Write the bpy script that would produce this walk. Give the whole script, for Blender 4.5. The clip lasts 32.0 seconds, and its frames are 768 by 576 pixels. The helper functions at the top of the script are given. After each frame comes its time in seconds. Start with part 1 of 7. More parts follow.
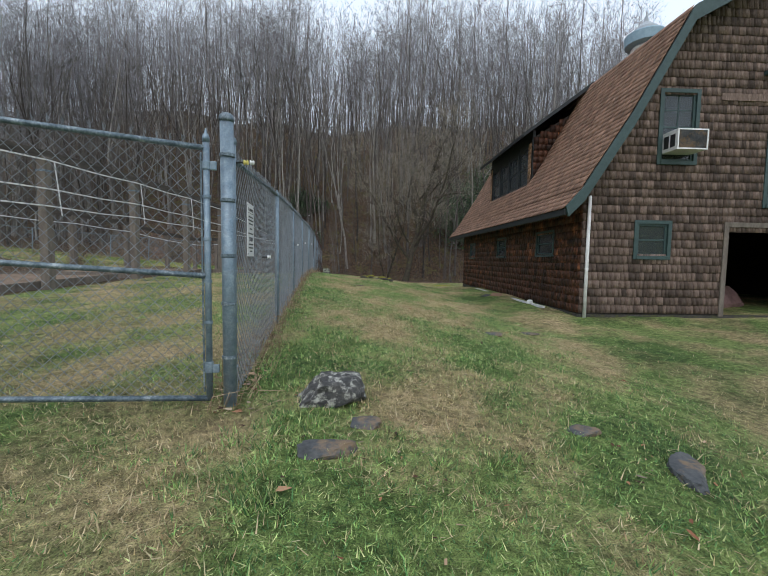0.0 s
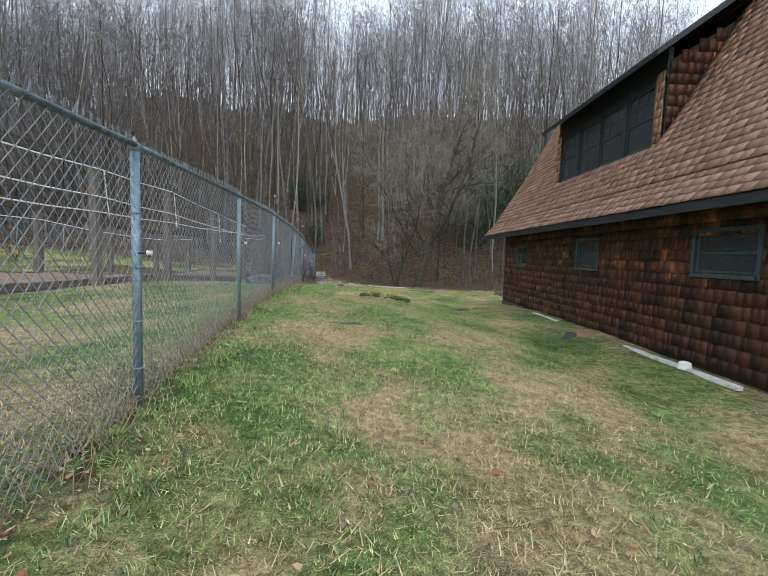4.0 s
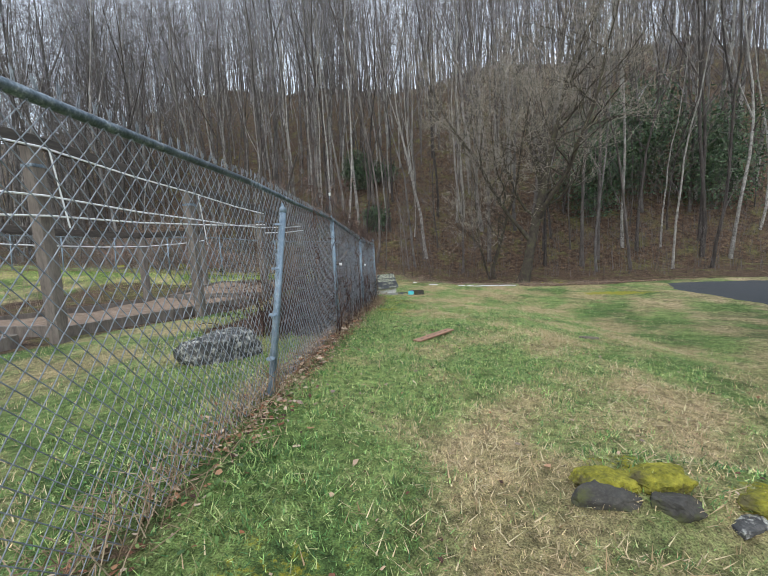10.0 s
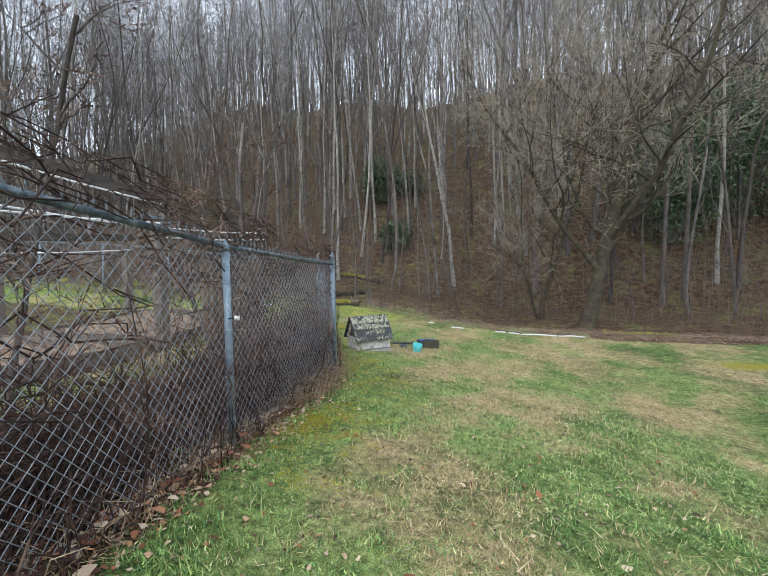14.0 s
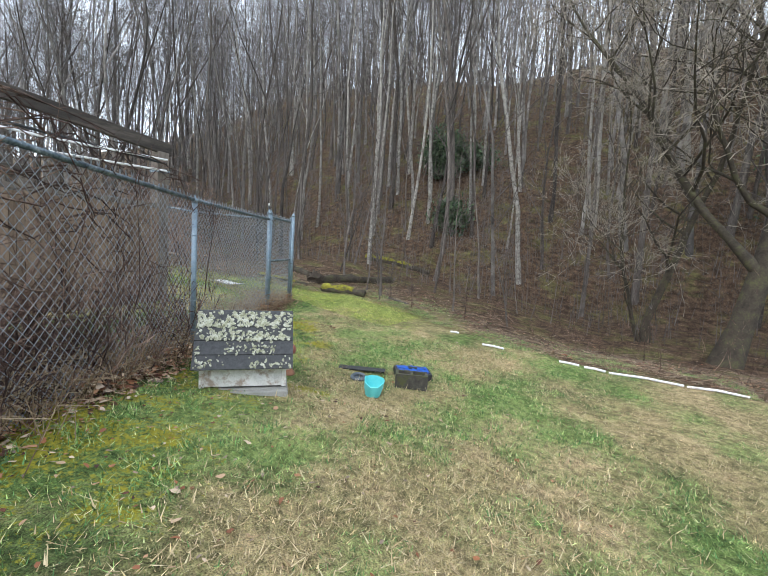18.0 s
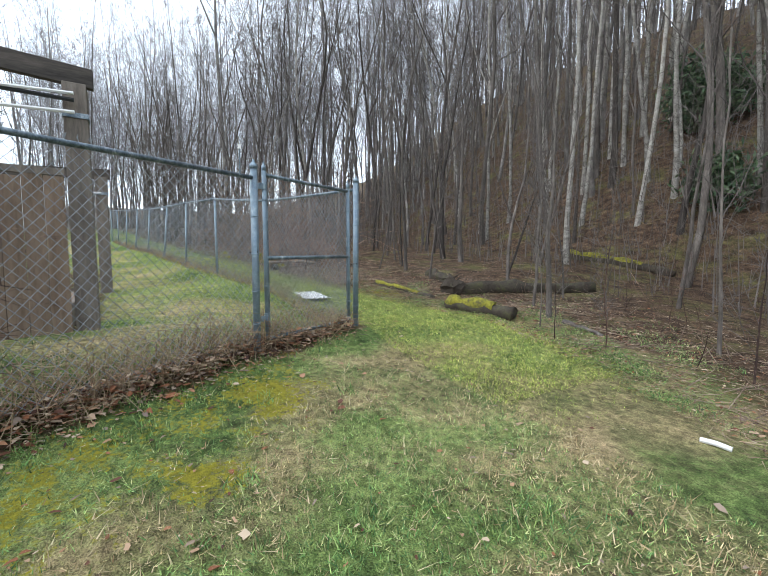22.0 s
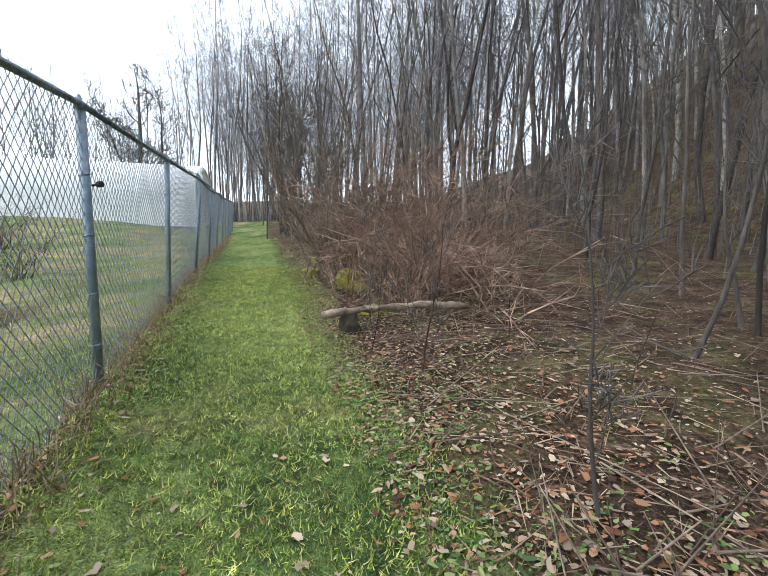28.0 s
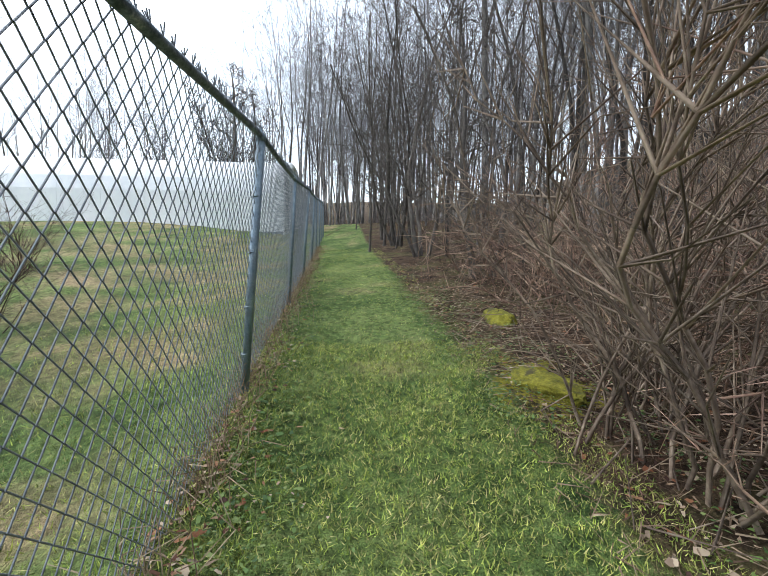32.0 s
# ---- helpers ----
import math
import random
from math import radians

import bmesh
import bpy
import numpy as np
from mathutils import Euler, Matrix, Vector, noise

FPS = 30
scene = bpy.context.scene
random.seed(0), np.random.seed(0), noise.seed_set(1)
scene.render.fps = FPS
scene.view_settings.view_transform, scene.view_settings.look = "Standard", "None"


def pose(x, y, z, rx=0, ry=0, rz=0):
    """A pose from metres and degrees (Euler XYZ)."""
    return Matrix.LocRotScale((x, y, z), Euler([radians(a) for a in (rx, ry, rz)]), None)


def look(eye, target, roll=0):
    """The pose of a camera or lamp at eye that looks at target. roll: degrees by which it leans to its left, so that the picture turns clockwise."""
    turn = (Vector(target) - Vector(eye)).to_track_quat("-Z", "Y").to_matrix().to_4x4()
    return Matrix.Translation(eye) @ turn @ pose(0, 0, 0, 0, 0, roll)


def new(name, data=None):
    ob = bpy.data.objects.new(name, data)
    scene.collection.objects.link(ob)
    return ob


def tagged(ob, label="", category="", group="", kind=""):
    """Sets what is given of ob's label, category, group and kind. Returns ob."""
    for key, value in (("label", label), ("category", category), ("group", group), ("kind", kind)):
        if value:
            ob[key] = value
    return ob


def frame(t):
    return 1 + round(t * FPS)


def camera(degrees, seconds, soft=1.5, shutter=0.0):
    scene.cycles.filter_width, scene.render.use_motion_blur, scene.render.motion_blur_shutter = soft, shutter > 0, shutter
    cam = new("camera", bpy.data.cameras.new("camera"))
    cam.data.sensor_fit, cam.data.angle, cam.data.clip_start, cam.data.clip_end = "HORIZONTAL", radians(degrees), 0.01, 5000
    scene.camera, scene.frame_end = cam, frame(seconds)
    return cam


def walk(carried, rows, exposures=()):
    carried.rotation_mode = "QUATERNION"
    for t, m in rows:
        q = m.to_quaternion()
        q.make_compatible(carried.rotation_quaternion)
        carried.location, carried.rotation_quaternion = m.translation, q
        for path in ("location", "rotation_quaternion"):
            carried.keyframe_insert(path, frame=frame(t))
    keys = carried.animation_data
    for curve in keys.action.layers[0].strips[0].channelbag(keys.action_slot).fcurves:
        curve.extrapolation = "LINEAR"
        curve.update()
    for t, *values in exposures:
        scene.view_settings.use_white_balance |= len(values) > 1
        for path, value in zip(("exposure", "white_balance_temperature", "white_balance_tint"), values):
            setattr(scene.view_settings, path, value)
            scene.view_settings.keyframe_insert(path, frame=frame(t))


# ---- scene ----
cam = camera(87.2, 32.0, 0.75)

PATH = [
    (0, (0.0, 0.0, 1.4), (-0.001, 1.995, 1.257), 0.9),
    (0.5, (0.07, 0.735, 1.4), (0.125, 2.727, 1.226), 1.0),
    (1, (0.105, 1.505, 1.435), (0.163, 3.496, 1.257), 0.9),
    (1.5, (0.14, 2.205, 1.47), (0.23, 4.199, 1.341), 1.3),
    (2, (0.105, 2.975, 1.435), (0.111, 4.969, 1.278), 0.9),
    (2.5, (0.07, 3.675, 1.54), (0.06, 5.669, 1.39), 1.5),
    (3, (0.0, 4.34, 1.505), (-0.038, 6.33, 1.313), 1.1),
    (3.5, (-0.07, 5.075, 1.645), (-0.103, 7.068, 1.481), 2.0),
    (5.5, (-0.455, 7.875, 1.785), (-0.487, 9.869, 1.628), 1.2),
    (6, (-0.525, 8.61, 1.855), (-0.466, 10.607, 1.768), -0.4),
    (6.5, (-0.63, 9.45, 1.855), (-0.586, 11.448, 1.785), -0.9),
    (7, (-0.77, 10.185, 1.89), (-0.763, 12.184, 1.824), -0.4),
    (7.5, (-0.91, 10.85, 1.855), (-1.025, 12.842, 1.715), 0.1),
    (8, (-1.05, 11.62, 1.925), (-1.198, 13.609, 1.775), 0.7),
    (8.5, (-1.155, 12.39, 1.925), (-1.316, 14.375, 1.74), 0.6),
    (9, (-1.26, 13.125, 1.96), (-1.478, 15.1, 1.73), 0.1),
    (9.5, (-1.365, 13.755, 1.995), (-1.623, 15.723, 1.748), -2.2),
    (10, (-1.505, 14.49, 1.96), (-1.89, 16.437, 1.717), -3.1),
    (10.5, (-1.54, 15.225, 1.995), (-2.016, 17.157, 1.797), -3.5),
    (11, (-1.61, 15.995, 1.925), (-2.176, 17.903, 1.727), -4.1),
    (11.5, (-1.61, 16.765, 1.96), (-2.09, 18.698, 1.772), -3.6),
    (12, (-1.68, 17.43, 1.925), (-2.13, 19.364, 1.689), -3.3),
    (12.5, (-1.68, 18.235, 1.925), (-2.087, 20.188, 1.782), -2.3),
    (13, (-1.68, 18.97, 1.855), (-2.161, 20.906, 1.719), -2.3),
    (13.5, (-1.68, 19.775, 1.855), (-2.193, 21.704, 1.729), -1.3),
    (15.5, (-1.575, 22.575, 1.575), (-2.206, 24.467, 1.425), 0.6),
    (16, (-1.505, 23.205, 1.505), (-2.17, 25.088, 1.39), 2.6),
    (16.5, (-1.435, 23.87, 1.435), (-2.211, 25.705, 1.257), 3.0),
    (17, (-1.365, 24.57, 1.365), (-2.166, 26.394, 1.187), 3.2),
    (17.5, (-1.365, 25.2, 1.33), (-2.228, 26.991, 1.114), 3.4),
    (18, (-1.435, 25.9, 1.295), (-2.322, 27.685, 1.128), 3.3),
    (18.5, (-1.505, 26.495, 1.225), (-2.473, 28.239, 1.079), 2.5),
    (19, (-1.61, 27.195, 1.225), (-2.628, 28.912, 1.096), 3.5),
    (19.5, (-1.68, 27.79, 1.19), (-2.792, 29.451, 1.117), 2.3),
    (20, (-1.855, 28.49, 1.155), (-3.095, 30.055, 1.047), 1.9),
    (20.5, (-1.96, 29.05, 1.085), (-3.272, 30.559, 1.026), -0.2),
    (21, (-2.205, 29.715, 1.05), (-3.658, 31.086, 0.949), -1.3),
    (21.5, (-2.45, 30.275, 1.085), (-3.997, 31.54, 0.994), -0.7),
    (22, (-2.765, 30.8, 1.05), (-4.449, 31.868, 0.893), -0.1),
    (22.5, (-3.185, 31.43, 1.05), (-4.917, 32.422, 0.917), 0.0),
    (23, (-3.71, 31.955, 1.015), (-5.479, 32.872, 0.844), -1.0),
    (23.5, (-4.305, 32.41, 1.085), (-6.063, 33.35, 0.921), -0.7),
    (24, (-4.935, 32.76, 1.085), (-6.675, 33.73, 0.904), -1.7),
    (24.5, (-5.6, 33.11, 1.19), (-7.349, 34.06, 0.988), -2.9),
    (26.5, (-8.34, 33.911, 1.3), (-10.211, 34.591, 1.114), -1.9),
    (27, (-8.987, 34.053, 1.392), (-10.876, 34.674, 1.184), 0.4),
    (27.5, (-9.566, 34.049, 1.44), (-11.474, 34.589, 1.177), -0),
    (28, (-10.289, 34.013, 1.561), (-12.243, 34.384, 1.349), 0.3),
    (28.5, (-10.983, 33.959, 1.64), (-12.961, 34.211, 1.483), 0.4),
    (29, (-11.722, 33.798, 1.726), (-13.71, 33.938, 1.567), 0.8),
    (29.5, (-12.416, 33.696, 1.803), (-14.407, 33.789, 1.635), 1.2),
    (30, (-13.136, 33.529, 1.863), (-15.126, 33.555, 1.66), 2),
    (30.5, (-13.856, 33.395, 1.894), (-15.844, 33.385, 1.686), 2.3),
    (31, (-14.522, 33.249, 1.981), (-16.509, 33.207, 1.744), 1.5),
    (31.5, (-15.219, 33.098, 2.055), (-17.209, 33.106, 1.852), 1.4),
    (32, (-15.84, 32.904, 2.058), (-17.828, 32.88, 1.843), 0.6),
]
walk(cam, [(t, look(eye, target, roll)) for t, eye, target, roll in PATH],
     [(0, -0.25), (1, 0.15), (3, 0.2), (6, 0.27), (8, 0.55), (9, 0.55), (10, 0.42), (12, 0.68), (13, 0.5), (16, 0.75), (19, 0.7), (22, 0.62), (24, 0.52), (26, 0.6), (28, 0.62), (29, 0.02), (30, 0.3), (31, 0.42), (32, 0.38)])

# ---------------------------------------------------------------- light
world = bpy.data.worlds.new("overcast")
scene.world = world
world.use_nodes = True
wn = world.node_tree.nodes
wl = world.node_tree.links
sky = wn.new("ShaderNodeTexSky")
sky.sky_type = "NISHITA"
sky.sun_disc = False
sky.sun_elevation = radians(42)
sky.sun_rotation = radians(200)
sky.dust_density = 2.0
bg = wn["Background"]
cloud = wn.new("ShaderNodeBackground")
cloud.inputs["Color"].default_value = (0.82, 0.91, 1.0, 1)
cloud.inputs["Strength"].default_value = 1.2
both = wn.new("ShaderNodeAddShader")
wl.new(sky.outputs[0], bg.inputs["Color"])
bg.inputs["Strength"].default_value = 0.07
wl.new(bg.outputs[0], both.inputs[0])
wl.new(cloud.outputs[0], both.inputs[1])
wl.new(both.outputs[0], wn["World Output"].inputs["Surface"])
sun = new("sun", bpy.data.lights.new("sun", "SUN"))
sun.data.energy = 0.6
sun.data.angle = radians(25)
sun.data.color = (1.0, 0.96, 0.9)
sun.matrix_world = look((10, -30, 40), (0, 10, 0))

# ---------------------------------------------------------------- helpers of this scene
R = random.Random(5)


def mesh_np(name, verts, faces, smooth=False):
    """A mesh out of arrays: verts (n, 3), faces (m, k)."""
    me = bpy.data.meshes.new(name)
    verts = np.asarray(verts, np.float32).reshape(-1, 3)
    faces = np.asarray(faces, np.int32)
    m, k = faces.shape
    me.vertices.add(len(verts))
    me.vertices.foreach_set("co", verts.ravel())
    me.loops.add(m * k)
    me.loops.foreach_set("vertex_index", faces.ravel())
    me.polygons.add(m)
    me.polygons.foreach_set("loop_start", np.arange(0, m * k, k, dtype=np.int32))
    if smooth:
        me.polygons.foreach_set("use_smooth", np.ones(m, bool))
    me.update(calc_edges=True)
    return me


def obj_np(name, verts, faces, material, parent=None, smooth=False):
    me = mesh_np(name, verts, faces, smooth)
    me.materials.append(material)
    ob = new(name, me)
    ob.parent = parent
    return ob


def part(name, bm, material, parent=None, label="", smooth=False):
    me = bpy.data.meshes.new(name)
    bm.to_mesh(me)
    bm.free()
    if smooth:
        me.polygons.foreach_set("use_smooth", np.ones(len(me.polygons), bool))
    me.materials.append(material)
    ob = new(name, me)
    ob.parent = parent
    if label:
        ob["label"] = label
    return ob


def thing(name, label, category, at=None, group="", kind=""):
    ob = new(name)
    ob.empty_display_size = 0.1
    if at is not None:
        ob.matrix_basis = at
    return tagged(ob, label, category, group, kind)


def box(x0, x1, y0, y1, z0, z1, bevel=0.0, m=None):
    bm = bmesh.new()
    bmesh.ops.create_cube(bm, size=1)
    for v in bm.verts:
        v.co = Vector((x0 + (v.co.x + 0.5) * (x1 - x0), y0 + (v.co.y + 0.5) * (y1 - y0), z0 + (v.co.z + 0.5) * (z1 - z0)))
    if bevel:
        bmesh.ops.bevel(bm, geom=bm.edges[:], offset=bevel, segments=2, affect="EDGES", profile=0.6)
    if m is not None:
        bm.transform(m)
    return bm


def tube(points, radii, n=8, caps=True):
    """A round bar through points."""
    bm = bmesh.new()
    pts = [Vector(p) for p in points]
    if not isinstance(radii, (list, tuple)):
        radii = [radii] * len(pts)
    rings = []
    for i, p in enumerate(pts):
        d = (pts[min(i + 1, len(pts) - 1)] - pts[max(i - 1, 0)]).normalized()
        a = d.cross(Vector((0, 0, 1)) if abs(d.z) < 0.9 else Vector((1, 0, 0))).normalized()
        b = d.cross(a)
        rings.append([bm.verts.new(p + (a * math.cos(6.28318 * k / n) + b * math.sin(6.28318 * k / n)) * radii[i]) for k in range(n)])
    for r0, r1 in zip(rings, rings[1:]):
        for k in range(n):
            bm.faces.new((r0[k], r0[(k + 1) % n], r1[(k + 1) % n], r1[k]))
    if caps:
        bm.faces.new(rings[0][::-1])
        bm.faces.new(rings[-1])
    bmesh.ops.recalc_face_normals(bm, faces=bm.faces[:])
    return bm


def lathe(profile, n=20, m=None):
    """A turned shape from (radius, height) pairs."""
    bm = bmesh.new()
    rings = [[bm.verts.new((r * math.cos(6.28318 * k / n), r * math.sin(6.28318 * k / n), z)) for k in range(n)] for r, z in profile]
    for r0, r1 in zip(rings, rings[1:]):
        for k in range(n):
            bm.faces.new((r0[k], r0[(k + 1) % n], r1[(k + 1) % n], r1[k]))
    bm.faces.new(rings[0][::-1])
    bm.faces.new(rings[-1])
    bmesh.ops.recalc_face_normals(bm, faces=bm.faces[:])
    if m is not None:
        bm.transform(m)
    return bm


def join(*bms):
    out = bms[0]
    for b in bms[1:]:
        me = bpy.data.meshes.new("tmp")
        b.to_mesh(me)
        b.free()
        out.from_mesh(me)
        bpy.data.meshes.remove(me)
    return out


def prism(poly, y0, y1):
    """A plate from an outline in x and z, from y0 to y1."""
    bm = bmesh.new()
    a = [bm.verts.new((x, y0, z)) for x, z in poly]
    b = [bm.verts.new((x, y1, z)) for x, z in poly]
    bm.faces.new(a)
    bm.faces.new(b[::-1])
    for i in range(len(poly)):
        j = (i + 1) % len(poly)
        bm.faces.new((a[j], a[i], b[i], b[j]))
    bmesh.ops.recalc_face_normals(bm, faces=bm.faces[:])
    return bm


def cones(p0, p1, r0, r1, n=3):
    """Tapered sticks from p0 to p1 as arrays of verts and quads."""
    p0, p1 = np.asarray(p0, float), np.asarray(p1, float)
    d = p1 - p0
    d /= np.linalg.norm(d, axis=1, keepdims=True) + 1e-9
    up = np.where(np.abs(d[:, 2:3]) < 0.9, [[0, 0, 1.0]], [[1.0, 0, 0]])
    a = np.cross(d, up)
    a /= np.linalg.norm(a, axis=1, keepdims=True) + 1e-9
    b = np.cross(d, a)
    ang = np.arange(n) * 2 * np.pi / n
    ring = a[:, None] * np.cos(ang)[None, :, None] + b[:, None] * np.sin(ang)[None, :, None]
    v = np.concatenate([p0[:, None] + ring * np.reshape(r0, (-1, 1, 1)), p1[:, None] + ring * np.reshape(r1, (-1, 1, 1))], 1)
    k = np.arange(n)
    q = np.stack([k, (k + 1) % n, (k + 1) % n + n, k + n], 1)
    f = (np.arange(len(p0)) * 2 * n)[:, None, None] + q[None]
    return v.reshape(-1, 3), f.reshape(-1, 4)


def rough(bm, amount, scale=7.0):
    for v in bm.verts:
        v.co += noise.noise_vector(v.co * scale) * amount
    return bm


# ---------------------------------------------------------------- lie of the land
def smooth(a, b, v):
    s = np.clip((v - a) / (b - a), 0, 1)
    return s * s * (3 - 2 * s)


def fence_x(y):
    return np.interp(y, (0, 3, 12, 26.3, 29.1, 31.9, 33.5), (-0.9, -1.14, -2.44, -4.1, -5.5, -6.96, -7.65))


PATHSIDE = [(-7.65, 33.43), (-10.52, 33.04), (-13.22, 32.63), (-15.88, 32.24), (-18.63, 31.86), (-21.38, 31.5), (-24.1, 31.12), (-26.83, 30.77), (-29.51, 30.43), (-32.19, 30.08), (-34.77, 29.73), (-37.45, 29.38)]


def path_fence_y(x):
    return np.interp(x, [p[0] for p in PATHSIDE[::-1]], [p[1] for p in PATHSIDE[::-1]])


def path_frame(x, y):
    """Places beside the mown path, counted along the path and across it."""
    w = smooth(-8.5, -11, x)
    dx, dy = x + 10.52, y - 33.04
    return x + (-10.75 + 0.9959 * dx + 0.0906 * dy - x) * w, y + (33.4 - 0.0906 * dx + 0.9959 * dy - y) * w


def edge_y(x):
    """Where the lawn ends and the woods begin."""
    return np.interp(x, (-59.64, -29.77, -18.86, -14.89, -11.91, -9.26, -7.5, -5, -3, 1, 5, 9, 40), (29.37, 32.19, 33.69, 34.15, 34.52, 35.16, 35.75, 35.2, 33.9, 33.3, 33.4, 34.5, 35))


def land(x, y):
    x, y = np.asarray(x, float), np.asarray(y, float)
    crest = np.interp(y, (-20, 0, 3, 6, 10, 14, 18, 21, 24, 27, 30), (-0.1, 0.14, 0.3, 0.47, 0.56, 0.66, 0.66, 0.5, 0.22, 0.0, -0.2))
    d = np.clip(x + 1.2 + 0.1 * y, 0, 20)
    near = crest - np.minimum(0.02 * d * d, 0.56)
    far = np.interp(x, (-40, -18, -12, -7.3, -5.2, -3.2, -1, 3, 8), (0.0, 0.0, 0.06, 0.07, -0.2, -0.35, -0.45, -0.55, -0.5))
    z = near + (far - near) * smooth(24.5, 30, y)
    xp, yp = path_frame(x, y)
    climb = 0.086 * np.clip(-8.4 - xp, 0, 48) + 0.06 * np.clip(yp - 34, -4, 8) * smooth(-7.5, -11, x)
    z = z + climb * np.maximum(smooth(23, 31, yp), smooth(-14, -24, x))
    z = z + 0.14 * smooth(7, 11, y) * smooth(21, 14, y) * np.exp(-((x - fence_x(y)) / 0.9) ** 2)
    z = z + 0.2 * smooth(25, 28.5, y) * smooth(33.2, 31.8, y) * smooth(0.35, -0.6, x - fence_x(y)) * smooth(-14, -10, x)
    z = z + 0.16 * np.exp(-((y - path_fence_y(x)) / 0.42) ** 2) * smooth(-8.6, -10.2, x) * smooth(-26, -20, x)
    z = z - 0.5 * smooth(33.6, 38.5, y) * smooth(-5.5, -1, x)
    z = z + 0.21 * np.exp(-((x + 4.2) / 1.3) ** 2 / 2) * smooth(25.5, 27.4, y) * smooth(29.8, 28.8, y) + 0.09 * smooth(2.6, 4.2, x) * smooth(8.6, 9.8, y) * smooth(24, 21.5, y)
    foot = np.interp(x, (-200, -100, -60, -30, -10, 4), (120, 68, 54, 47.0, 44.0, 43.5))
    up = np.clip(y - foot, 0, 300)
    up = up * up / (up + 5)
    up = 58 * np.tanh(up / 58) + 0.04 * up
    hill = 15 * (1 - np.exp(-up * 0.5 / 15)) + 0.5 * up + (1.6 * np.sin(x * 0.083) + 1.1 * np.sin(x * 0.21 + 1)) * smooth(12, 45, up)
    z = z + hill + 0.02 * np.clip(y - 38, 0, 5)
    west = np.clip(-x - 78, 0, 130)
    z = z + 0.13 * west + 0.24 * np.clip(-y - 120, 0, 150)
    return z


def bumps(x, y):
    return 0.018 * np.sin(x * 2.3 + 1.1 * np.sin(y * 1.7)) * np.sin(y * 2.1 + 0.7 * np.sin(x * 1.3)) + 0.01 * np.sin(x * 6.1 + y * 2.2) * np.sin(y * 5.3 - x) + 0.13 * np.exp(-((x + 0.3) / 0.62) ** 4 - ((y - 16.68) / 0.3) ** 4)


def gz(x, y):
    return float(land(x, y) + bumps(np.float64(x), np.float64(y)))


def lush(x, y):
    """How green the grass is, 0 straw to 1 lush."""
    x, y = np.asarray(x, float), np.asarray(y, float)
    n = np.sin(x * 1.9 + 1.3 * np.sin(y * 0.8)) * np.sin(y * 1.3 + 1.1 * np.sin(x * 1.1)) + 0.6 * np.sin(x * 4.3 + y * 2.1 + np.sin(y * 3)) * np.sin(y * 3.7 - x * 1.6) + 0.4 * np.sin(x * 9.7 + 2 * np.sin(y * 4)) * np.sin(y * 8.9)
    g = 0.42 + 0.38 * n
    g = g + 0.45 * smooth(1.6, 0.3, np.abs(x - fence_x(y))) * smooth(12, 17, y) + 0.15 * smooth(8, 13, y) + 0.14 * smooth(3.5, 1.5, y) + 0.14 * smooth(11, 7, y) - 0.08 * smooth(24, 31, y) + 0.5 * smooth(-6, -9, x) * smooth(-1.0, 0.1, y - path_fence_y(x))
    return np.clip(g, 0, 1)


# ---------------------------------------------------------------- materials
def base_mat(name, rough, metal=0.0, spec=0.4):
    m = bpy.data.materials.new(name)
    m.use_nodes = True
    b = m.node_tree.nodes["Principled BSDF"]
    b.inputs["Roughness"].default_value = rough
    b.inputs["Metallic"].default_value = metal
    b.inputs["Specular IOR Level"].default_value = spec
    return m, m.node_tree, b


def ramp_node(nt, fac, cols):
    r = nt.nodes.new("ShaderNodeValToRGB")
    while len(r.color_ramp.elements) < len(cols):
        r.color_ramp.elements.new(0.5)
    for e, (p, c) in zip(r.color_ramp.elements, cols):
        e.position = p
        e.color = (*c, 1)
    nt.links.new(fac, r.inputs[0])
    return r.outputs[0]


def noise_node(nt, scale, detail=4.0, rough=0.6, stretch=None, seed=0.0):
    tc = nt.nodes.new("ShaderNodeTexCoord")
    n = nt.nodes.new("ShaderNodeTexNoise")
    n.inputs["Scale"].default_value = scale
    n.inputs["Detail"].default_value = detail
    n.inputs["Roughness"].default_value = rough
    mp = nt.nodes.new("ShaderNodeMapping")
    mp.inputs["Location"].default_value = (seed, seed * 1.7, seed * 0.3)
    if stretch:
        mp.inputs["Scale"].default_value = stretch
    nt.links.new(tc.outputs["Object"], mp.inputs[0])
    nt.links.new(mp.outputs[0], n.inputs["Vector"])
    return n.outputs["Fac"]


def math_node(nt, op, a, b=None, clamp=False):
    n = nt.nodes.new("ShaderNodeMath")
    n.operation = op
    n.use_clamp = clamp
    for i, v in enumerate((a, b)):
        if v is None:
            continue
        if isinstance(v, (int, float)):
            n.inputs[i].default_value = v
        else:
            nt.links.new(v, n.inputs[i])
    return n.outputs[0]


def mix_node(nt, fac, a, b, mode="MIX"):
    n = nt.nodes.new("ShaderNodeMix")
    n.data_type = "RGBA"
    n.blend_type = mode
    for key, v in ((0, fac), (6, a), (7, b)):
        if isinstance(v, (int, float)):
            n.inputs[key].default_value = v
        elif isinstance(v, tuple):
            n.inputs[key].default_value = (*v, 1)
        else:
            nt.links.new(v, n.inputs[key])
    return n.outputs[2]


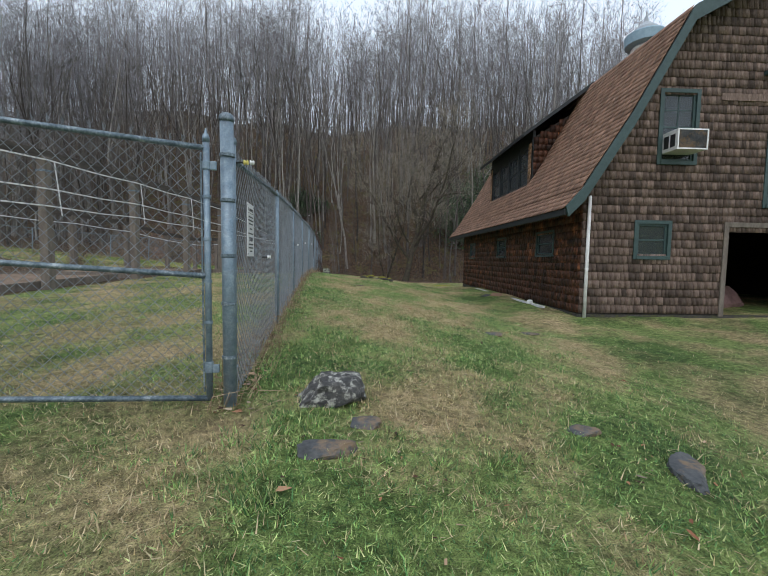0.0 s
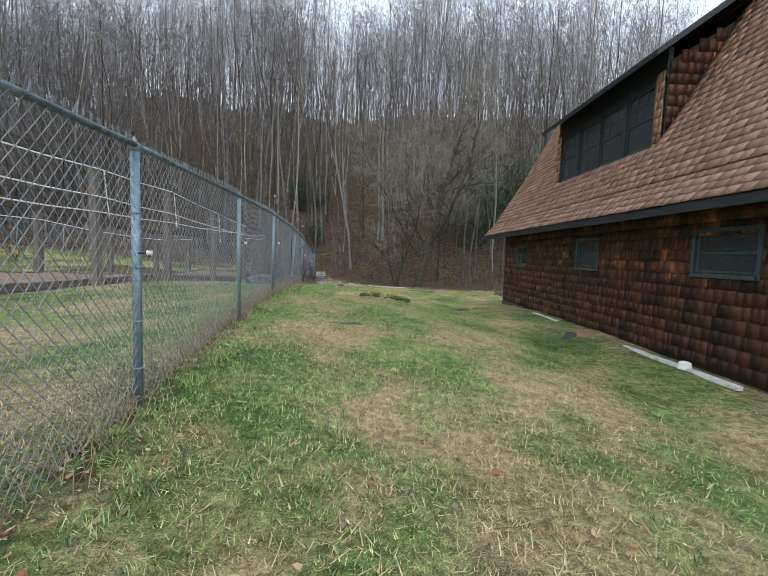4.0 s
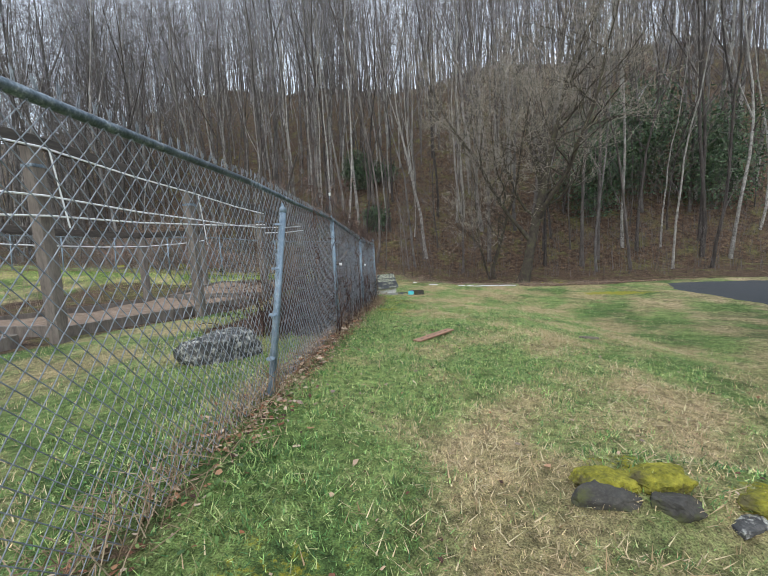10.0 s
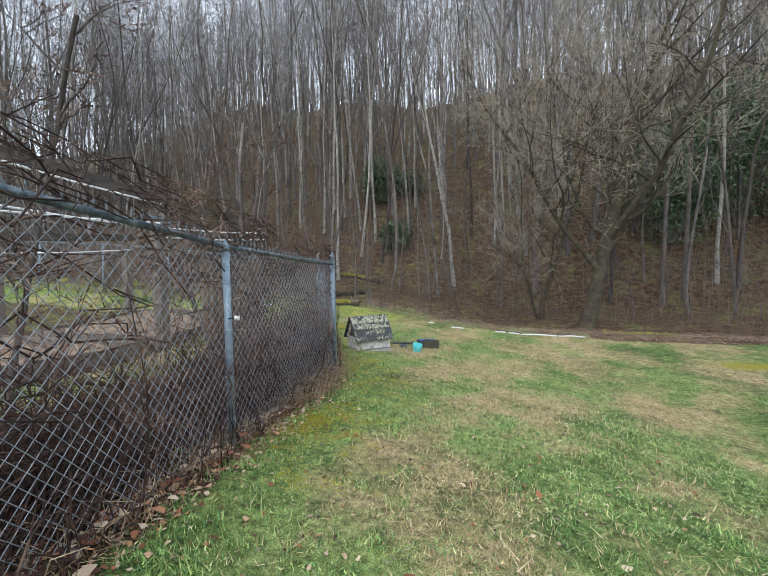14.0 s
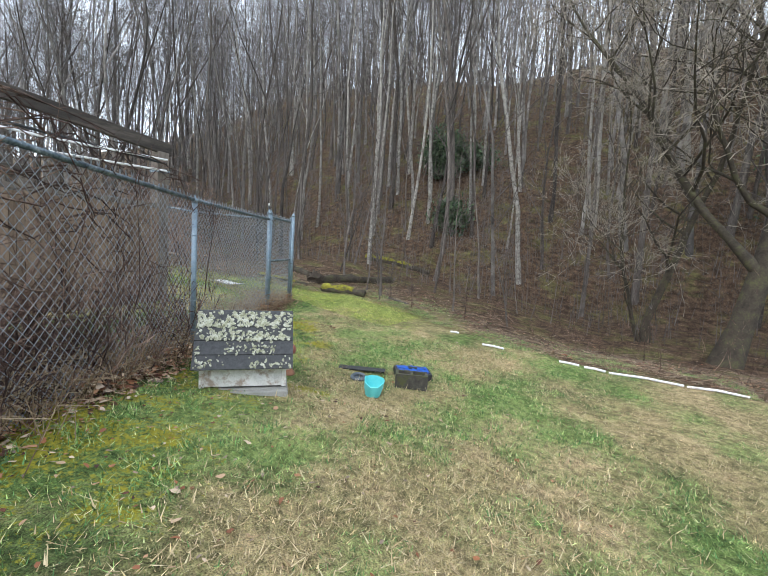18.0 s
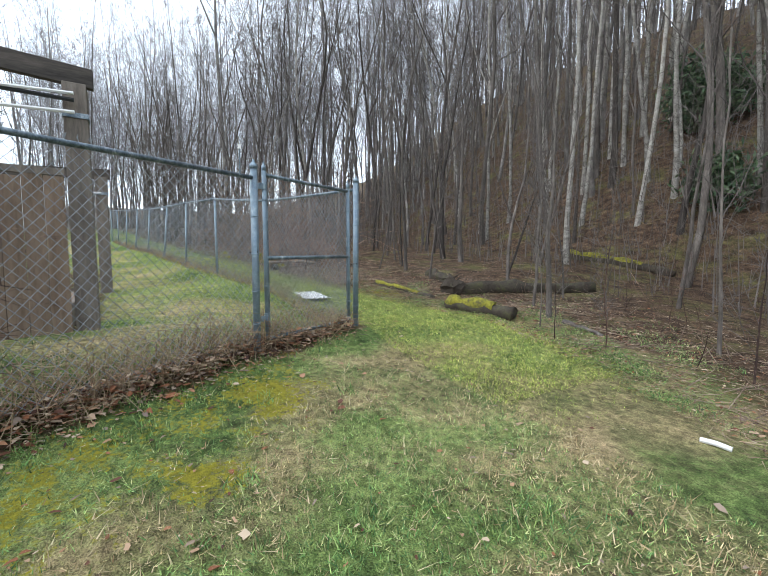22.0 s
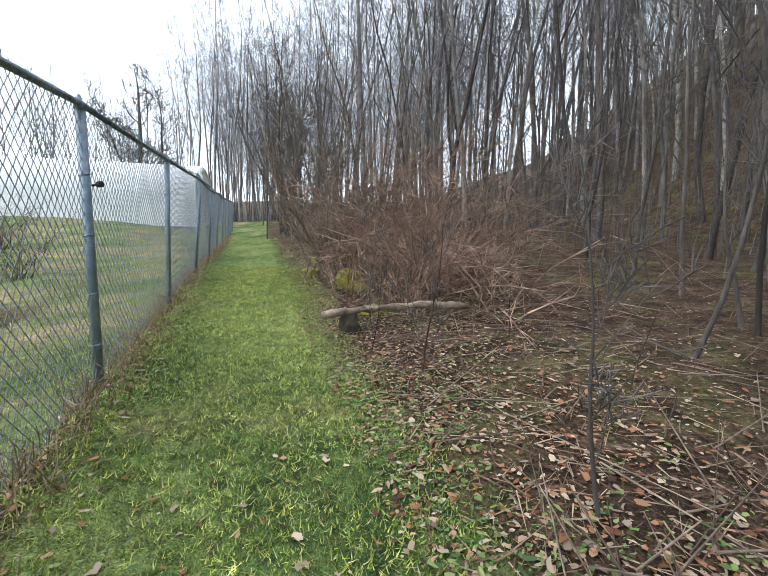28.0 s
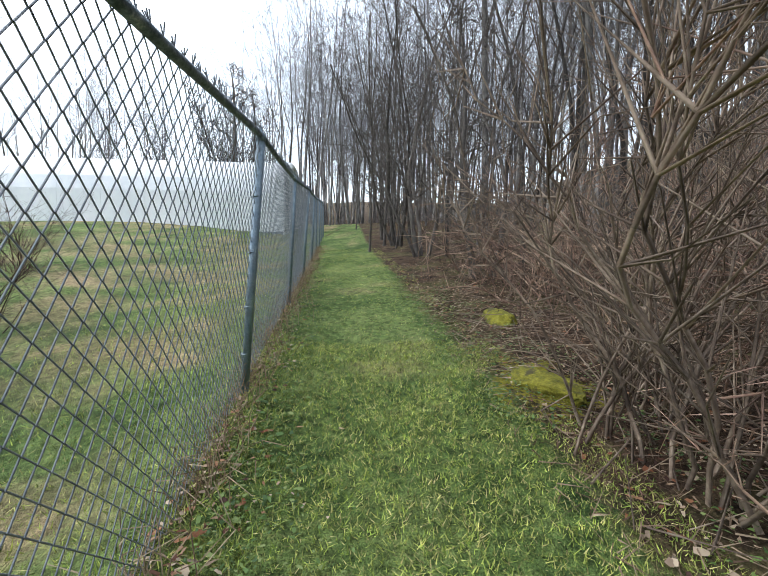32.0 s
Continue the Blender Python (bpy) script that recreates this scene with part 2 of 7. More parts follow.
def bump_node(nt, b, height, strength, distance):
    n = nt.nodes.new("ShaderNodeBump")
    n.inputs["Strength"].default_value = strength
    n.inputs["Distance"].default_value = distance
    nt.links.new(height, n.inputs["Height"])
    nt.links.new(n.outputs[0], b.inputs["Normal"])


def surf(name, cols, scale=8.0, rough=0.8, bump=0.3, dist=0.01, metal=0.0, vary=0.0, stretch=None, stain=None, stain_scale=1.5, spec=0.4, fine=6.0):
    """Colour from two scales of noise; vary: spread from piece to piece."""
    m, nt, b = base_mat(name, rough, metal, spec)
    f1 = noise_node(nt, scale, 5, 0.65, stretch)
    f2 = noise_node(nt, scale * fine, 3, 0.6, stretch, 3.0)
    f = math_node(nt, "ADD", math_node(nt, "MULTIPLY", f1, 0.65), math_node(nt, "MULTIPLY", f2, 0.35))
    lo, hi = 0.33, 0.67
    n = len(cols)
    c = ramp_node(nt, f, [(lo + (hi - lo) * i / max(n - 1, 1), col) for i, col in enumerate(cols)])
    if stain:
        s = noise_node(nt, stain_scale, 6, 0.7, None, 9.0)
        c = mix_node(nt, ramp_node(nt, s, [(0.5, (0, 0, 0)), (0.62, (1, 1, 1))]), c, stain)
    if vary:
        oi = nt.nodes.new("ShaderNodeObjectInfo")
        ge = nt.nodes.new("ShaderNodeNewGeometry")
        rnd = math_node(nt, "FRACT", math_node(nt, "ADD", oi.outputs["Random"], ge.outputs["Random Per Island"]))
        v = math_node(nt, "ADD", math_node(nt, "MULTIPLY", rnd, vary), 1 - vary / 2)
        hs = nt.nodes.new("ShaderNodeHueSaturation")
        nt.links.new(v, hs.inputs["Value"])
        nt.links.new(c, hs.inputs["Color"])
        c = hs.outputs[0]
    nt.links.new(c, b.inputs["Base Color"])
    if bump:
        bump_node(nt, b, f, bump, dist)
    return m


def island_mat(name, cols, rough=0.7, noise_scale=0.0, cols2=None, spec=0.3, clump=False):
    """Colours dealt out piece by piece, shifted from place to place."""
    m, nt, b = base_mat(name, rough, 0, spec)
    ge = nt.nodes.new("ShaderNodeNewGeometry")
    f = ge.outputs["Random Per Island"]
    n = len(cols)
    c = ramp_node(nt, f, [((i + 0.5) / n, col) for i, col in enumerate(cols)])
    if cols2:
        c2 = ramp_node(nt, f, [((i + 0.5) / n, col) for i, col in enumerate(cols2)])
        s = noise_node(nt, noise_scale, 5, 0.65)
        c = mix_node(nt, ramp_node(nt, s, [(0.42, (0, 0, 0)), (0.58, (1, 1, 1))]), c, c2)
    if clump:
        for scale, lo, hi in ((24, 0.42, 1.5), (5, 0.78, 1.25)):
            c = mix_node(nt, 1.0, c, ramp_node(nt, noise_node(nt, scale, 3, 0.6, None, scale), [(0.36, (lo, lo, lo)), (0.64, (hi, hi, hi))]), "MULTIPLY")
    nt.links.new(c, b.inputs["Base Color"])
    return m


def ground_material():
    m, nt, b = base_mat("ground", 0.95, 0, 0.2)

    def attr(key):
        a = nt.nodes.new("ShaderNodeAttribute")
        a.attribute_name = key
        return a.outputs["Fac"]

    n1, n2, n3, n4 = noise_node(nt, 0.55, 5, 0.6), noise_node(nt, 3.5, 5, 0.65, None, 4), noise_node(nt, 28, 5, 0.7, None, 7), noise_node(nt, 110, 3, 0.6, None, 2)
    f = math_node(nt, "ADD", math_node(nt, "MULTIPLY", n1, 0.45), math_node(nt, "MULTIPLY", n2, 0.3))
    f = math_node(nt, "ADD", f, math_node(nt, "MULTIPLY", n3, 0.25))
    straw = ramp_node(nt, f, [(0.4, (0.17, 0.165, 0.075)), (0.48, (0.31, 0.26, 0.13)), (0.58, (0.48, 0.36, 0.21))])
    green = ramp_node(nt, f, [(0.4, (0.055, 0.1, 0.03)), (0.48, (0.125, 0.19, 0.055)), (0.58, (0.25, 0.31, 0.105))])
    grass = mix_node(nt, ramp_node(nt, math_node(nt, "ADD", attr("lush"), math_node(nt, "SUBTRACT", n3, 0.5)), [(0.25, (0, 0, 0)), (0.75, (1, 1, 1))]), straw, green)
    n5 = noise_node(nt, 14, 4, 0.6, (1, 1, 1), 5)
    grass = mix_node(nt, 0.8, grass, ramp_node(nt, n5, [(0.36, (0.5, 0.5, 0.5)), (0.64, (1.5, 1.5, 1.5))]), "MULTIPLY")
    grass = mix_node(nt, 0.85, grass, ramp_node(nt, n4, [(0.32, (0.25, 0.25, 0.25)), (0.68, (1.6, 1.6, 1.6))]), "MULTIPLY")
    g = math_node(nt, "ADD", math_node(nt, "MULTIPLY", n2, 0.5), math_node(nt, "MULTIPLY", n3, 0.5))
    litter = ramp_node(nt, g, [(0.36, (0.02, 0.014, 0.01)), (0.46, (0.058, 0.037, 0.025)), (0.55, (0.125, 0.083, 0.055)), (0.66, (0.28, 0.2, 0.135))])
    litter = mix_node(nt, 0.8, litter, ramp_node(nt, n4, [(0.32, (0.3, 0.3, 0.3)), (0.68, (1.7, 1.65, 1.6))]), "MULTIPLY")
    n6 = noise_node(nt, 0.8, 6, 0.7, None, 13)
    mossy = ramp_node(nt, g, [(0.38, (0.05, 0.055, 0.02)), (0.6, (0.2, 0.2, 0.07))])
    litter = mix_node(nt, ramp_node(nt, n6, [(0.5, (0, 0, 0)), (0.66, (0.8, 0.8, 0.8))]), litter, mossy)
    edge = math_node(nt, "ADD", attr("litter"), math_node(nt, "MULTIPLY", math_node(nt, "SUBTRACT", f, 0.5), 1.6))
    c = mix_node(nt, ramp_node(nt, edge, [(0.4, (0, 0, 0)), (0.6, (1, 1, 1))]), grass, litter)
    moss = ramp_node(nt, n3, [(0.35, (0.15, 0.15, 0.02)), (0.65, (0.38, 0.34, 0.04))])
    me = math_node(nt, "ADD", attr("moss"), math_node(nt, "MULTIPLY", math_node(nt, "SUBTRACT", g, 0.5), 2.2))
    c = mix_node(nt, ramp_node(nt, me, [(0.45, (0, 0, 0)), (0.62, (1, 1, 1))]), c, moss)
    tar = ramp_node(nt, n4, [(0.3, (0.045, 0.048, 0.052)), (0.7, (0.1, 0.105, 0.11))])
    te = math_node(nt, "ADD", attr("tar"), math_node(nt, "MULTIPLY", math_node(nt, "SUBTRACT", n2, 0.5), 0.7))
    c = mix_node(nt, ramp_node(nt, te, [(0.47, (0, 0, 0)), (0.53, (1, 1, 1))]), c, tar)
    nt.links.new(c, b.inputs["Base Color"])
    bump_node(nt, b, math_node(nt, "ADD", n3, n4), 0.9, 0.03)
    return m


MAT = {
    "ground": ground_material(),
    "galv": surf("galvanised_steel", [(0.13, 0.19, 0.25), (0.21, 0.28, 0.34), (0.34, 0.41, 0.46)], 14, 0.5, 0.15, 0.002, 0.45, stain=(0.2, 0.25, 0.3), stain_scale=20),
    "rail": surf("weathered_rail", [(0.045, 0.065, 0.085), (0.1, 0.135, 0.165), (0.2, 0.25, 0.29), (0.5, 0.54, 0.58)], 13, 0.5, 0.2, 0.002, 0.4),
    "wire": surf("fence_wire", [(0.12, 0.14, 0.165), (0.31, 0.34, 0.37)], 9, 0.6, 0, metal=0.0),
    "wall_shingle": surf("cedar_wall_shingle", [(0.05, 0.034, 0.03), (0.13, 0.09, 0.074), (0.25, 0.185, 0.155)], 6, 0.85, 0.6, 0.008, vary=1.0, stretch=(3, 3, 0.5)),
    "side_shingle": surf("red_cedar_shingle", [(0.013, 0.008, 0.006), (0.036, 0.015, 0.009), (0.1, 0.035, 0.016), (0.31, 0.115, 0.05)], 1.5, 0.65, 0.5, 0.006, vary=1.3, stretch=(1, 1, 1.8), fine=2.5),
    "tan_shingle": surf("weathered_tan_shingle", [(0.13, 0.07, 0.045), (0.26, 0.15, 0.09), (0.38, 0.24, 0.15)], 4, 0.8, 0.5, 0.006, vary=0.8, stretch=(2, 2, 0.6)),
    "roof_shingle": surf("brown_roof_shingle", [(0.15, 0.08, 0.052), (0.25, 0.145, 0.1), (0.36, 0.22, 0.155)], 6, 0.9, 0.5, 0.004, vary=0.55),
    "green_trim": surf("green_painted_trim", [(0.03, 0.058, 0.058), (0.055, 0.092, 0.092)], 10, 0.5, 0.1, 0.002),
    "black_trim": surf("black_painted_trim", [(0.014, 0.018, 0.02), (0.03, 0.036, 0.04)], 10, 0.5, 0.1, 0.002),
    "white_paint": surf("peeling_white_paint", [(0.5, 0.5, 0.49), (0.68, 0.68, 0.67), (0.78, 0.78, 0.78)], 9, 0.6, 0.3, 0.003, stain=(0.35, 0.28, 0.23), stain_scale=7),
    "white_plastic": surf("white_plastic", [(0.7, 0.71, 0.72), (0.8, 0.8, 0.8)], 12, 0.45, 0.05, 0.001),
    "concrete": surf("concrete", [(0.25, 0.25, 0.24), (0.36, 0.36, 0.34)], 10, 0.9, 0.4, 0.004),
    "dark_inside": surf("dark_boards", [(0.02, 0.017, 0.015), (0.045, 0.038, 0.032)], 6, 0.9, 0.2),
    "bark": surf("grey_brown_bark", [(0.04, 0.035, 0.031), (0.1, 0.087, 0.078), (0.2, 0.178, 0.16)], 5, 0.95, 0.6, 0.02, vary=0.6, stretch=(1, 1, 0.25)),
    "dark_bark": surf("dark_wet_bark", [(0.025, 0.021, 0.019), (0.055, 0.047, 0.042), (0.1, 0.088, 0.078)], 5, 0.95, 0.6, 0.02, vary=0.6, stretch=(1, 1, 0.25)),
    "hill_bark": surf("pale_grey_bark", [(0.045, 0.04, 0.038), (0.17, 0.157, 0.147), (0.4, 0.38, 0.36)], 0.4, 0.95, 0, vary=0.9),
    "pale_bark": surf("pale_birch_bark", [(0.07, 0.063, 0.056), (0.22, 0.205, 0.185), (0.33, 0.315, 0.29), (0.43, 0.415, 0.39)], 3, 0.9, 0.4, 0.01, vary=0.4, stretch=(1, 1, 1.6)),
    "twig": surf("brown_twig", [(0.06, 0.052, 0.048), (0.16, 0.14, 0.13)], 4, 0.95, 0, vary=0.7),
    # distance haze is put into this paler, bluer twig colour
    "haze_twig": surf("hazed_grey_twig", [(0.17, 0.165, 0.18), (0.35, 0.345, 0.37)], 0.3, 0.95, 0, vary=0.6),
    "cane": surf("red_brown_cane", [(0.018, 0.011, 0.009), (0.066, 0.036, 0.029), (0.34, 0.235, 0.18)], 1.2, 0.85, 0, vary=0.9),
    "bramble": surf("tan_bramble_cane", [(0.075, 0.043, 0.035), (0.27, 0.17, 0.125), (0.58, 0.43, 0.31)], 1.5, 0.85, 0, vary=0.9),
    "pale_twig": surf("pale_brown_twig", [(0.18, 0.157, 0.13), (0.4, 0.355, 0.295)], 3, 0.95, 0, vary=0.6),
    "stem": surf("brown_shrub_stem", [(0.06, 0.042, 0.033), (0.19, 0.14, 0.105), (0.4, 0.32, 0.24)], 3, 0.9, 0.2, 0.004, vary=0.8),
    "mossbark": surf("mossy_bark", [(0.022, 0.018, 0.014), (0.052, 0.043, 0.032), (0.08, 0.08, 0.036)], 4, 0.95, 0.7, 0.02),
    "moss": surf("yellow_moss", [(0.06, 0.06, 0.012), (0.19, 0.18, 0.022), (0.36, 0.33, 0.045)], 12, 1.0, 0.9, 0.03, stain=(0.08, 0.07, 0.03), stain_scale=6),
    "old_wood": surf("grey_weathered_wood", [(0.09, 0.078, 0.066), (0.16, 0.135, 0.115), (0.23, 0.2, 0.17)], 4, 0.9, 0.5, 0.008, stretch=(2, 2, 0.4)),
    "dark_wood": surf("dark_wet_timber", [(0.03, 0.026, 0.023), (0.065, 0.055, 0.047), (0.12, 0.1, 0.085)], 4, 0.8, 0.4, 0.006, stretch=(2, 0.3, 2)),
    "brown_board": surf("brown_boards", [(0.11, 0.075, 0.052), (0.19, 0.135, 0.095), (0.26, 0.19, 0.14)], 3, 0.85, 0.4, 0.006, vary=0.35, stretch=(3, 3, 0.4)),
    "rock": surf("dark_rock", [(0.03, 0.03, 0.032), (0.06, 0.06, 0.062), (0.1, 0.1, 0.1)], 8, 0.85, 0.8, 0.02),
    "lichen_rock": surf("lichen_rock", [(0.03, 0.03, 0.032), (0.06, 0.06, 0.06), (0.12, 0.115, 0.105)], 9, 0.85, 1.0, 0.03, stain=(0.4, 0.4, 0.36), stain_scale=17),
    "slate": surf("grey_slate", [(0.04, 0.043, 0.047), (0.075, 0.08, 0.085), (0.12, 0.12, 0.12)], 6, 0.75, 0.4, 0.01, stain=(0.2, 0.14, 0.09), stain_scale=5),
    "tar_paper": surf("black_roofing_felt", [(0.03, 0.033, 0.037), (0.055, 0.058, 0.063), (0.08, 0.08, 0.085)], 20, 0.85, 0.4, 0.003),
    "lichen": surf("pale_lichen", [(0.1, 0.11, 0.07), (0.25, 0.26, 0.17), (0.42, 0.43, 0.35), (0.55, 0.55, 0.5)], 22, 1.0, 0.9, 0.01),
    "red_iron": surf("faded_red_iron", [(0.17, 0.06, 0.045), (0.26, 0.1, 0.075), (0.33, 0.17, 0.13)], 12, 0.75, 0.4, 0.004, stain=(0.2, 0.12, 0.08), stain_scale=8),
    "rust_iron": surf("rusty_iron", [(0.15, 0.06, 0.038), (0.28, 0.12, 0.075), (0.38, 0.2, 0.13)], 10, 0.8, 0.4, 0.004, stain=(0.2, 0.13, 0.1), stain_scale=9),
    "tarp": surf("pink_tarpaulin", [(0.16, 0.09, 0.085), (0.26, 0.16, 0.15)], 6, 0.6, 0.4, 0.02),
    "turquoise": surf("turquoise_plastic", [(0.1, 0.55, 0.58), (0.16, 0.66, 0.68)], 10, 0.4, 0.05),
    "blue": surf("blue_plastic", [(0.01, 0.06, 0.36), (0.03, 0.16, 0.6)], 14, 0.35, 0.1, stain=(0.03, 0.03, 0.035), stain_scale=12),
    "black_rubber": surf("black_rubber", [(0.018, 0.02, 0.022), (0.04, 0.042, 0.045)], 14, 0.6, 0.2, 0.003),
    "block": surf("dark_concrete_block", [(0.03, 0.028, 0.025), (0.055, 0.052, 0.046), (0.09, 0.083, 0.07)], 14, 0.95, 0.6, 0.004, stain=(0.07, 0.075, 0.03), stain_scale=6),
    "film": surf("white_greenhouse_film", [(0.72, 0.74, 0.78), (0.85, 0.86, 0.88)], 0.6, 0.35, 0.1, 0.02),
    "metal_white": surf("white_corrugated_sheet", [(0.55, 0.56, 0.57), (0.75, 0.76, 0.77)], 8, 0.45, 0.1, stain=(0.45, 0.43, 0.4), stain_scale=6),
    "hay": surf("straw_and_soil", [(0.1, 0.07, 0.05), (0.2, 0.14, 0.1), (0.3, 0.23, 0.17)], 5, 1.0, 0.9, 0.03),
    "soil": surf("dark_soil", [(0.03, 0.025, 0.02), (0.07, 0.055, 0.042)], 9, 1.0, 0.8, 0.02),
    "cedar": surf("reddish_plank", [(0.24, 0.13, 0.085), (0.36, 0.21, 0.14)], 5, 0.8, 0.3, 0.004),
    "yellow": surf("yellow_plastic", [(0.6, 0.5, 0.1), (0.75, 0.65, 0.2)], 10, 0.5, 0),
    "sign": surf("white_sign_enamel", [(0.68, 0.69, 0.7), (0.78, 0.78, 0.78)], 6, 0.4, 0),
    "ink": surf("dark_ink", [(0.05, 0.05, 0.055), (0.09, 0.09, 0.095)], 6, 0.6, 0),
    "evergreen": island_mat("evergreen_leaf", [(0.025, 0.055, 0.028), (0.06, 0.11, 0.055), (0.11, 0.17, 0.085)], 0.5),
    "leaf": island_mat("dead_leaf", [(0.06, 0.028, 0.02), (0.15, 0.06, 0.034), (0.3, 0.12, 0.055), (0.38, 0.2, 0.11), (0.46, 0.33, 0.22), (0.2, 0.15, 0.12), (0.55, 0.43, 0.31)], 0.65),
    "grass": island_mat("straw_grass_blade", [(0.26, 0.24, 0.11), (0.43, 0.37, 0.18), (0.5, 0.4, 0.22), (0.43, 0.32, 0.18), (0.54, 0.44, 0.28)], 0.6, clump=True),
    "green_grass": island_mat("green_grass_blade", [(0.06, 0.15, 0.05), (0.12, 0.25, 0.075), (0.2, 0.34, 0.1), (0.3, 0.42, 0.135), (0.43, 0.45, 0.21)], 0.6, clump=True),
    "path_grass": island_mat("mown_grass_blade", [(0.16, 0.23, 0.04), (0.31, 0.4, 0.075), (0.4, 0.47, 0.1), (0.46, 0.48, 0.13), (0.52, 0.46, 0.2)], 0.6, clump=True),
    "mat_straw": island_mat("dead_straw_strand", [(0.3, 0.23, 0.12), (0.5, 0.4, 0.24), (0.62, 0.52, 0.33), (0.42, 0.28, 0.16), (0.55, 0.5, 0.3)], 0.7),
    "straw": island_mat("strewn_straw", [(0.1, 0.06, 0.04), (0.2, 0.13, 0.085), (0.33, 0.25, 0.17), (0.17, 0.1, 0.07), (0.42, 0.33, 0.22)], 0.8),
    "weed": island_mat("weed_leaf", [(0.05, 0.1, 0.03), (0.1, 0.18, 0.045), (0.17, 0.26, 0.07), (0.22, 0.27, 0.09)], 0.5),
}


def glass_mat():
    m, nt, b = base_mat("window_glass", 0.05, 0, 0.6)
    b.inputs["Transmission Weight"].default_value = 0.7
    b.inputs["Base Color"].default_value = (0.1, 0.12, 0.13, 1)
    b.inputs["IOR"].default_value = 1.45
    return m


MAT["glass"] = glass_mat()

# ---------------------------------------------------------------- ground
def axis(fine_a, fine_b, step, lo, hi, grow=1.22):
    mid = list(np.arange(fine_a, fine_b + step / 2, step))
    out, s, v = [], step, mid[-1]
    while v < hi:
        s *= grow
        v += s
        out.append(v)
    low, s, v = [], step, mid[0]
    while v > lo:
        s *= grow
        v -= s
        low.append(v)
    return np.array(low[::-1] + mid + out)


gx, gy = axis(-24, 9, 0.19, -900, 900), axis(-2, 40, 0.19, -900, 900)
GX, GY = np.meshgrid(gx, gy)
GZ = land(GX, GY) + bumps(GX, GY)
nx, ny = len(gx), len(gy)
ii = (np.arange(ny - 1)[:, None] * nx + np.arange(nx - 1)[None]).ravel()
ground = obj_np("ground", np.stack([GX, GY, GZ], -1), np.stack([ii, ii + 1, ii + nx + 1, ii + nx], 1), MAT["ground"], smooth=True)
tagged(ground, "patchy winter lawn and leaf litter running up a wooded hillside", "ground", kind="structure")


def zones(x, y):
    litter = smooth(-0.35, 0.5 + 2.2 * smooth(-10, -8.5, x) * smooth(-1.5, -3, x), y - edge_y(x))
    f = np.abs(x - fence_x(y))
    litter = np.maximum(litter, (0.75 - f * 1.6) * (y < 33.6) * (y > 2.5) * np.where(y > 18, 1.0, 0.75))
    litter = np.maximum(litter, (0.62 - np.abs(y - path_fence_y(x)) * 2.2) * (x < -7.6))
    litter = np.maximum(litter, smooth(-52, -60, x))
    litter = np.maximum(litter, 0.9 * smooth(19, 21.5, y) * smooth(28.6, 27.4, y) * smooth(0.1, -0.3, x - fence_x(y)) * smooth(-3.2, -2.2, x - fence_x(y)))
    garden = smooth(-7.6, -8.2, x) * smooth(31, 30, y) * np.maximum(smooth(-19, -16, x), smooth(25, 20, y) * smooth(-30, -25, x))
    return np.clip(np.maximum(litter, garden * 0.85), 0, 1)


def blob(x, y, cx, cy, rx, ry):
    return np.clip(1.2 - np.sqrt(((x - cx) / rx) ** 2 + ((y - cy) / ry) ** 2), 0, 1)


def moss_zone(x, y):
    out = np.zeros_like(x)
    for cx, cy, rx, ry in ((-2.1, 15.7, 0.5, 0.35), (-3.6, 24.3, 0.8, 1.2), (-4.3, 27.2, 1.0, 0.8), (-6.0, 31.75, 0.75, 0.55), (4.2, 30.9, 2.2, 0.7), (-4.0, 29.35, 0.45, 0.4),
                           (-9.982, 35.399, 0.9, 0.5), (-0.75, 12.12, 0.3, 0.16), (-15.35, 34.81, 0.5, 0.4), (-18.899, 34.085, 0.8, 0.6), (-5.1, 31.1, 0.4, 0.35), (-0.72, 16.7, 0.3, 0.22), (-0.05, 16.65, 0.34, 0.18)):
        out = np.maximum(out, 0.75 * blob(x, y, cx, cy, rx, ry))
    return np.maximum(out, 0.47 * smooth(2.6, 0.8, x - fence_x(y)) * smooth(20.5, 24, y) * smooth(33, 32, y) * smooth(0, 0.2, x - fence_x(y)))


def tar_zone(x, y):
    return smooth(0, 0.6, np.minimum(x - (6.0 + 0.28 * np.abs(y - 31.2)), np.minimum(y - 22.5, 33.4 - y))) * (x < 60)


for key, val in (("litter", zones(GX, GY)), ("moss", moss_zone(GX, GY)), ("tar", tar_zone(GX, GY)), ("lush", lush(GX, GY))):
    a = ground.data.attributes.new(key, "FLOAT", "POINT")
    a.data.foreach_set("value", val.astype(np.float32).ravel())

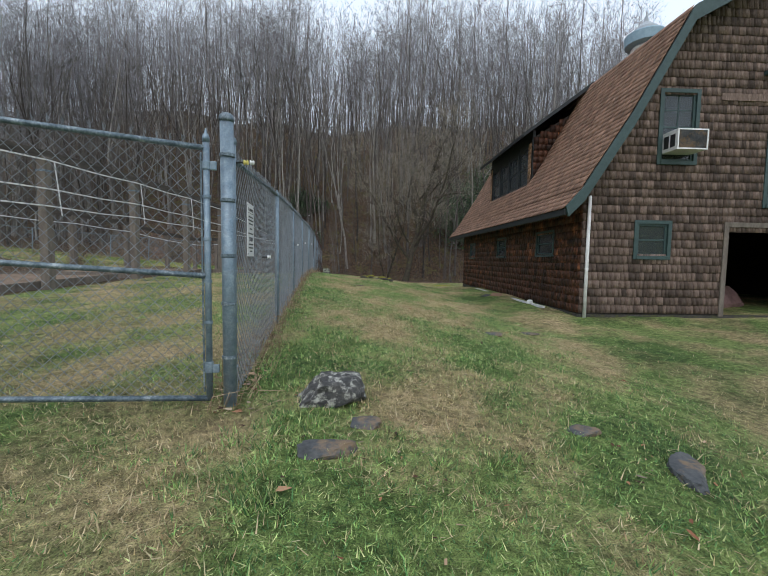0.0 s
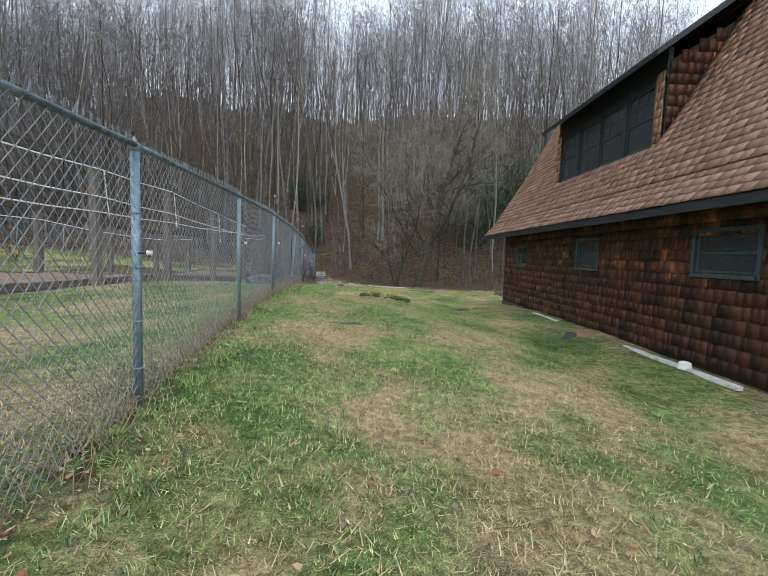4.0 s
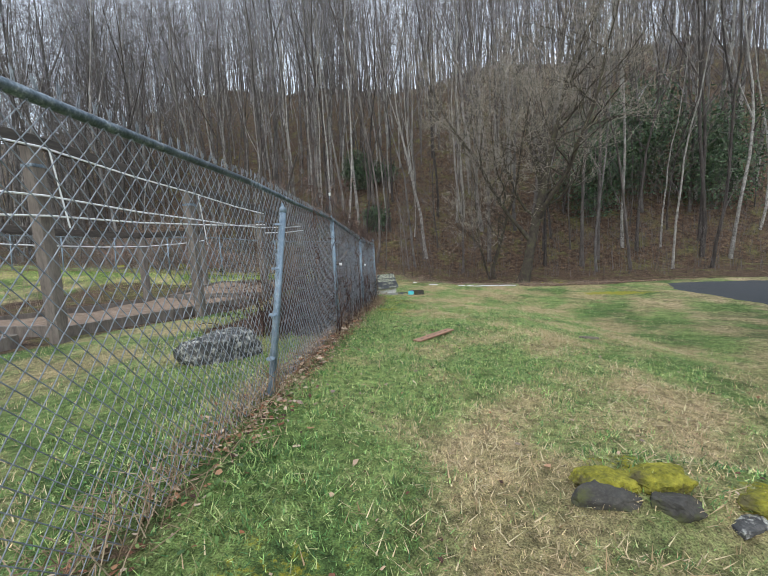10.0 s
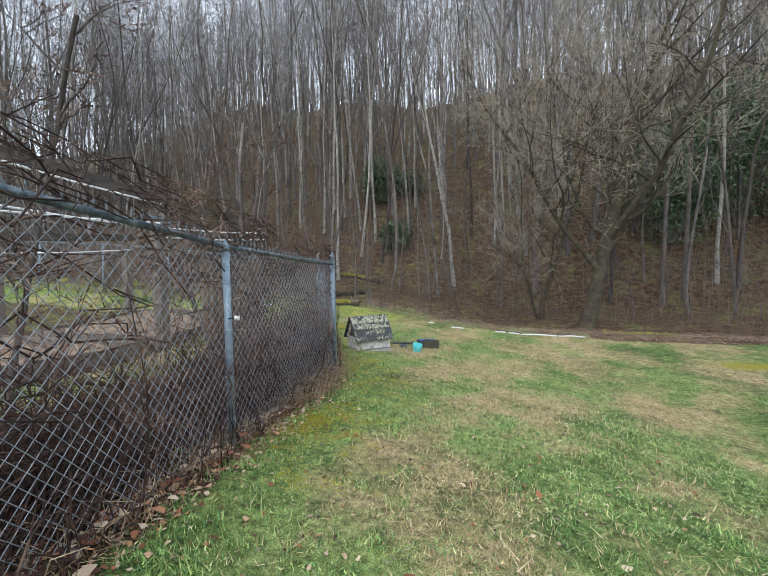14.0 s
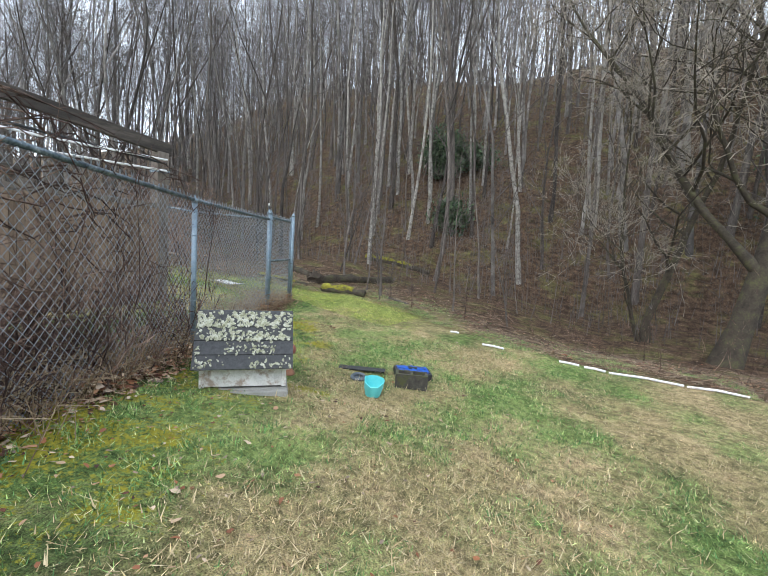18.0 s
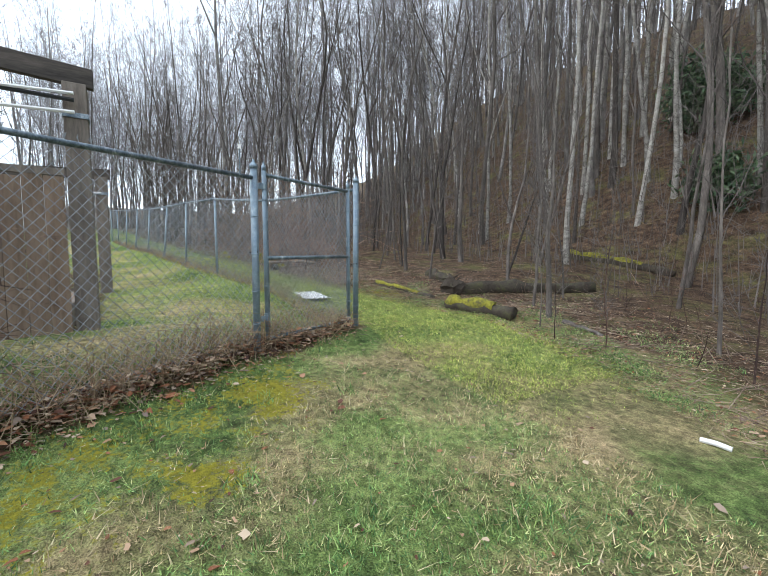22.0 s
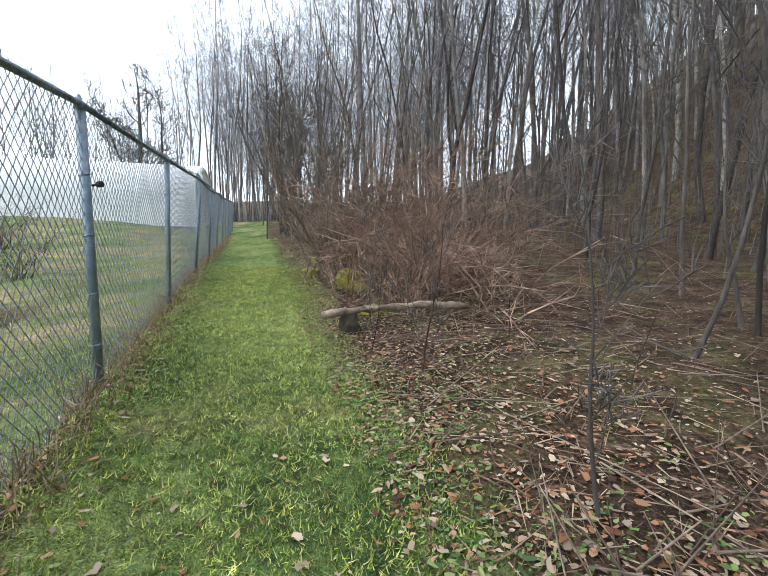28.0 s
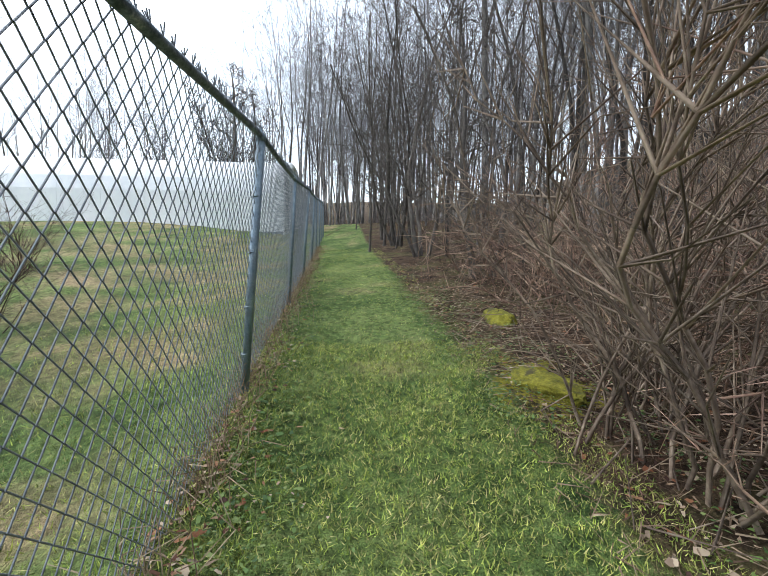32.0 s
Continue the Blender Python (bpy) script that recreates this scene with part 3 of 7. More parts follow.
# ---------------------------------------------------------------- chain-link fences
def link_arrays(ax, ay, bx, by, lift, high, pitch=0.04, rad=0.0025, barbs=True, za=None, zb=None):
    """The wire of one bay as sticks."""
    long = math.hypot(bx - ax, by - ay)
    dx, dy = (bx - ax) / long, (by - ay) / long
    za = gz(ax, ay) if za is None else za
    zb = gz(bx, by) if zb is None else zb
    cols = max(1, int(round(long / pitch)))
    w = long / cols
    rows = int(high / (pitch * 1.05))
    j = np.arange(rows + 1)
    c = np.arange(cols)
    side = np.where((j[None, :] + c[:, None]) % 2 == 0, -0.5, 0.5)
    u = (c[:, None] + 0.5 + side * 1.03) * w
    v = np.broadcast_to(j * (high / rows), u.shape)
    off = np.where(side > 0, 0.0016, -0.0016) + 0.012 * np.sin(u * 1.9 + ax) * np.sin(v * 2.2)
    p = np.stack([ax + dx * u - dy * off, ay + dy * u + dx * off, za + (zb - za) * u / long + lift + v], -1)
    p0, p1 = p[:, :-1].reshape(-1, 3), p[:, 1:].reshape(-1, 3)
    if barbs:
        t0 = p[:, -1]
        rs = np.random.RandomState(int(abs(ax * 91 + ay * 37)) % 10000)
        t1 = t0 + np.stack([rs.uniform(-0.012, 0.012, cols), rs.uniform(-0.012, 0.012, cols), rs.uniform(0.03, 0.055, cols)], -1)
        p0, p1 = np.concatenate([p0, t0, t0 + (0.006, 0.004, 0)]), np.concatenate([p1, t1, t1 + (0.012, -0.006, -0.012)])
    return cones(p0, p1, np.full(len(p0), rad), np.full(len(p0), rad), 3)


def cap_bm(x, y, z, r):
    return lathe([(r * 1.12, 0), (r * 1.14, 0.035), (r * 0.95, 0.05), (r * 0.5, 0.062), (r * 0.42, 0.075), (r * 0.3, 0.09), (0.004, 0.097)], 12, Matrix.Translation((x, y, z)))


def fence_run(label, posts, high=1.83, ends=(True, True), leans=None, drop=None, tilt=None):
    """posts: plan points; a rail along the top, wire between."""
    run = thing("chain_link_fence", label, "fence")
    leans = leans or {}
    tall = high if callable(high) else lambda x: 0 * x + high
    for i, (x, y) in enumerate(posts):
        z = gz(x, y)
        high = tall(x)
        end = (i == 0 and ends[0]) or (i == len(posts) - 1 and ends[1])
        r = 0.038 if end else 0.03
        tx, ty = (tilt or {}).get(i, (0, 0))
        lx, ly = (tx, ty) if tilt else leans.get(i, (0.012 * math.sin(i * 2.1), 0.012 * math.cos(i * 3.3)))
        top = z + high + (0.1 if end else -0.03) - (drop or {}).get(i, 0)
        p = part("post", tube([(x, y, z - 0.15), (x + lx, y + ly, top)], r, 12), MAT["galv"], run, smooth=True)
        part("post_cap", cap_bm(x + lx, y + ly, top - 0.01, r), MAT["galv"], p, smooth=True)
        for k in (0.28, 0.62, 1.0, 1.38):
            part("wire_tie", lathe([(r * 1.05, 0), (r * 1.2, 0.003), (r * 1.2, 0.007), (r * 1.05, 0.01)], 10, pose(x + lx * k / 1.8, y + ly * k / 1.8, z + k, 12, 8, 0)), MAT["galv"], p)
    for i, ((ax, ay), (bx, by)) in enumerate(zip(posts, posts[1:])):
        za, zb = gz(ax, ay), gz(bx, by)
        ha, hb = tall(ax), tall(bx)
        high = (ha + hb) / 2
        la, lb = (tilt or {}).get(i, (0, 0)), (tilt or {}).get(i + 1, (0, 0))
        ra, rb = Vector((ax + la[0], ay + la[1], za + ha)), Vector((bx + lb[0], by + lb[1], zb + hb))
        part("top_rail", tube([ra, (ra + rb) / 2 - Vector((0, 0, 0.008)), rb], 0.0215, 10), MAT["rail"], run, smooth=True)
        v, f = link_arrays(ax + 0.02, ay, bx, by, 0.03, high - 0.015, 0.08 if ax < -24 else 0.04)
        if tilt:
            k = np.clip((v[:, 0] - ax) / (bx - ax), 0, 1)
            up = (v[:, 2] - (za + (zb - za) * k)) / high
            v[:, 0] += up * (la[0] + (lb[0] - la[0]) * k)
            v[:, 1] += up * (la[1] + (lb[1] - la[1]) * k)
        obj_np("wire_mesh", v, f, MAT["wire"], run)
    return run


def arc(a, b, n):
    return [(a[0] + (b[0] - a[0]) * i / n, a[1] + (b[1] - a[1]) * i / n) for i in range(n + 1)]


SIDE = [(float(fence_x(y)), y) for y in (2.98, 5.75, 8.6, 11.65, 14.45, 17.35, 20.35, 23.3, 26.3)]
RAIL_TOP = (gz(*SIDE[0]) + 1.83, 2.29, 2.41, 2.5, 2.52, 2.44, 2.29, 1.97, 1.8)
side_fence = fence_run("galvanised chain-link fence beside the lawn, one post leaning", SIDE,
                       lambda x: float(np.interp(x, [p[0] for p in SIDE[::-1]], [RAIL_TOP[i] for i in range(8, -1, -1)])) - gz(x, np.interp(x, [p[0] for p in SIDE[::-1]], [p[1] for p in SIDE[::-1]])),
                       leans={5: (-0.05, 0.67), 0: (0.0, 0.03)}, drop={5: 0.16})
back_fence = fence_run("vine-hung chain-link fence bending towards a side gate", [(-4.1, 26.3), (-5.5, 29.1), (-6.96, 31.9)],
                       lambda x: float(np.interp(x, (-6.96, -5.5, -4.1), (1.84, 1.79, 1.84))) - gz(x, np.interp(x, (-6.96, -5.5, -4.1), (31.9, 29.1, 26.3))), ends=(False, True))
path_fence = fence_run("long straight chain-link fence along the mown path", PATHSIDE,
                       lambda x: float(np.interp(x, (-21.4, -18.63, -15.88, -13.22, -10.52, -7.65), (2.92, 2.78, 2.61, 2.43, 2.1, 1.95))) - gz(x, path_fence_y(x)) if x > -21.5 else 1.8, ends=(True, False),
                       tilt={0: (0.0, 0.02), 3: (0.01, 0.07), 4: (-0.01, 0.17), 5: (0.0, 0.12), 6: (0.02, 0.15), 7: (0, 0.1)})


def gate(label, ax, ay, bx, by, high, hinge_at_a=True, feet=None):
    """A framed wire gate leaf from a to b."""
    g = thing("chain_link_gate", label, "gate")
    za, zb = feet or (gz(ax, ay) + 0.09, gz(bx, by) + 0.09)
    f = 0.02
    d = Vector((bx - ax, by - ay, 0)).normalized()
    for x, y, z in ((ax, ay, za), (bx, by, zb)):
        p = part("upright", tube([(x, y, z), (x, y, z + high + 0.05)], f * 1.15, 12), MAT["galv"], g, smooth=True)
        part("cap", cap_bm(x, y, z + high + 0.04, f * 1.1), MAT["galv"], p, smooth=True)
        s = 1 if (x, y) == (ax, ay) else -1
        part("tension_bar", tube([(x + d.x * 0.035 * s, y + d.y * 0.035 * s, z + 0.05), (x + d.x * 0.035 * s, y + d.y * 0.035 * s, z + high - 0.03)], 0.007, 6), MAT["rail"], g)
        for k in (0.25, 0.55, 0.85, 1.15, 1.45):
            part("band", lathe([(f * 1.2, 0), (f * 1.45, 0.002), (f * 1.45, 0.022), (f * 1.2, 0.024)], 12, Matrix.Translation((x, y, z + k))), MAT["galv"], p)
    for k in (0.0, high * 0.5, high):
        part("rail", tube([(ax, ay, za + k), (bx, by, zb + k)], f, 10), MAT["rail"], g, smooth=True)
    v, fc = link_arrays(ax + d.x * 0.03, ay + d.y * 0.03, bx - d.x * 0.03, by - d.y * 0.03, 0.02, high + 0.01, za=za, zb=zb, barbs=True)
    obj_np("wire_mesh", v, fc, MAT["wire"], g)
    for k in (0.22, high - 0.12):
        x, y, z = (ax, ay, za) if hinge_at_a else (bx, by, zb)
        s = -1 if hinge_at_a else 1
        part("hinge", join(box(-0.012, 0.07, -0.014, 0.014, -0.03, 0.03, 0.004, Matrix.Translation((x, y, z + k)) @ Matrix.Rotation(math.atan2(d.y, d.x), 4, "Z") @ Matrix.Diagonal((s, 1, 1, 1))),
                           lathe([(0.026, -0.03), (0.03, -0.026), (0.03, 0.026), (0.026, 0.03)], 12, Matrix.Translation((x, y, z + k)))), MAT["galv"], g)
    return g


gate("tall chain-link gate leaf with a middle rail, standing open", -1.27, 2.9, -4.27, 2.12, 1.8, True, (0.36, 0.56))
tagged(gate("narrow closed chain-link gate between two posts", -7.03, 32.03, -7.6, 33.3, 1.72), group="")
gp = thing("gate_post", "stout galvanised gate post with a rounded steel cap", "post")
pz = gz(-1.14, 2.96)
p = part("pole", tube([(-1.14, 2.955, pz - 0.2), (-1.15, 2.97, pz + 2.08)], 0.047, 16), MAT["galv"], gp, smooth=True)
part("cap", lathe([(0.052, 0), (0.054, 0.02), (0.05, 0.045), (0.03, 0.06), (0.005, 0.066)], 16, Matrix.Translation((-1.15, 2.97, pz + 2.07))), MAT["rail"], gp, smooth=True)
for k in (0.35, 0.75, 1.1, 1.5, 1.82):
    part("band", lathe([(0.048, 0), (0.053, 0.003), (0.053, 0.024), (0.048, 0.027)], 16, Matrix.Translation((-1.145, 2.962, pz + k))), MAT["rail"], p)

# warning sign tied to the wire
sx, sy = float(fence_x(3.62)) + 0.03, 3.62
sg = thing("warning_sign", "white enamel warning sign with dark lettering wired to the fence", "sign", pose(sx, sy, gz(sx, sy) + 1.3, 0, 0, 98.4))
part("plate", box(-0.15, 0.15, -0.003, 0.003, -0.23, 0.23, 0.0015), MAT["sign"], sg)


def lettering(text, size, x, z, parent, y=-0.0042):
    cu = bpy.data.curves.new("lettering", "FONT")
    cu.body, cu.size, cu.align_x, cu.extrude = text, size, "CENTER", 0.0006
    tmp = bpy.data.objects.new("tmp", cu)
    scene.collection.objects.link(tmp)
    dg = bpy.context.evaluated_depsgraph_get()
    me = bpy.data.meshes.new_from_object(tmp.evaluated_get(dg))
    bpy.data.objects.remove(tmp)
    me.materials.clear()
    me.materials.append(MAT["ink"])
    ob = new("lettering", me)
    ob.parent = parent
    ob.matrix_basis = pose(x, y, z, 90, 0, 0)
    return ob


lettering("U.S. PROPERTY", 0.036, 0, 0.165, sg)
part("rule", box(-0.125, 0.125, -0.0046, -0.0034, 0.146, 0.15), MAT["ink"], sg)
for z, w in ((0.115, 0.2), (0.085, 0.24), (0.055, 0.19), (0.012, 0.11), (-0.03, 0.23), (-0.125, 0.2), (-0.155, 0.22), (-0.185, 0.12)):
    part("text_line", box(-w / 2, w / 2, -0.0046, -0.0034, z - 0.006, z + 0.006), MAT["ink"], sg)
lettering("$10,000", 0.05, 0, -0.095, sg)
for x, z in ((-0.14, 0.21), (0.14, 0.21), (-0.14, -0.21), (0.14, -0.21)):
    part("rivet", lathe([(0.008, 0), (0.006, 0.003), (0.001, 0.004)], 8, pose(x, -0.003, z, 90, 0, 0)), MAT["rail"], sg)


def insulator(x, y, z, turn, mat, label):
    t = thing("insulator", label, "insulator", pose(x, y, z, 0, 0, turn), group="insulators on the fence")
    part("arm", tube([(-0.01, 0, 0), (0.05, 0, 0.004)], [0.008, 0.006], 8), MAT["black_rubber"], t)
    part("knob", lathe([(0.012, -0.018), (0.02, -0.014), (0.014, -0.004), (0.014, 0.004), (0.02, 0.014), (0.012, 0.018)], 12, pose(0.06, 0, 0.004, 0, 90, 0)), mat, t)


for y, k, m, lab in ((3.1, 1.8, "yellow", "yellow plastic insulator clipped to a steel post"), (3.35, 1.84, "white_plastic", "white plastic insulator on the top rail"), (4.3, 1.05, "white_plastic", "white insulator on the wire"),
                     (8.6, 1.1, "white_plastic", "white insulator on a line post"), (11.65, 1.1, "white_plastic", "white insulator on a line post"),
                     (14.6, 1.1, "white_plastic", "white insulator on a line post"), (20.35, 1.05, "white_plastic", "white insulator on a line post"), (23.3, 1.1, "white_plastic", "white insulator on a line post")):
    insulator(float(fence_x(y)) + 0.045, y - 0.03, gz(fence_x(y), y) + k, 8, MAT[m], lab)
for x, y, k in ((-6.98, 31.86, 1.0), (-7.66, 33.38, 0.85), (-13.228, 32.673, 1.32), (-10.5, 33.08, 1.32)):
    insulator(x, y, gz(x, y) + k, 60, MAT["black_rubber"], "black insulator clipped to a steel post")
for x, y, k in ((float(fence_x(14.55)), 14.55, 2.12), (float(fence_x(20.3)), 20.3, 2.1), (-6.85, 31.75, 2.05)):
    t = thing("stand_off", "short bracket with a pale insulator above the top rail", "bracket", pose(x, y, gz(x, y) + k - 0.3))
    part("arm", tube([(0, 0, 0.02), (0.01, 0, 0.28)], 0.006, 6), MAT["rail"], t)
    part("knob", lathe([(0.012, 0), (0.02, 0.005), (0.013, 0.016), (0.013, 0.024), (0.02, 0.034), (0.01, 0.04)], 10, Matrix.Translation((0.01, 0, 0.27))), MAT["white_plastic"], t)

# ---------------------------------------------------------------- barn
BARN = pose(4.72, 9.75, 0.02, 0, 0, 2.4)
barn = thing("barn", "brown shingled gambrel barn with green trim and a long dormer", "barn", BARN)
BL, BW = 11.8, 10.6
PROFILE = [(-0.66, 2.5), (-0.28, 2.94), (0.78, 4.63), (2.05, 6.95), (BW / 2, 8.75)]


def strips(outline, holes, v0, v1):
    """Cut a wall into upright cells: outline(v) gives its left and right end."""
    vs = sorted({v0, v1, *(min(max(h[k], v0), v1) for h in holes for k in (2, 3)), *(z for _, z in PROFILE if v0 < z < v1)})
    for a, b in zip(vs, vs[1:]):
        if b - a < 1e-4:
            continue
        mid = (a + b) / 2
        cuts = sorted((h[0], h[1]) for h in holes if h[2] < mid < h[3])
        la, ra = outline(a)
        lb, rb = outline(b)
        start = None
        for u0, u1 in [*cuts, (None, None)]:
            left = (la, lb) if start is None else (start, start)
            right = (ra, rb) if u0 is None else (u0, u0)
            yield (left[0], a), (right[0], a), (right[1], b), (left[1], b)
            start = u1


def wall_slab(name, outline, holes, v0, v1, thick, m, material, parent):
    bm = bmesh.new()
    for poly in strips(outline, holes, v0, v1):
        b = prism(poly, 0, thick)
        me = bpy.data.meshes.new("tmp")
        b.to_mesh(me)
        b.free()
        bm.from_mesh(me)
        bpy.data.meshes.remove(me)
    bm.transform(m)
    return part(name, bm, material, parent)


SHINGLES = {}


def shingle_mesh(key, w, h, butt, mat):
    if (key, w) not in SHINGLES:
        v = [(-w / 2, 0, 0), (w / 2, 0, 0), (w / 2, -butt, 0), (-w / 2, -butt, 0), (-w / 2, 0, h), (w / 2, 0, h), (w / 2, -0.003, h), (-w / 2, -0.003, h)]
        f = [(3, 2, 6, 7), (0, 1, 2, 3), (4, 7, 6, 5), (0, 3, 7, 4), (1, 5, 6, 2)]
        me = mesh_np("shingle", v, f)
        me.materials.append(MAT[mat])
        SHINGLES[(key, w)] = me
    return SHINGLES[(key, w)]


def shingle_field(parent, key, mat, courses, widths, h, butt, singles, seed, near=None):
    """courses: list of (frame matrix at u = 0 on the course line, list of (u0, u1)); the frame's x runs along, z up the slope, -y outwards."""
    rnd = random.Random(seed)
    left = singles
    allv, allf, n = [], [], 0
    for m, spans in courses:
        for u0, u1 in spans:
            u = u0
            while u < u1 - 0.01:
                w = rnd.choice(widths)
                w2 = min(w, u1 - u)
                drop = rnd.uniform(-0.006, 0.006)
                mm = m @ Matrix.Translation((u + w2 / 2, rnd.uniform(-0.003, 0.0), drop)) @ Matrix.Rotation(rnd.uniform(-0.008, 0.008), 4, "Y")
                if left > 0 and w2 == w and (near is None or near(mm.translation)):
                    ob = new("shingle", shingle_mesh(key, w, h, butt, mat))
                    ob.parent = parent
                    ob.matrix_basis = mm @ Matrix.Diagonal(((w - 0.006) / w, 1, 1, 1))
                    left -= 1
                else:
                    ww = w2 - 0.006
                    for c in ((-ww / 2, 0, 0), (ww / 2, 0, 0), (ww / 2, -butt, 0), (-ww / 2, -butt, 0), (-ww / 2, 0, h), (ww / 2, 0, h), (ww / 2, -0.003, h), (-ww / 2, -0.003, h)):
                        allv.append(tuple(mm @ Vector(c)))
                    for q in ((3, 2, 6, 7), (0, 1, 2, 3), (4, 7, 6, 5), (0, 3, 7, 4), (1, 5, 6, 2)):
                        allf.append(tuple(n + i for i in q))
                    n += 8
                u += w
    if allv:
        ob = obj_np("shingles", allv, allf, MAT[mat], parent)
        tagged(ob, kind="stuff")


def spans_minus(u0, u1, holes, v):
    cuts = sorted((h[0], h[1]) for h in holes if h[2] - 0.02 < v < h[3] - 0.02)
    out, s = [], u0
    for a, b in cuts:
        if a > s:
            out.append((s, min(a, u1)))
        s = max(s, b)
    if s < u1:
        out.append((s, u1))
    return out


# side wall towards the lawn: u runs along the barn, seen from outside
side_holes = [(1.45, 2.5, 1.58, 2.2), (5.3, 6.2, 1.56, 2.2), (9.55, 10.4, 1.52, 2.15)]
SIDE_M = pose(0, BL, 0, 0, 0, -90)
flip = [(BL - b, BL - a, c, d) for a, b, c, d in side_holes]
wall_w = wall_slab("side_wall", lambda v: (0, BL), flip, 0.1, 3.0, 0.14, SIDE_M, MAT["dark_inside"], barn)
courses = []
v = 0.16
while v < 2.85:
    courses.append((SIDE_M @ pose(0, -0.003, v), spans_minus(-0.01, BL + 0.01, flip, v + 0.1)))
    v += 0.2
shingle_field(wall_w, "side", "side_shingle", courses, (0.1, 0.13, 0.16, 0.2), 0.24, 0.022, 290, 3, lambda p: p.y < 7)

# gable wall: u runs to the right from the corner
def gable(v):
    if v <= 2.9:
        return 0.0, BW
    x = float(np.interp(v, [z for _, z in PROFILE], [x for x, _ in PROFILE])) + 0.05
    return x, BW - x


gable_holes = [(1.36, 2.1, 1.56, 2.32), (1.8, 2.6, 3.82, 5.4), (3.62, 7.0, 0.1, 2.28), (4.5, 6.1, 2.85, 4.85), (7.65, 8.65, 3.82, 5.45), (8.4, 9.28, 1.46, 2.34), (4.4, 6.2, 6.0, 7.9)]
GAB_M = pose(0, 0, 0)
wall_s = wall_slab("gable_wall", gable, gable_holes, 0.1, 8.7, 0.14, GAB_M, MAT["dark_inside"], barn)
courses = []
v = 0.16
while v < 8.4:
    a, b = gable(v + 0.2)
    courses.append((pose(0, -0.003, v), spans_minus(a, b, gable_holes, v + 0.1)))
    v += 0.2
shingle_field(wall_s, "gable", "wall_shingle", courses, (0.09, 0.12, 0.15, 0.18), 0.24, 0.024, 290, 4, lambda p: p.x < 3.6 and p.z < 3.5)
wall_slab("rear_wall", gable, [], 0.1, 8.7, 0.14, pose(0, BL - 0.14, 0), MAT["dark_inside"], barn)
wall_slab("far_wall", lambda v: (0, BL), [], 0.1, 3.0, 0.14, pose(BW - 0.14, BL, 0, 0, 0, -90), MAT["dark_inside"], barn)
part("foundation", join(box(-0.03, 0.16, -0.03, BL + 0.03, -0.5, 0.12, 0.01), box(0.16, BW, -0.03, 0.16, -0.5, 0.115, 0.01)), MAT["block"], barn)
part("barn_floor", box(0.1, BW - 0.1, 0.1, BL - 0.1, 0.0, 0.06), MAT["soil"], barn)
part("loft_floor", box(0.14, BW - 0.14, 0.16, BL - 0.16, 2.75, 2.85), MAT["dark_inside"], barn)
# heap of stored stuff inside the big doorway
part("covered_bundle", rough(lathe([(1.1, 0), (1.15, 0.2), (1.0, 0.45), (0.8, 0.6), (0.45, 0.72), (0.05, 0.75)], 22, pose(5.4, 3.0, 0.06)), 0.22, 2.2), MAT["tarp"], barn, "dull pink tarpaulin over stored goods")


def roof_plane(side):
    """Roof boards along the profile; side 1 is the lawn side, -1 the far side."""
    pts = [(x, z) for x, z in PROFILE]
    out = [(x, z + 0.1) for x, z in PROFILE]
    poly = pts + out[::-1]
    if side < 0:
        poly = [(BW - x, z) for x, z in poly][::-1]
    return prism(poly, -0.5, BL + 0.55)


# the long dormer stands in this stretch of the roof
DY0, DY1, DX, DZ0, DZ1 = 4.0, 8.45, 0.36, 3.86, 5.5
part("roof_deck", roof_plane(1), MAT["dark_inside"], barn)
part("roof_deck", roof_plane(-1), MAT["roof_shingle"], barn)
# shingle courses up the roof
lens_p = [0.0]
for (x0, z0), (x1, z1) in zip(PROFILE, PROFILE[1:]):
    lens_p.append(lens_p[-1] + math.hypot(x1 - x0, z1 - z0))
courses = []
s = 0.02
while s < lens_p[-1] - 0.1:
    k = max(i for i in range(4) if lens_p[i] <= s)
    (x0, z0), (x1, z1) = PROFILE[k], PROFILE[k + 1]
    t = (s - lens_p[k]) / (lens_p[k + 1] - lens_p[k])
    ang = math.atan2(z1 - z0, x1 - x0)
    X, Z = x0 + (x1 - x0) * t - 0.1 * math.sin(ang), z0 + (z1 - z0) * t + 0.1 * math.cos(ang)
    along, upd = Vector((0, -1, 0)), Vector((math.cos(ang), 0, math.sin(ang)))
    outw = Vector((-math.sin(ang), 0, math.cos(ang)))
    m = Matrix((( along.x, -outw.x, upd.x, X), (along.y, -outw.y, upd.y, BL + 0.55), (along.z, -outw.z, upd.z, Z + 0.004), (0, 0, 0, 1)))
    cut = [(BL + 0.55 - DY1, BL + 0.55 - DY0, DZ0 + 0.1, 6.55)]
    courses.append((m, spans_minus(0.0, BL + 1.05, cut, Z + 0.03)))
    s += 0.165
roof_part = part("roof_edge", box(-0.70, -0.64, -0.5, BL + 0.55, 2.44, 2.58, 0.01), MAT["black_trim"], barn)
shingle_field(roof_part, "roof", "roof_shingle", courses, (0.16, 0.22, 0.28), 0.2, 0.018, 290, 6, lambda p: p.y < 5 and p.z < 4.4)
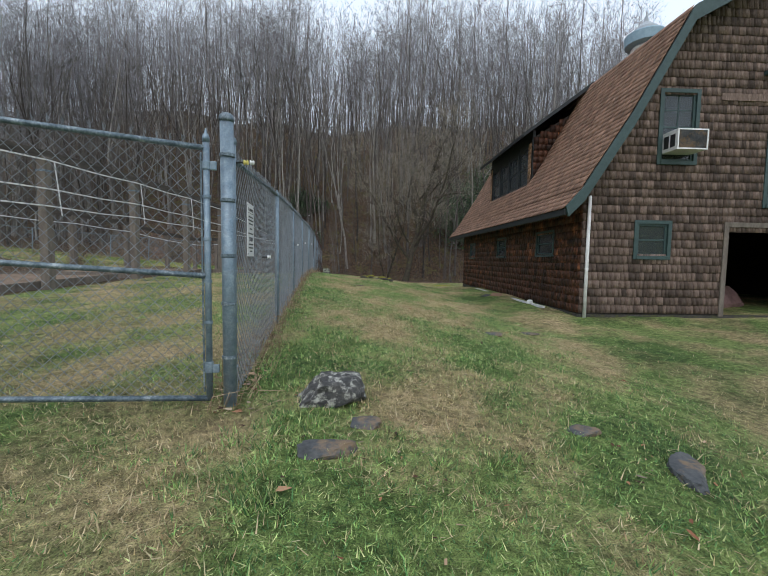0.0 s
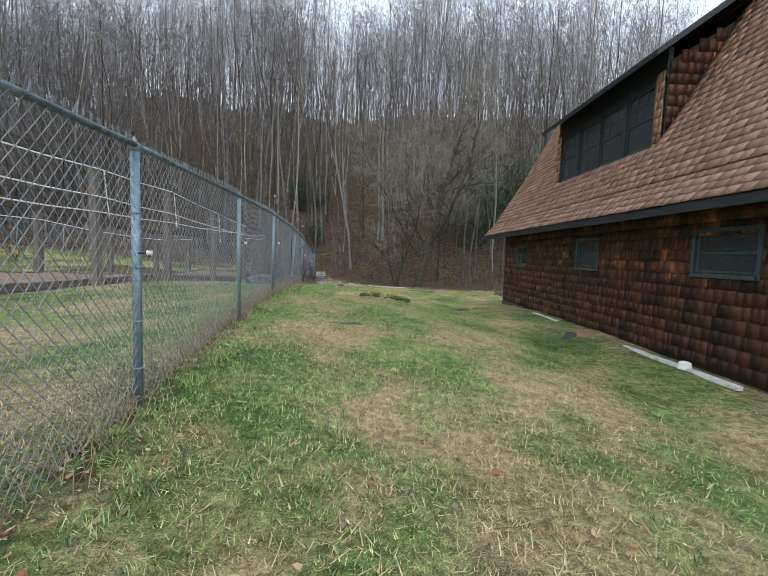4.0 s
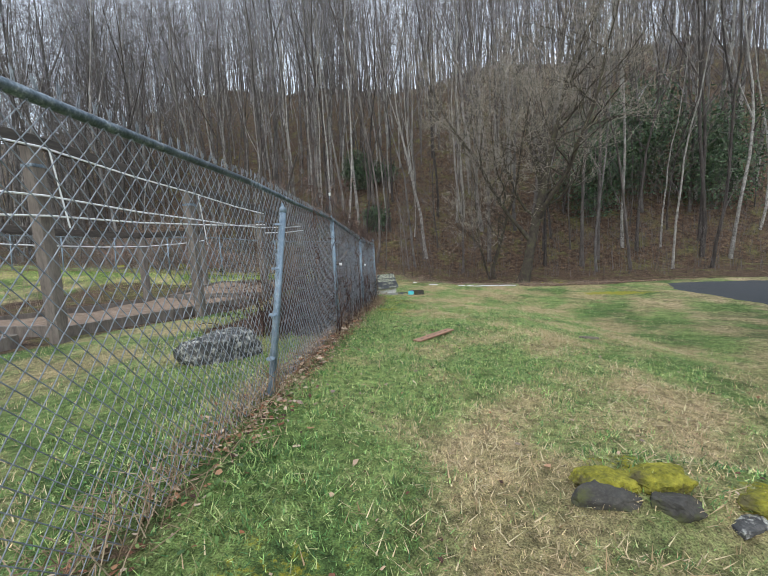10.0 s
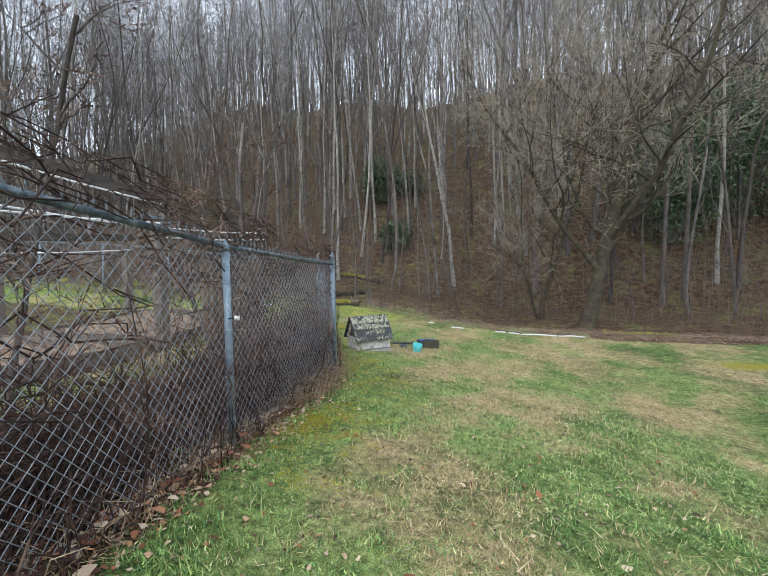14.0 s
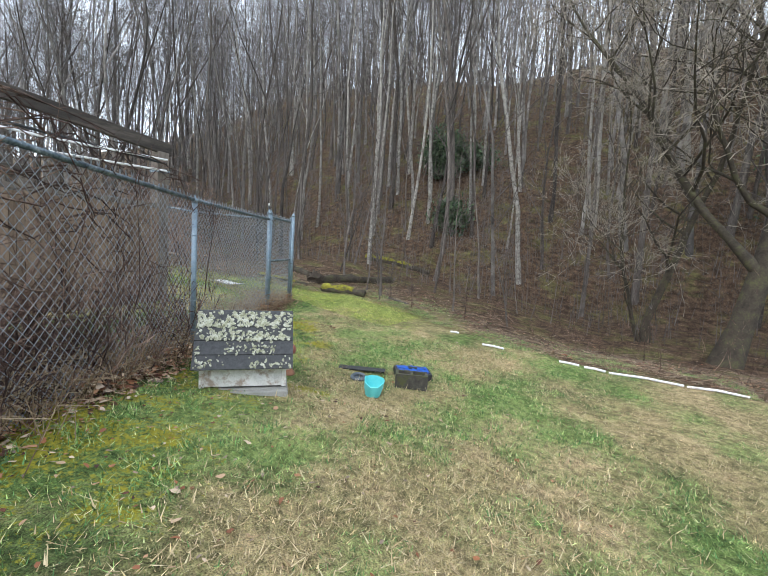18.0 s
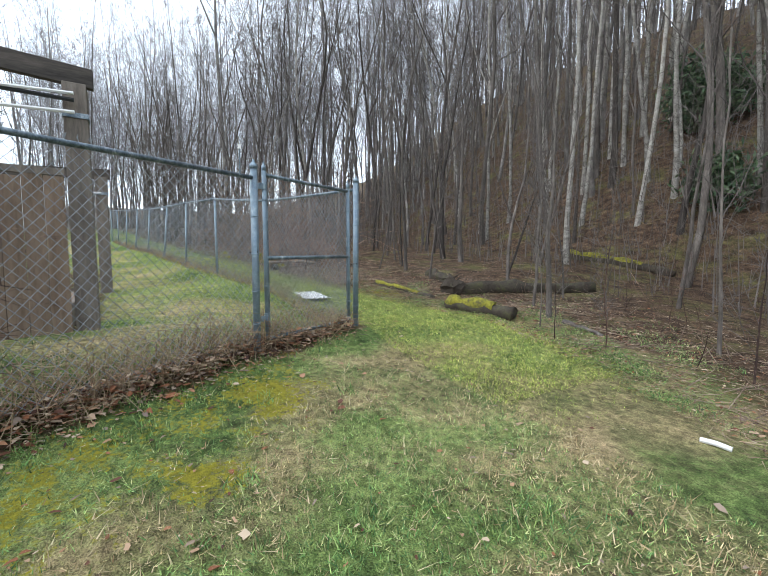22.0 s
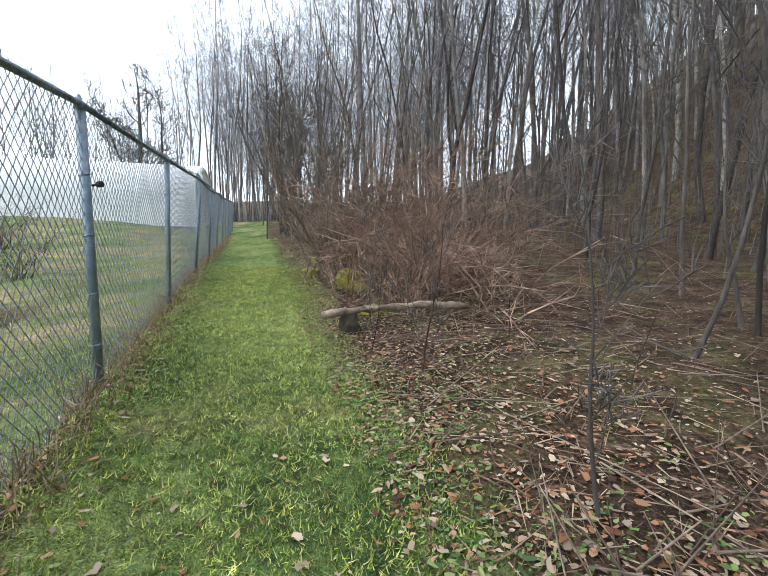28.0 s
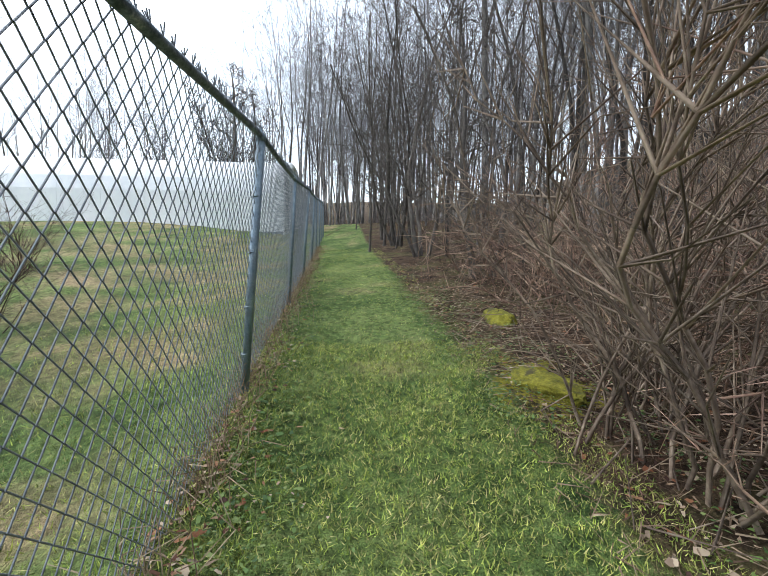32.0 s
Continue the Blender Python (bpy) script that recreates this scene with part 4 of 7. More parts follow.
# barge boards on the gable
for side in (1, -1):
    for yy in (-0.56, BL + 0.51):
        pts = PROFILE
        a = [(x, z - 0.2) for x, z in pts]
        a[0] = (pts[0][0] + 0.04, pts[0][1] - 0.1)
        b = [(x - 0.02, z + 0.13) for x, z in pts]
        poly = a + b[::-1]
        if side < 0:
            poly = [(BW - x, z) for x, z in poly][::-1]
        part("barge_board", prism(poly, yy, yy + 0.06), MAT["green_trim"], barn, "green painted board")
# dormer: cheeks, front, windows, lid
dorm = part("dormer", join(prism([(DX, DZ0), (DX, DZ1), (1.6, 6.3), (1.75, 6.4)], DY0, DY0 + 0.1), prism([(DX, DZ0), (DX, DZ1), (1.6, 6.3), (1.75, 6.4)], DY1 - 0.1, DY1)), MAT["dark_inside"], barn)
for y, out in ((DY0, 1), (DY1, -1)):
    courses = []
    v = DZ0 + 0.02
    while v < 6.2:
        xr = float(np.interp(v + 0.05, [z for _, z in PROFILE], [x for x, _ in PROFILE])) - 0.05
        xl = DX if v < DZ1 - 0.1 else DX + (v - DZ1 + 0.15) / 0.65
        if xr > xl + 0.1:
            m = pose(0, y - 0.003, v) if out > 0 else pose(0, y + 0.003, v) @ pose(0, 0, 0, 0, 0, 180)
            courses.append((m, [(xl, xr)] if out > 0 else [(-xr, -xl)]))
        v += 0.2
    shingle_field(dorm, "cheek%d" % out, "side_shingle", courses, (0.12, 0.16, 0.2), 0.24, 0.016, 40, 8)
lid = [(-0.12, 5.42), (2.15, 7.12), (2.1, 7.22), (-0.14, 5.52)]
part("dormer_roof", prism(lid, DY0 - 0.35, DY1 + 0.22), MAT["black_trim"], barn, "black edged shed roof")
part("dormer_frame", join(box(DX - 0.04, DX + 0.06, DY0, DY1, DZ0 - 0.02, DZ0 + 0.12, 0.01), box(DX - 0.04, DX + 0.06, DY0, DY1, DZ1 - 0.3, DZ1 + 0.25, 0.01),
                          *[box(DX - 0.05, DX + 0.06, y - 0.05, y + 0.05, DZ0, DZ1 - 0.1, 0.006) for y in np.linspace(DY0 + 0.2, DY1 - 0.2, 5)],
                          box(DX - 0.02, DX + 0.06, DY0, DY0 + 0.16, DZ0, DZ1), box(DX - 0.02, DX + 0.06, DY1 - 0.16, DY1, DZ0, DZ1)), MAT["black_trim"], barn)


def sash(parent, m, w, h, panes_x, rows_top, mat, deep=0.05, split=0.5):
    """A two-sash window: upper sash with small lights over a plain lower one."""
    win = part("window", join(box(0, w, -deep, 0, 0, 0.05, 0.004, m), box(0, w, -deep, 0, h - 0.05, h, 0.004, m), box(0, 0.05, -deep, 0, 0.05, h - 0.05, 0.004, m),
                              box(w - 0.05, w, -deep, 0, 0.05, h - 0.05, 0.004, m), box(0.05, w - 0.05, -deep * 0.7, 0, h * split - 0.02, h * split + 0.02, 0.003, m)), MAT[mat], parent)
    for i in range(1, panes_x):
        x = w * i / panes_x
        part("muntin", box(x - 0.01, x + 0.01, -deep * 0.6, -0.005, h * split, h - 0.05, 0, m), MAT[mat], win)
    for i in range(1, rows_top):
        z = h * split + h * (1 - split) * i / rows_top
        part("muntin", box(0.05, w - 0.05, -deep * 0.55, -0.004, z - 0.01, z + 0.01, 0, m), MAT[mat], win)
    pane = part("pane", box(0.05, w - 0.05, -0.022, -0.016, 0.05, h - 0.05, 0, m), MAT["glass"], win)
    pane.visible_shadow = False
    return win


ys = np.linspace(DY0 + 0.2, DY1 - 0.2, 5)
for a, b in zip(ys, ys[1:]):
    sash(barn, pose(DX + 0.03, b - 0.05, DZ0 + 0.12, 0, 0, -90), b - a - 0.1, DZ1 - 0.3 - DZ0 - 0.12, 3, 2, "black_trim")
for y0, y1 in ((DY0, DY0 + 0.24), (DY1 - 0.24, DY1)):
    corner = part("dormer_corner", box(DX - 0.065, DX - 0.055, y0, y1, DZ0 - 0.02, DZ1 - 0.1), MAT["dark_inside"], barn)
    rows, v = [], DZ0
    while v < DZ1 - 0.25:
        rows.append((pose(DX - 0.067, y1, v, 0, 0, -90), [(0.0, y1 - y0)]))
        v += 0.16
    shingle_field(corner, "corner", "tan_shingle", rows, (0.08, 0.12, 0.16), 0.19, 0.018, 40, 9)
part("dormer_back", box(DX + 0.4, DX + 0.43, DY0 + 0.1, DY1 - 0.1, DZ0, DZ1 + 0.2), MAT["dark_inside"], barn)


def casing(parent, m, u0, u1, v0, v1, mat, t=0.09):
    part("window_casing", join(box(u0 - t, u0, -0.045, 0.02, v0 - t, v1 + t, 0.005, m), box(u1, u1 + t, -0.045, 0.02, v0 - t, v1 + t, 0.005, m),
                               box(u0, u1, -0.04, 0.02, v1, v1 + t, 0.005, m), box(u0 - 0.02, u1 + 0.02, -0.07, 0.02, v0 - t, v0, 0.005, m)), MAT[mat], parent, "green painted casing")


for u0, u1, v0, v1 in flip:
    casing(barn, SIDE_M, u0, u1, v0, v1, "green_trim", 0.06)
    sash(barn, SIDE_M @ pose(u0, 0.04, v0), u1 - u0, v1 - v0, 1, 1, "green_trim", 0.04, 0.5)
for i, (u0, u1, v0, v1) in enumerate(gable_holes):
    if i in (2, 6):
        continue
    casing(barn, GAB_M, u0, u1, v0, v1, "green_trim")
    if i != 3:
        sash(barn, GAB_M @ pose(u0, 0.05, v0), u1 - u0, v1 - v0, 2 if i in (1, 4) else 1, 2 if i in (1, 4) else 1, "green_trim")
for u0, u1, v0, v1, n in ((4.5, 6.1, 2.85, 4.85, 2), (4.4, 6.2, 6.0, 7.9, 2)):
    for k in range(n):
        a, b = u0 + (u1 - u0) * k / n, u0 + (u1 - u0) * (k + 1) / n
        d = part("loft_door", box(a + 0.01, b - 0.01, -0.04, 0.02, v0, v1, 0.006), MAT["green_trim"], barn, "green painted loft door")
        part("brace", prism([(a + 0.06, v0 + 0.06), (a + 0.18, v0 + 0.06), (b - 0.06, v1 - 0.06), (b - 0.18, v1 - 0.06)], -0.065, -0.04), MAT["green_trim"], d)
part("door_frame", join(box(3.5, 3.62, -0.05, 0.15, 0.1, 2.4, 0.006), box(7.0, 7.12, -0.05, 0.15, 0.1, 2.4, 0.006), box(3.62, 7.0, -0.05, 0.15, 2.28, 2.4, 0.006)), MAT["old_wood"], barn)
part("hood", box(4.2, 6.4, -0.2, 0.0, 5.86, 5.95, 0.01), MAT["green_trim"], barn)
# ledge board across the gable
part("ledge", box(3.2, 7.4, -0.05, 0.0, 5.25, 5.42, 0.006), MAT["wall_shingle"], barn)
# window air conditioner
ac = thing("air_conditioner", "white window air conditioner with a grey grille", "air conditioner", BARN @ pose(1.85, -0.48, 3.98))
part("case", join(box(0, 0.72, 0.03, 0.55, 0, 0.46, 0.015)), MAT["white_plastic"], ac)
part("bezel", join(box(0, 0.72, 0, 0.03, 0, 0.03), box(0, 0.72, 0, 0.03, 0.43, 0.46), box(0, 0.03, 0, 0.03, 0.03, 0.43), box(0.69, 0.72, 0, 0.03, 0.03, 0.43)), MAT["white_plastic"], ac)
part("grille", join(box(0.03, 0.69, 0.012, 0.02, 0.03, 0.43), *[box(0.03 + 0.022 * i, 0.036 + 0.022 * i, 0.002, 0.012, 0.03, 0.43) for i in range(30)]), MAT["slate"], ac, "grey coil grille")
for a in (0.08, 0.28):
    part("side_vent", box(-0.004, 0.002, a, a + 0.15, 0.08, 0.36), MAT["black_rubber"], ac)
# drain pipe at the corner
dp = thing("drain_pipe", "white plastic drain pipe on the barn corner", "pipe", BARN)
part("pipe", tube([(0.12, -0.07, 0.02), (0.12, -0.07, 2.95)], 0.04, 12), MAT["white_plastic"], dp, smooth=True)
part("strap", lathe([(0.041, 0), (0.047, 0.004), (0.047, 0.03), (0.041, 0.034)], 12, pose(0.12, -0.07, 1.2)), MAT["white_plastic"], dp)
# cupola on the ridge
cu = thing("cupola", "pale blue and white roof cupola with a pointed finial", "cupola", BARN @ pose(BW / 2, 6.0, 8.7) @ Matrix.Diagonal((0.95, 0.95, 1.05, 1)))
part("drum", lathe([(0.5, 0), (0.5, 0.75), (0.42, 0.85)], 16), MAT["white_paint"], cu)
part("collar", lathe([(0.44, 0.83), (0.72, 0.88), (0.75, 1.2), (0.7, 1.25), (0.5, 1.32)], 20), surf("pale_blue_metal", [(0.2, 0.32, 0.4), (0.3, 0.42, 0.5)], 8, 0.5, 0.1), cu)
part("dome", lathe([(0.5, 1.3), (0.42, 1.45), (0.22, 1.6), (0.1, 1.7), (0.03, 1.95), (0.01, 2.2)], 16), surf("grey_metal", [(0.3, 0.34, 0.38), (0.42, 0.46, 0.5)], 8, 0.5, 0.1), cu)
# small things along the barn wall
for a, b, w in ((1.2, 3.6, 0.05), (6.4, 7.9, 0.07)):
    t = thing("gutter_length", "pale length of gutter lying along the barn wall", "gutter", BARN @ pose(-0.32, a, 0.14))
    part("channel", box(-w, w, 0, b - a, -0.03, 0.03, 0.01), MAT["metal_white"], t)

# ---------------------------------------------------------------- garden inside the fence
def line_post(x, y, h, r=0.1):
    t = thing("garden_post", "weathered grey wooden garden post", "post", group="garden trellis posts")
    z = gz(x, y)
    part("timber", box(x - r, x + r, y - r, y + r, z - 0.2, z + h, 0.012), MAT["old_wood"], t)
    part("bracket", box(x - r - 0.01, x + r + 0.01, y - r - 0.01, y + r + 0.01, z + h - 0.35, z + h - 0.3), MAT["rail"], t)
    return z


def plank(a, b, wide, high):
    """A squared timber along the y axis from a to b."""
    bm = bmesh.new()
    rows = [[bm.verts.new((p[0] + sx_ * wide / 2, p[1], p[2] + sz_ * high / 2)) for sx_, sz_ in ((-1, -1), (1, -1), (1, 1), (-1, 1))] for p in (a, b)]
    for k in range(4):
        bm.faces.new((rows[0][k], rows[0][(k + 1) % 4], rows[1][(k + 1) % 4], rows[1][k]))
    bm.faces.new(rows[0][::-1])
    bm.faces.new(rows[1])
    bmesh.ops.recalc_face_normals(bm, faces=bm.faces[:])
    bmesh.ops.bevel(bm, geom=bm.edges[:], offset=0.008, segments=1, affect="EDGES")
    return bm


GROW = (6.2, 9.6, 13.0, 16.4, 19.85, 23.5, 27.0, 30.42)


def trellis_z(y, kind):
    """Heights of the beam and of the three pipes along the row of posts beside the fence."""
    table = {"beam": (3.5, 3.66, 3.76, 3.79, 3.7, 3.36, 3.06, 2.8), "upper": (3.42, 3.58, 3.68, 3.71, 3.66, 3.3, 2.98, 2.6), "mid": (2.8, 2.92, 3.02, 3.0, 2.91, 2.67, 2.52, 2.3), "low": (2.45, 2.52, 2.6, 2.6, 2.6, 2.55, 2.63, 2.4)}[kind]
    return float(np.interp(y, GROW, table))


for row, x0 in enumerate((-8.0, -12.6)):
    tr = thing("trellis_beam", "long dark timber beam carried on the garden posts", "beam")
    for i, y in enumerate(GROW):
        top = trellis_z(y, "beam") if row == 0 else gz(x0, y) + 2.3
        line_post(x0 - 0.01 * i, y, top - gz(x0, y))
        if i:
            ya = GROW[i - 1]
            ov = 0.16 if i == len(GROW) - 1 else 0.0
            part("beam_length", plank((x0 - 0.02, ya, last_top + 0.06), (x0 - 0.02, y + ov, top + 0.06), 0.07, 0.2), MAT["dark_wood"], tr)
        last_top = top
    # white pipes strung between the posts
    for i, (ya, yb) in enumerate(zip(GROW, GROW[1:])):
        pp = thing("pipe_frame", "white plastic pipe frame between garden posts", "frame", group="white pipe frames")
        za, zb = gz(x0, ya), gz(x0, yb)
        last = row == 0 and i == len(GROW) - 2
        if last:
            part("dark_rail", tube([(x0 + 0.1, ya, za + 2.5), (x0 + 0.1, yb, zb + 2.32)], 0.02, 6), MAT["black_rubber"], pp, "black pipe")
        if last or row:
            runs = [(za + h, zb + h) for h in ((2.2, 2.38) if last else (1.98,))]
        else:
            runs = [(trellis_z(ya, kind), trellis_z(yb, kind)) for kind in ("upper", "mid", "low")]
            part("drop", tube([(x0 + 0.13, ya + 0.14, runs[0][0]), (x0 + 0.14, ya + 0.3, runs[0][0] - 1.25)], 0.014, 6), MAT["white_plastic"], pp)
        for ha, hb in runs:
            part("rail", tube([(x0 + 0.12, ya, ha), (x0 + 0.12, (ya + yb) / 2, (ha + hb) / 2 - 0.03), (x0 + 0.12, yb, hb)], 0.017, 6), MAT["white_plastic"], pp)
# raised beds
for k, (y0, y1) in enumerate(((5.0, 12.5), (13.2, 19.4), (20.2, 26.6), (27.2, 30.2))):
    for x0, x1 in ((-11.9, -8.3),):
        b = thing("raised_bed", "low timber-edged garden bed of soil and straw", "garden bed", group="raised beds")
        xs, ys2 = np.linspace(x0, x1, 14), np.linspace(y0, y1, 26)
        X, Y = np.meshgrid(xs, ys2)
        Z = land(X, Y) + 0.14 + 0.05 * np.sin(X * 3 + Y) * np.sin(Y * 2.3)
        ii = (np.arange(25)[:, None] * 14 + np.arange(13)[None]).ravel()
        obj_np("soil", np.stack([X, Y, Z], -1), np.stack([ii, ii + 1, ii + 15, ii + 14], 1), MAT["hay"], b, True)
        for xx in (x0, x1):
            za, zb = gz(xx, y0), gz(xx, y1)
            part("edging", prism([(y0, za - 0.1), (y1, zb - 0.1), (y1, zb + 0.2), (y0, za + 0.2)], -0.03, 0.03), MAT["old_wood"], b).matrix_basis = pose(xx, 0, 0, 0, 0, 90)
        for yy in (y0, y1):
            part("edging", box(x0, x1, yy - 0.03, yy + 0.03, gz(x0, yy) - 0.1, gz(x0, yy) + 0.2, 0.006), MAT["old_wood"], b)
# boarded panel under the end of the trellis
bp = thing("board_panel", "upright brown board panel closing the garden end", "panel")
for i in range(14):
    y = 30.22 - i * 0.165
    z = gz(-7.9, y)
    part("board", box(-7.925 - (i % 2) * 0.012, -7.9, y - 0.08, y + 0.08, z - 0.02, 1.84 + 0.02 * math.sin(i * 2.2), 0.004), MAT["brown_board"], bp)
part("top_strip", box(-7.95, -7.895, 27.95, 30.31, 1.85, 1.92, 0.004), MAT["old_wood"], bp)

# ---------------------------------------------------------------- bird house, hydrant, bucket, block and case
HX, HY = -4.36, 28.81
hz = gz(HX, HY)
hut = thing("well_house", "low white well cover with lichened black felt roof", "well cover", pose(HX, HY, hz, 0, 0, 42) @ Matrix.Diagonal((0.86, 0.86, 0.92, 1)))
L2, W2, E, T = 0.42, 0.29, 0.24, 0.72   # half length, half width, eave, ridge
part("body", join(box(-L2, L2, -W2, W2, 0.05, 0.3, 0.01)), MAT["white_paint"], hut)
for sx_ in (-1, 1):
    part("gable_board", prism([(-W2, 0.3), (W2, 0.3), (0, 0.72)], sx_ * L2 - 0.012, sx_ * L2 + 0.012), MAT["white_paint"], hut).matrix_basis = pose(0, 0, 0, 0, 0, 90)
    part("gable_trim", join(*[tube([(sx_ * (L2 + 0.02), s_ * (W2 + 0.02), 0.3), (sx_ * (L2 + 0.02), 0, 0.72)], 0.03, 4) for s_ in (-1, 1)]), MAT["white_paint"], hut)
    part("gable_void", prism([(-0.22, 0.33), (0.22, 0.33), (0, 0.55)], sx_ * (L2 + 0.014) - 0.002, sx_ * (L2 + 0.014) + 0.002), MAT["slate"], hut).matrix_basis = pose(0, 0, 0, 0, 0, 90)
part("plinth", box(-L2 - 0.03, L2 + 0.03, -W2 - 0.02, W2 + 0.02, -0.1, 0.03, 0.012), MAT["concrete"], hut)
slope = math.atan2(T - E, W2 + 0.1)
rl = math.hypot(T - E, W2 + 0.1)
for sgn in (-1, 1):
    for k in range(4):
        a, b = k * rl / 4, (k + 1) * rl / 4 + 0.03
        m = pose(0, 0, 0, 0, 0, 0 if sgn < 0 else 180) @ Matrix.Translation((0, -W2 - 0.1, E)) @ Matrix.Rotation(slope, 4, "X")
        strip = part("felt_course", box(-L2 - 0.09, L2 + 0.09, a, b, 0.012 + (3 - k) * 0.003 + 0.004, 0.03 + (3 - k) * 0.003 + k * 0.012, 0.004, m), MAT["tar_paper"], hut, "black felt course")
        rr = random.Random(k * 7 + sgn)
        bits = []
        u = -L2 - 0.06
        edge = a + 0.05
        dense = (90, 120, 190, 240)[k]
        for j in range(dense):
            if rr.random() < 0.62:
                u, w = rr.uniform(-L2 - 0.07, L2 + 0.07), edge + 0.012 * math.sin(9 * u + k * 2) + rr.gauss(0, 0.012 + 0.012 * k)
            else:
                u, w = rr.uniform(-L2 - 0.07, L2 + 0.07), rr.uniform(a, b)
            if math.sin(u * 8 + k * 2.1 + sgn) < -0.55 and k < 2:
                continue
            sz = rr.uniform(0.004, 0.015) * (1.0 + 0.15 * k)
            bm = bmesh.new()
            bmesh.ops.create_icosphere(bm, subdivisions=1, radius=1)
            for q in bm.verts:
                q.co *= rr.uniform(0.6, 1.35)
            bm.transform(m @ Matrix.Translation((u, min(max(w, a + 0.01), b - 0.02), 0.034 + (3 - k) * 0.003 + k * 0.012)) @ Matrix.Rotation(rr.uniform(0, 3), 4, "Z") @ Matrix.Diagonal((sz * rr.uniform(1, 2.2), sz, 0.0045, 1)))
            bits.append(bm)
        tagged(part("lichen", join(*bits), MAT["lichen"], strip, "crust of pale grey-green lichen"), kind="stuff")
    part("eave_board", box(-L2 - 0.06, L2 + 0.06, -W2 - 0.07, -W2 - 0.01, 0.235, 0.262, 0.004, pose(0, 0, 0, 0, 0, 0 if sgn < 0 else 180)), MAT["white_paint"], hut)
    for sx_ in (-1, 1):
        part("corner_post", box(sx_ * L2 - 0.025, sx_ * L2 + 0.025, -W2 - 0.03, -W2 + 0.01, 0.05, 0.24, 0.005, pose(0, 0, 0, 0, 0, 0 if sgn < 0 else 180)), MAT["white_paint"], hut)
part("base_slab", box(-L2 - 0.3, L2 + 0.05, -W2 - 0.1, W2 + 0.05, -0.12, 0.02, 0.012), MAT["concrete"], hut, "cracked concrete slab")

hyx, hyy = -4.62, 29.75
hyd = thing("fire_hydrant", "small faded red fire hydrant standing in the grass", "hydrant", pose(hyx, hyy, gz(hyx, hyy) - 0.01, 3, -4, 30))
hyd.matrix_basis = hyd.matrix_basis @ Matrix.Diagonal((0.8, 0.8, 1.02, 1))
part("barrel", lathe([(0.12, 0), (0.122, 0.025), (0.098, 0.05), (0.1, 0.085), (0.088, 0.1), (0.078, 0.12), (0.073, 0.22), (0.075, 0.33), (0.068, 0.36), (0.062, 0.4), (0.066, 0.425)], 22), MAT["rust_iron"], hyd, "rusty orange-brown barrel", smooth=True)
part("bonnet", lathe([(0.085, 0.42), (0.112, 0.432), (0.116, 0.445), (0.112, 0.46), (0.092, 0.467), (0.1, 0.474), (0.1, 0.488), (0.078, 0.497), (0.06, 0.515), (0.04, 0.522), (0.012, 0.524)], 22), MAT["red_iron"], hyd, "faded red flanged bonnet", smooth=True)
for a in (-60, 30, 120):
    n = part("nozzle", lathe([(0.04, 0), (0.042, 0.05), (0.056, 0.054), (0.06, 0.075), (0.052, 0.095), (0.03, 0.108), (0.014, 0.118)], 14, pose(0, 0, 0.3, 0, 0, a) @ pose(0.05, 0, 0, 0, 90, 0)), MAT["red_iron"], hyd)
for a in range(6):
    part("bolt", lathe([(0.011, 0), (0.011, 0.012), (0.006, 0.016)], 6, pose(0, 0, 0.466, 0, 0, 60 * a) @ pose(0.101, 0, 0)), MAT["red_iron"], hyd)
part("top_nut", lathe([(0.026, 0.52), (0.026, 0.56), (0.018, 0.57)], 5), MAT["black_rubber"], hyd)

bk = thing("bucket", "cut turquoise plastic bucket", "bucket", pose(-3.52, 29.95, gz(-3.52, 29.95), 4, 6, 20))
bm = lathe([(0.085, 0), (0.098, 0.06), (0.11, 0.12), (0.118, 0.2), (0.111, 0.2), (0.103, 0.12), (0.09, 0.05), (0.08, 0.012), (0.005, 0.012)], 28)
for q in bm.verts:
    if q.co.z > 0.03:
        q.co.z *= 1 - 0.3 * max(0.0, -q.co.y / 0.118) ** 1.5 + 0.02 * math.sin(q.co.x * 90)
part("shell", bm, MAT["turquoise"], bk, smooth=False)
cb = thing("concrete_block", "dark mossy hollow concrete block", "block", pose(-3.28, 30.52, gz(-3.28, 30.52) - 0.01, 0, 2, 24))
part("web", join(box(-0.2, 0.2, -0.1, -0.065, 0, 0.19, 0.006), box(-0.2, 0.2, 0.065, 0.1, 0, 0.19, 0.006), box(-0.2, -0.165, -0.065, 0.065, 0, 0.19, 0.006),
                 box(0.165, 0.2, -0.065, 0.065, 0, 0.19, 0.006), box(-0.018, 0.018, -0.065, 0.065, 0, 0.19, 0.004), box(-0.165, 0.165, -0.065, 0.065, 0.0, 0.02)), MAT["block"], cb)
cs = thing("plastic_case", "black open case with a scuffed blue lid lying in grass", "case", pose(-3.42, 30.9, gz(-3.3, 30.93), 0, 3, 33))
part("tray", box(-0.24, 0.24, -0.17, 0.17, 0, 0.1, 0.02), MAT["black_rubber"], cs)
part("lid_panel", box(-0.21, 0.21, -0.14, 0.14, 0.1, 0.112, 0.004), MAT["blue"], cs, "scuffed blue panel")
part("rib", join(box(-0.02, 0.02, -0.13, 0.13, 0.112, 0.122, 0.003), box(-0.2, 0.2, -0.015, 0.015, 0.112, 0.12, 0.003)), MAT["blue"], cs)
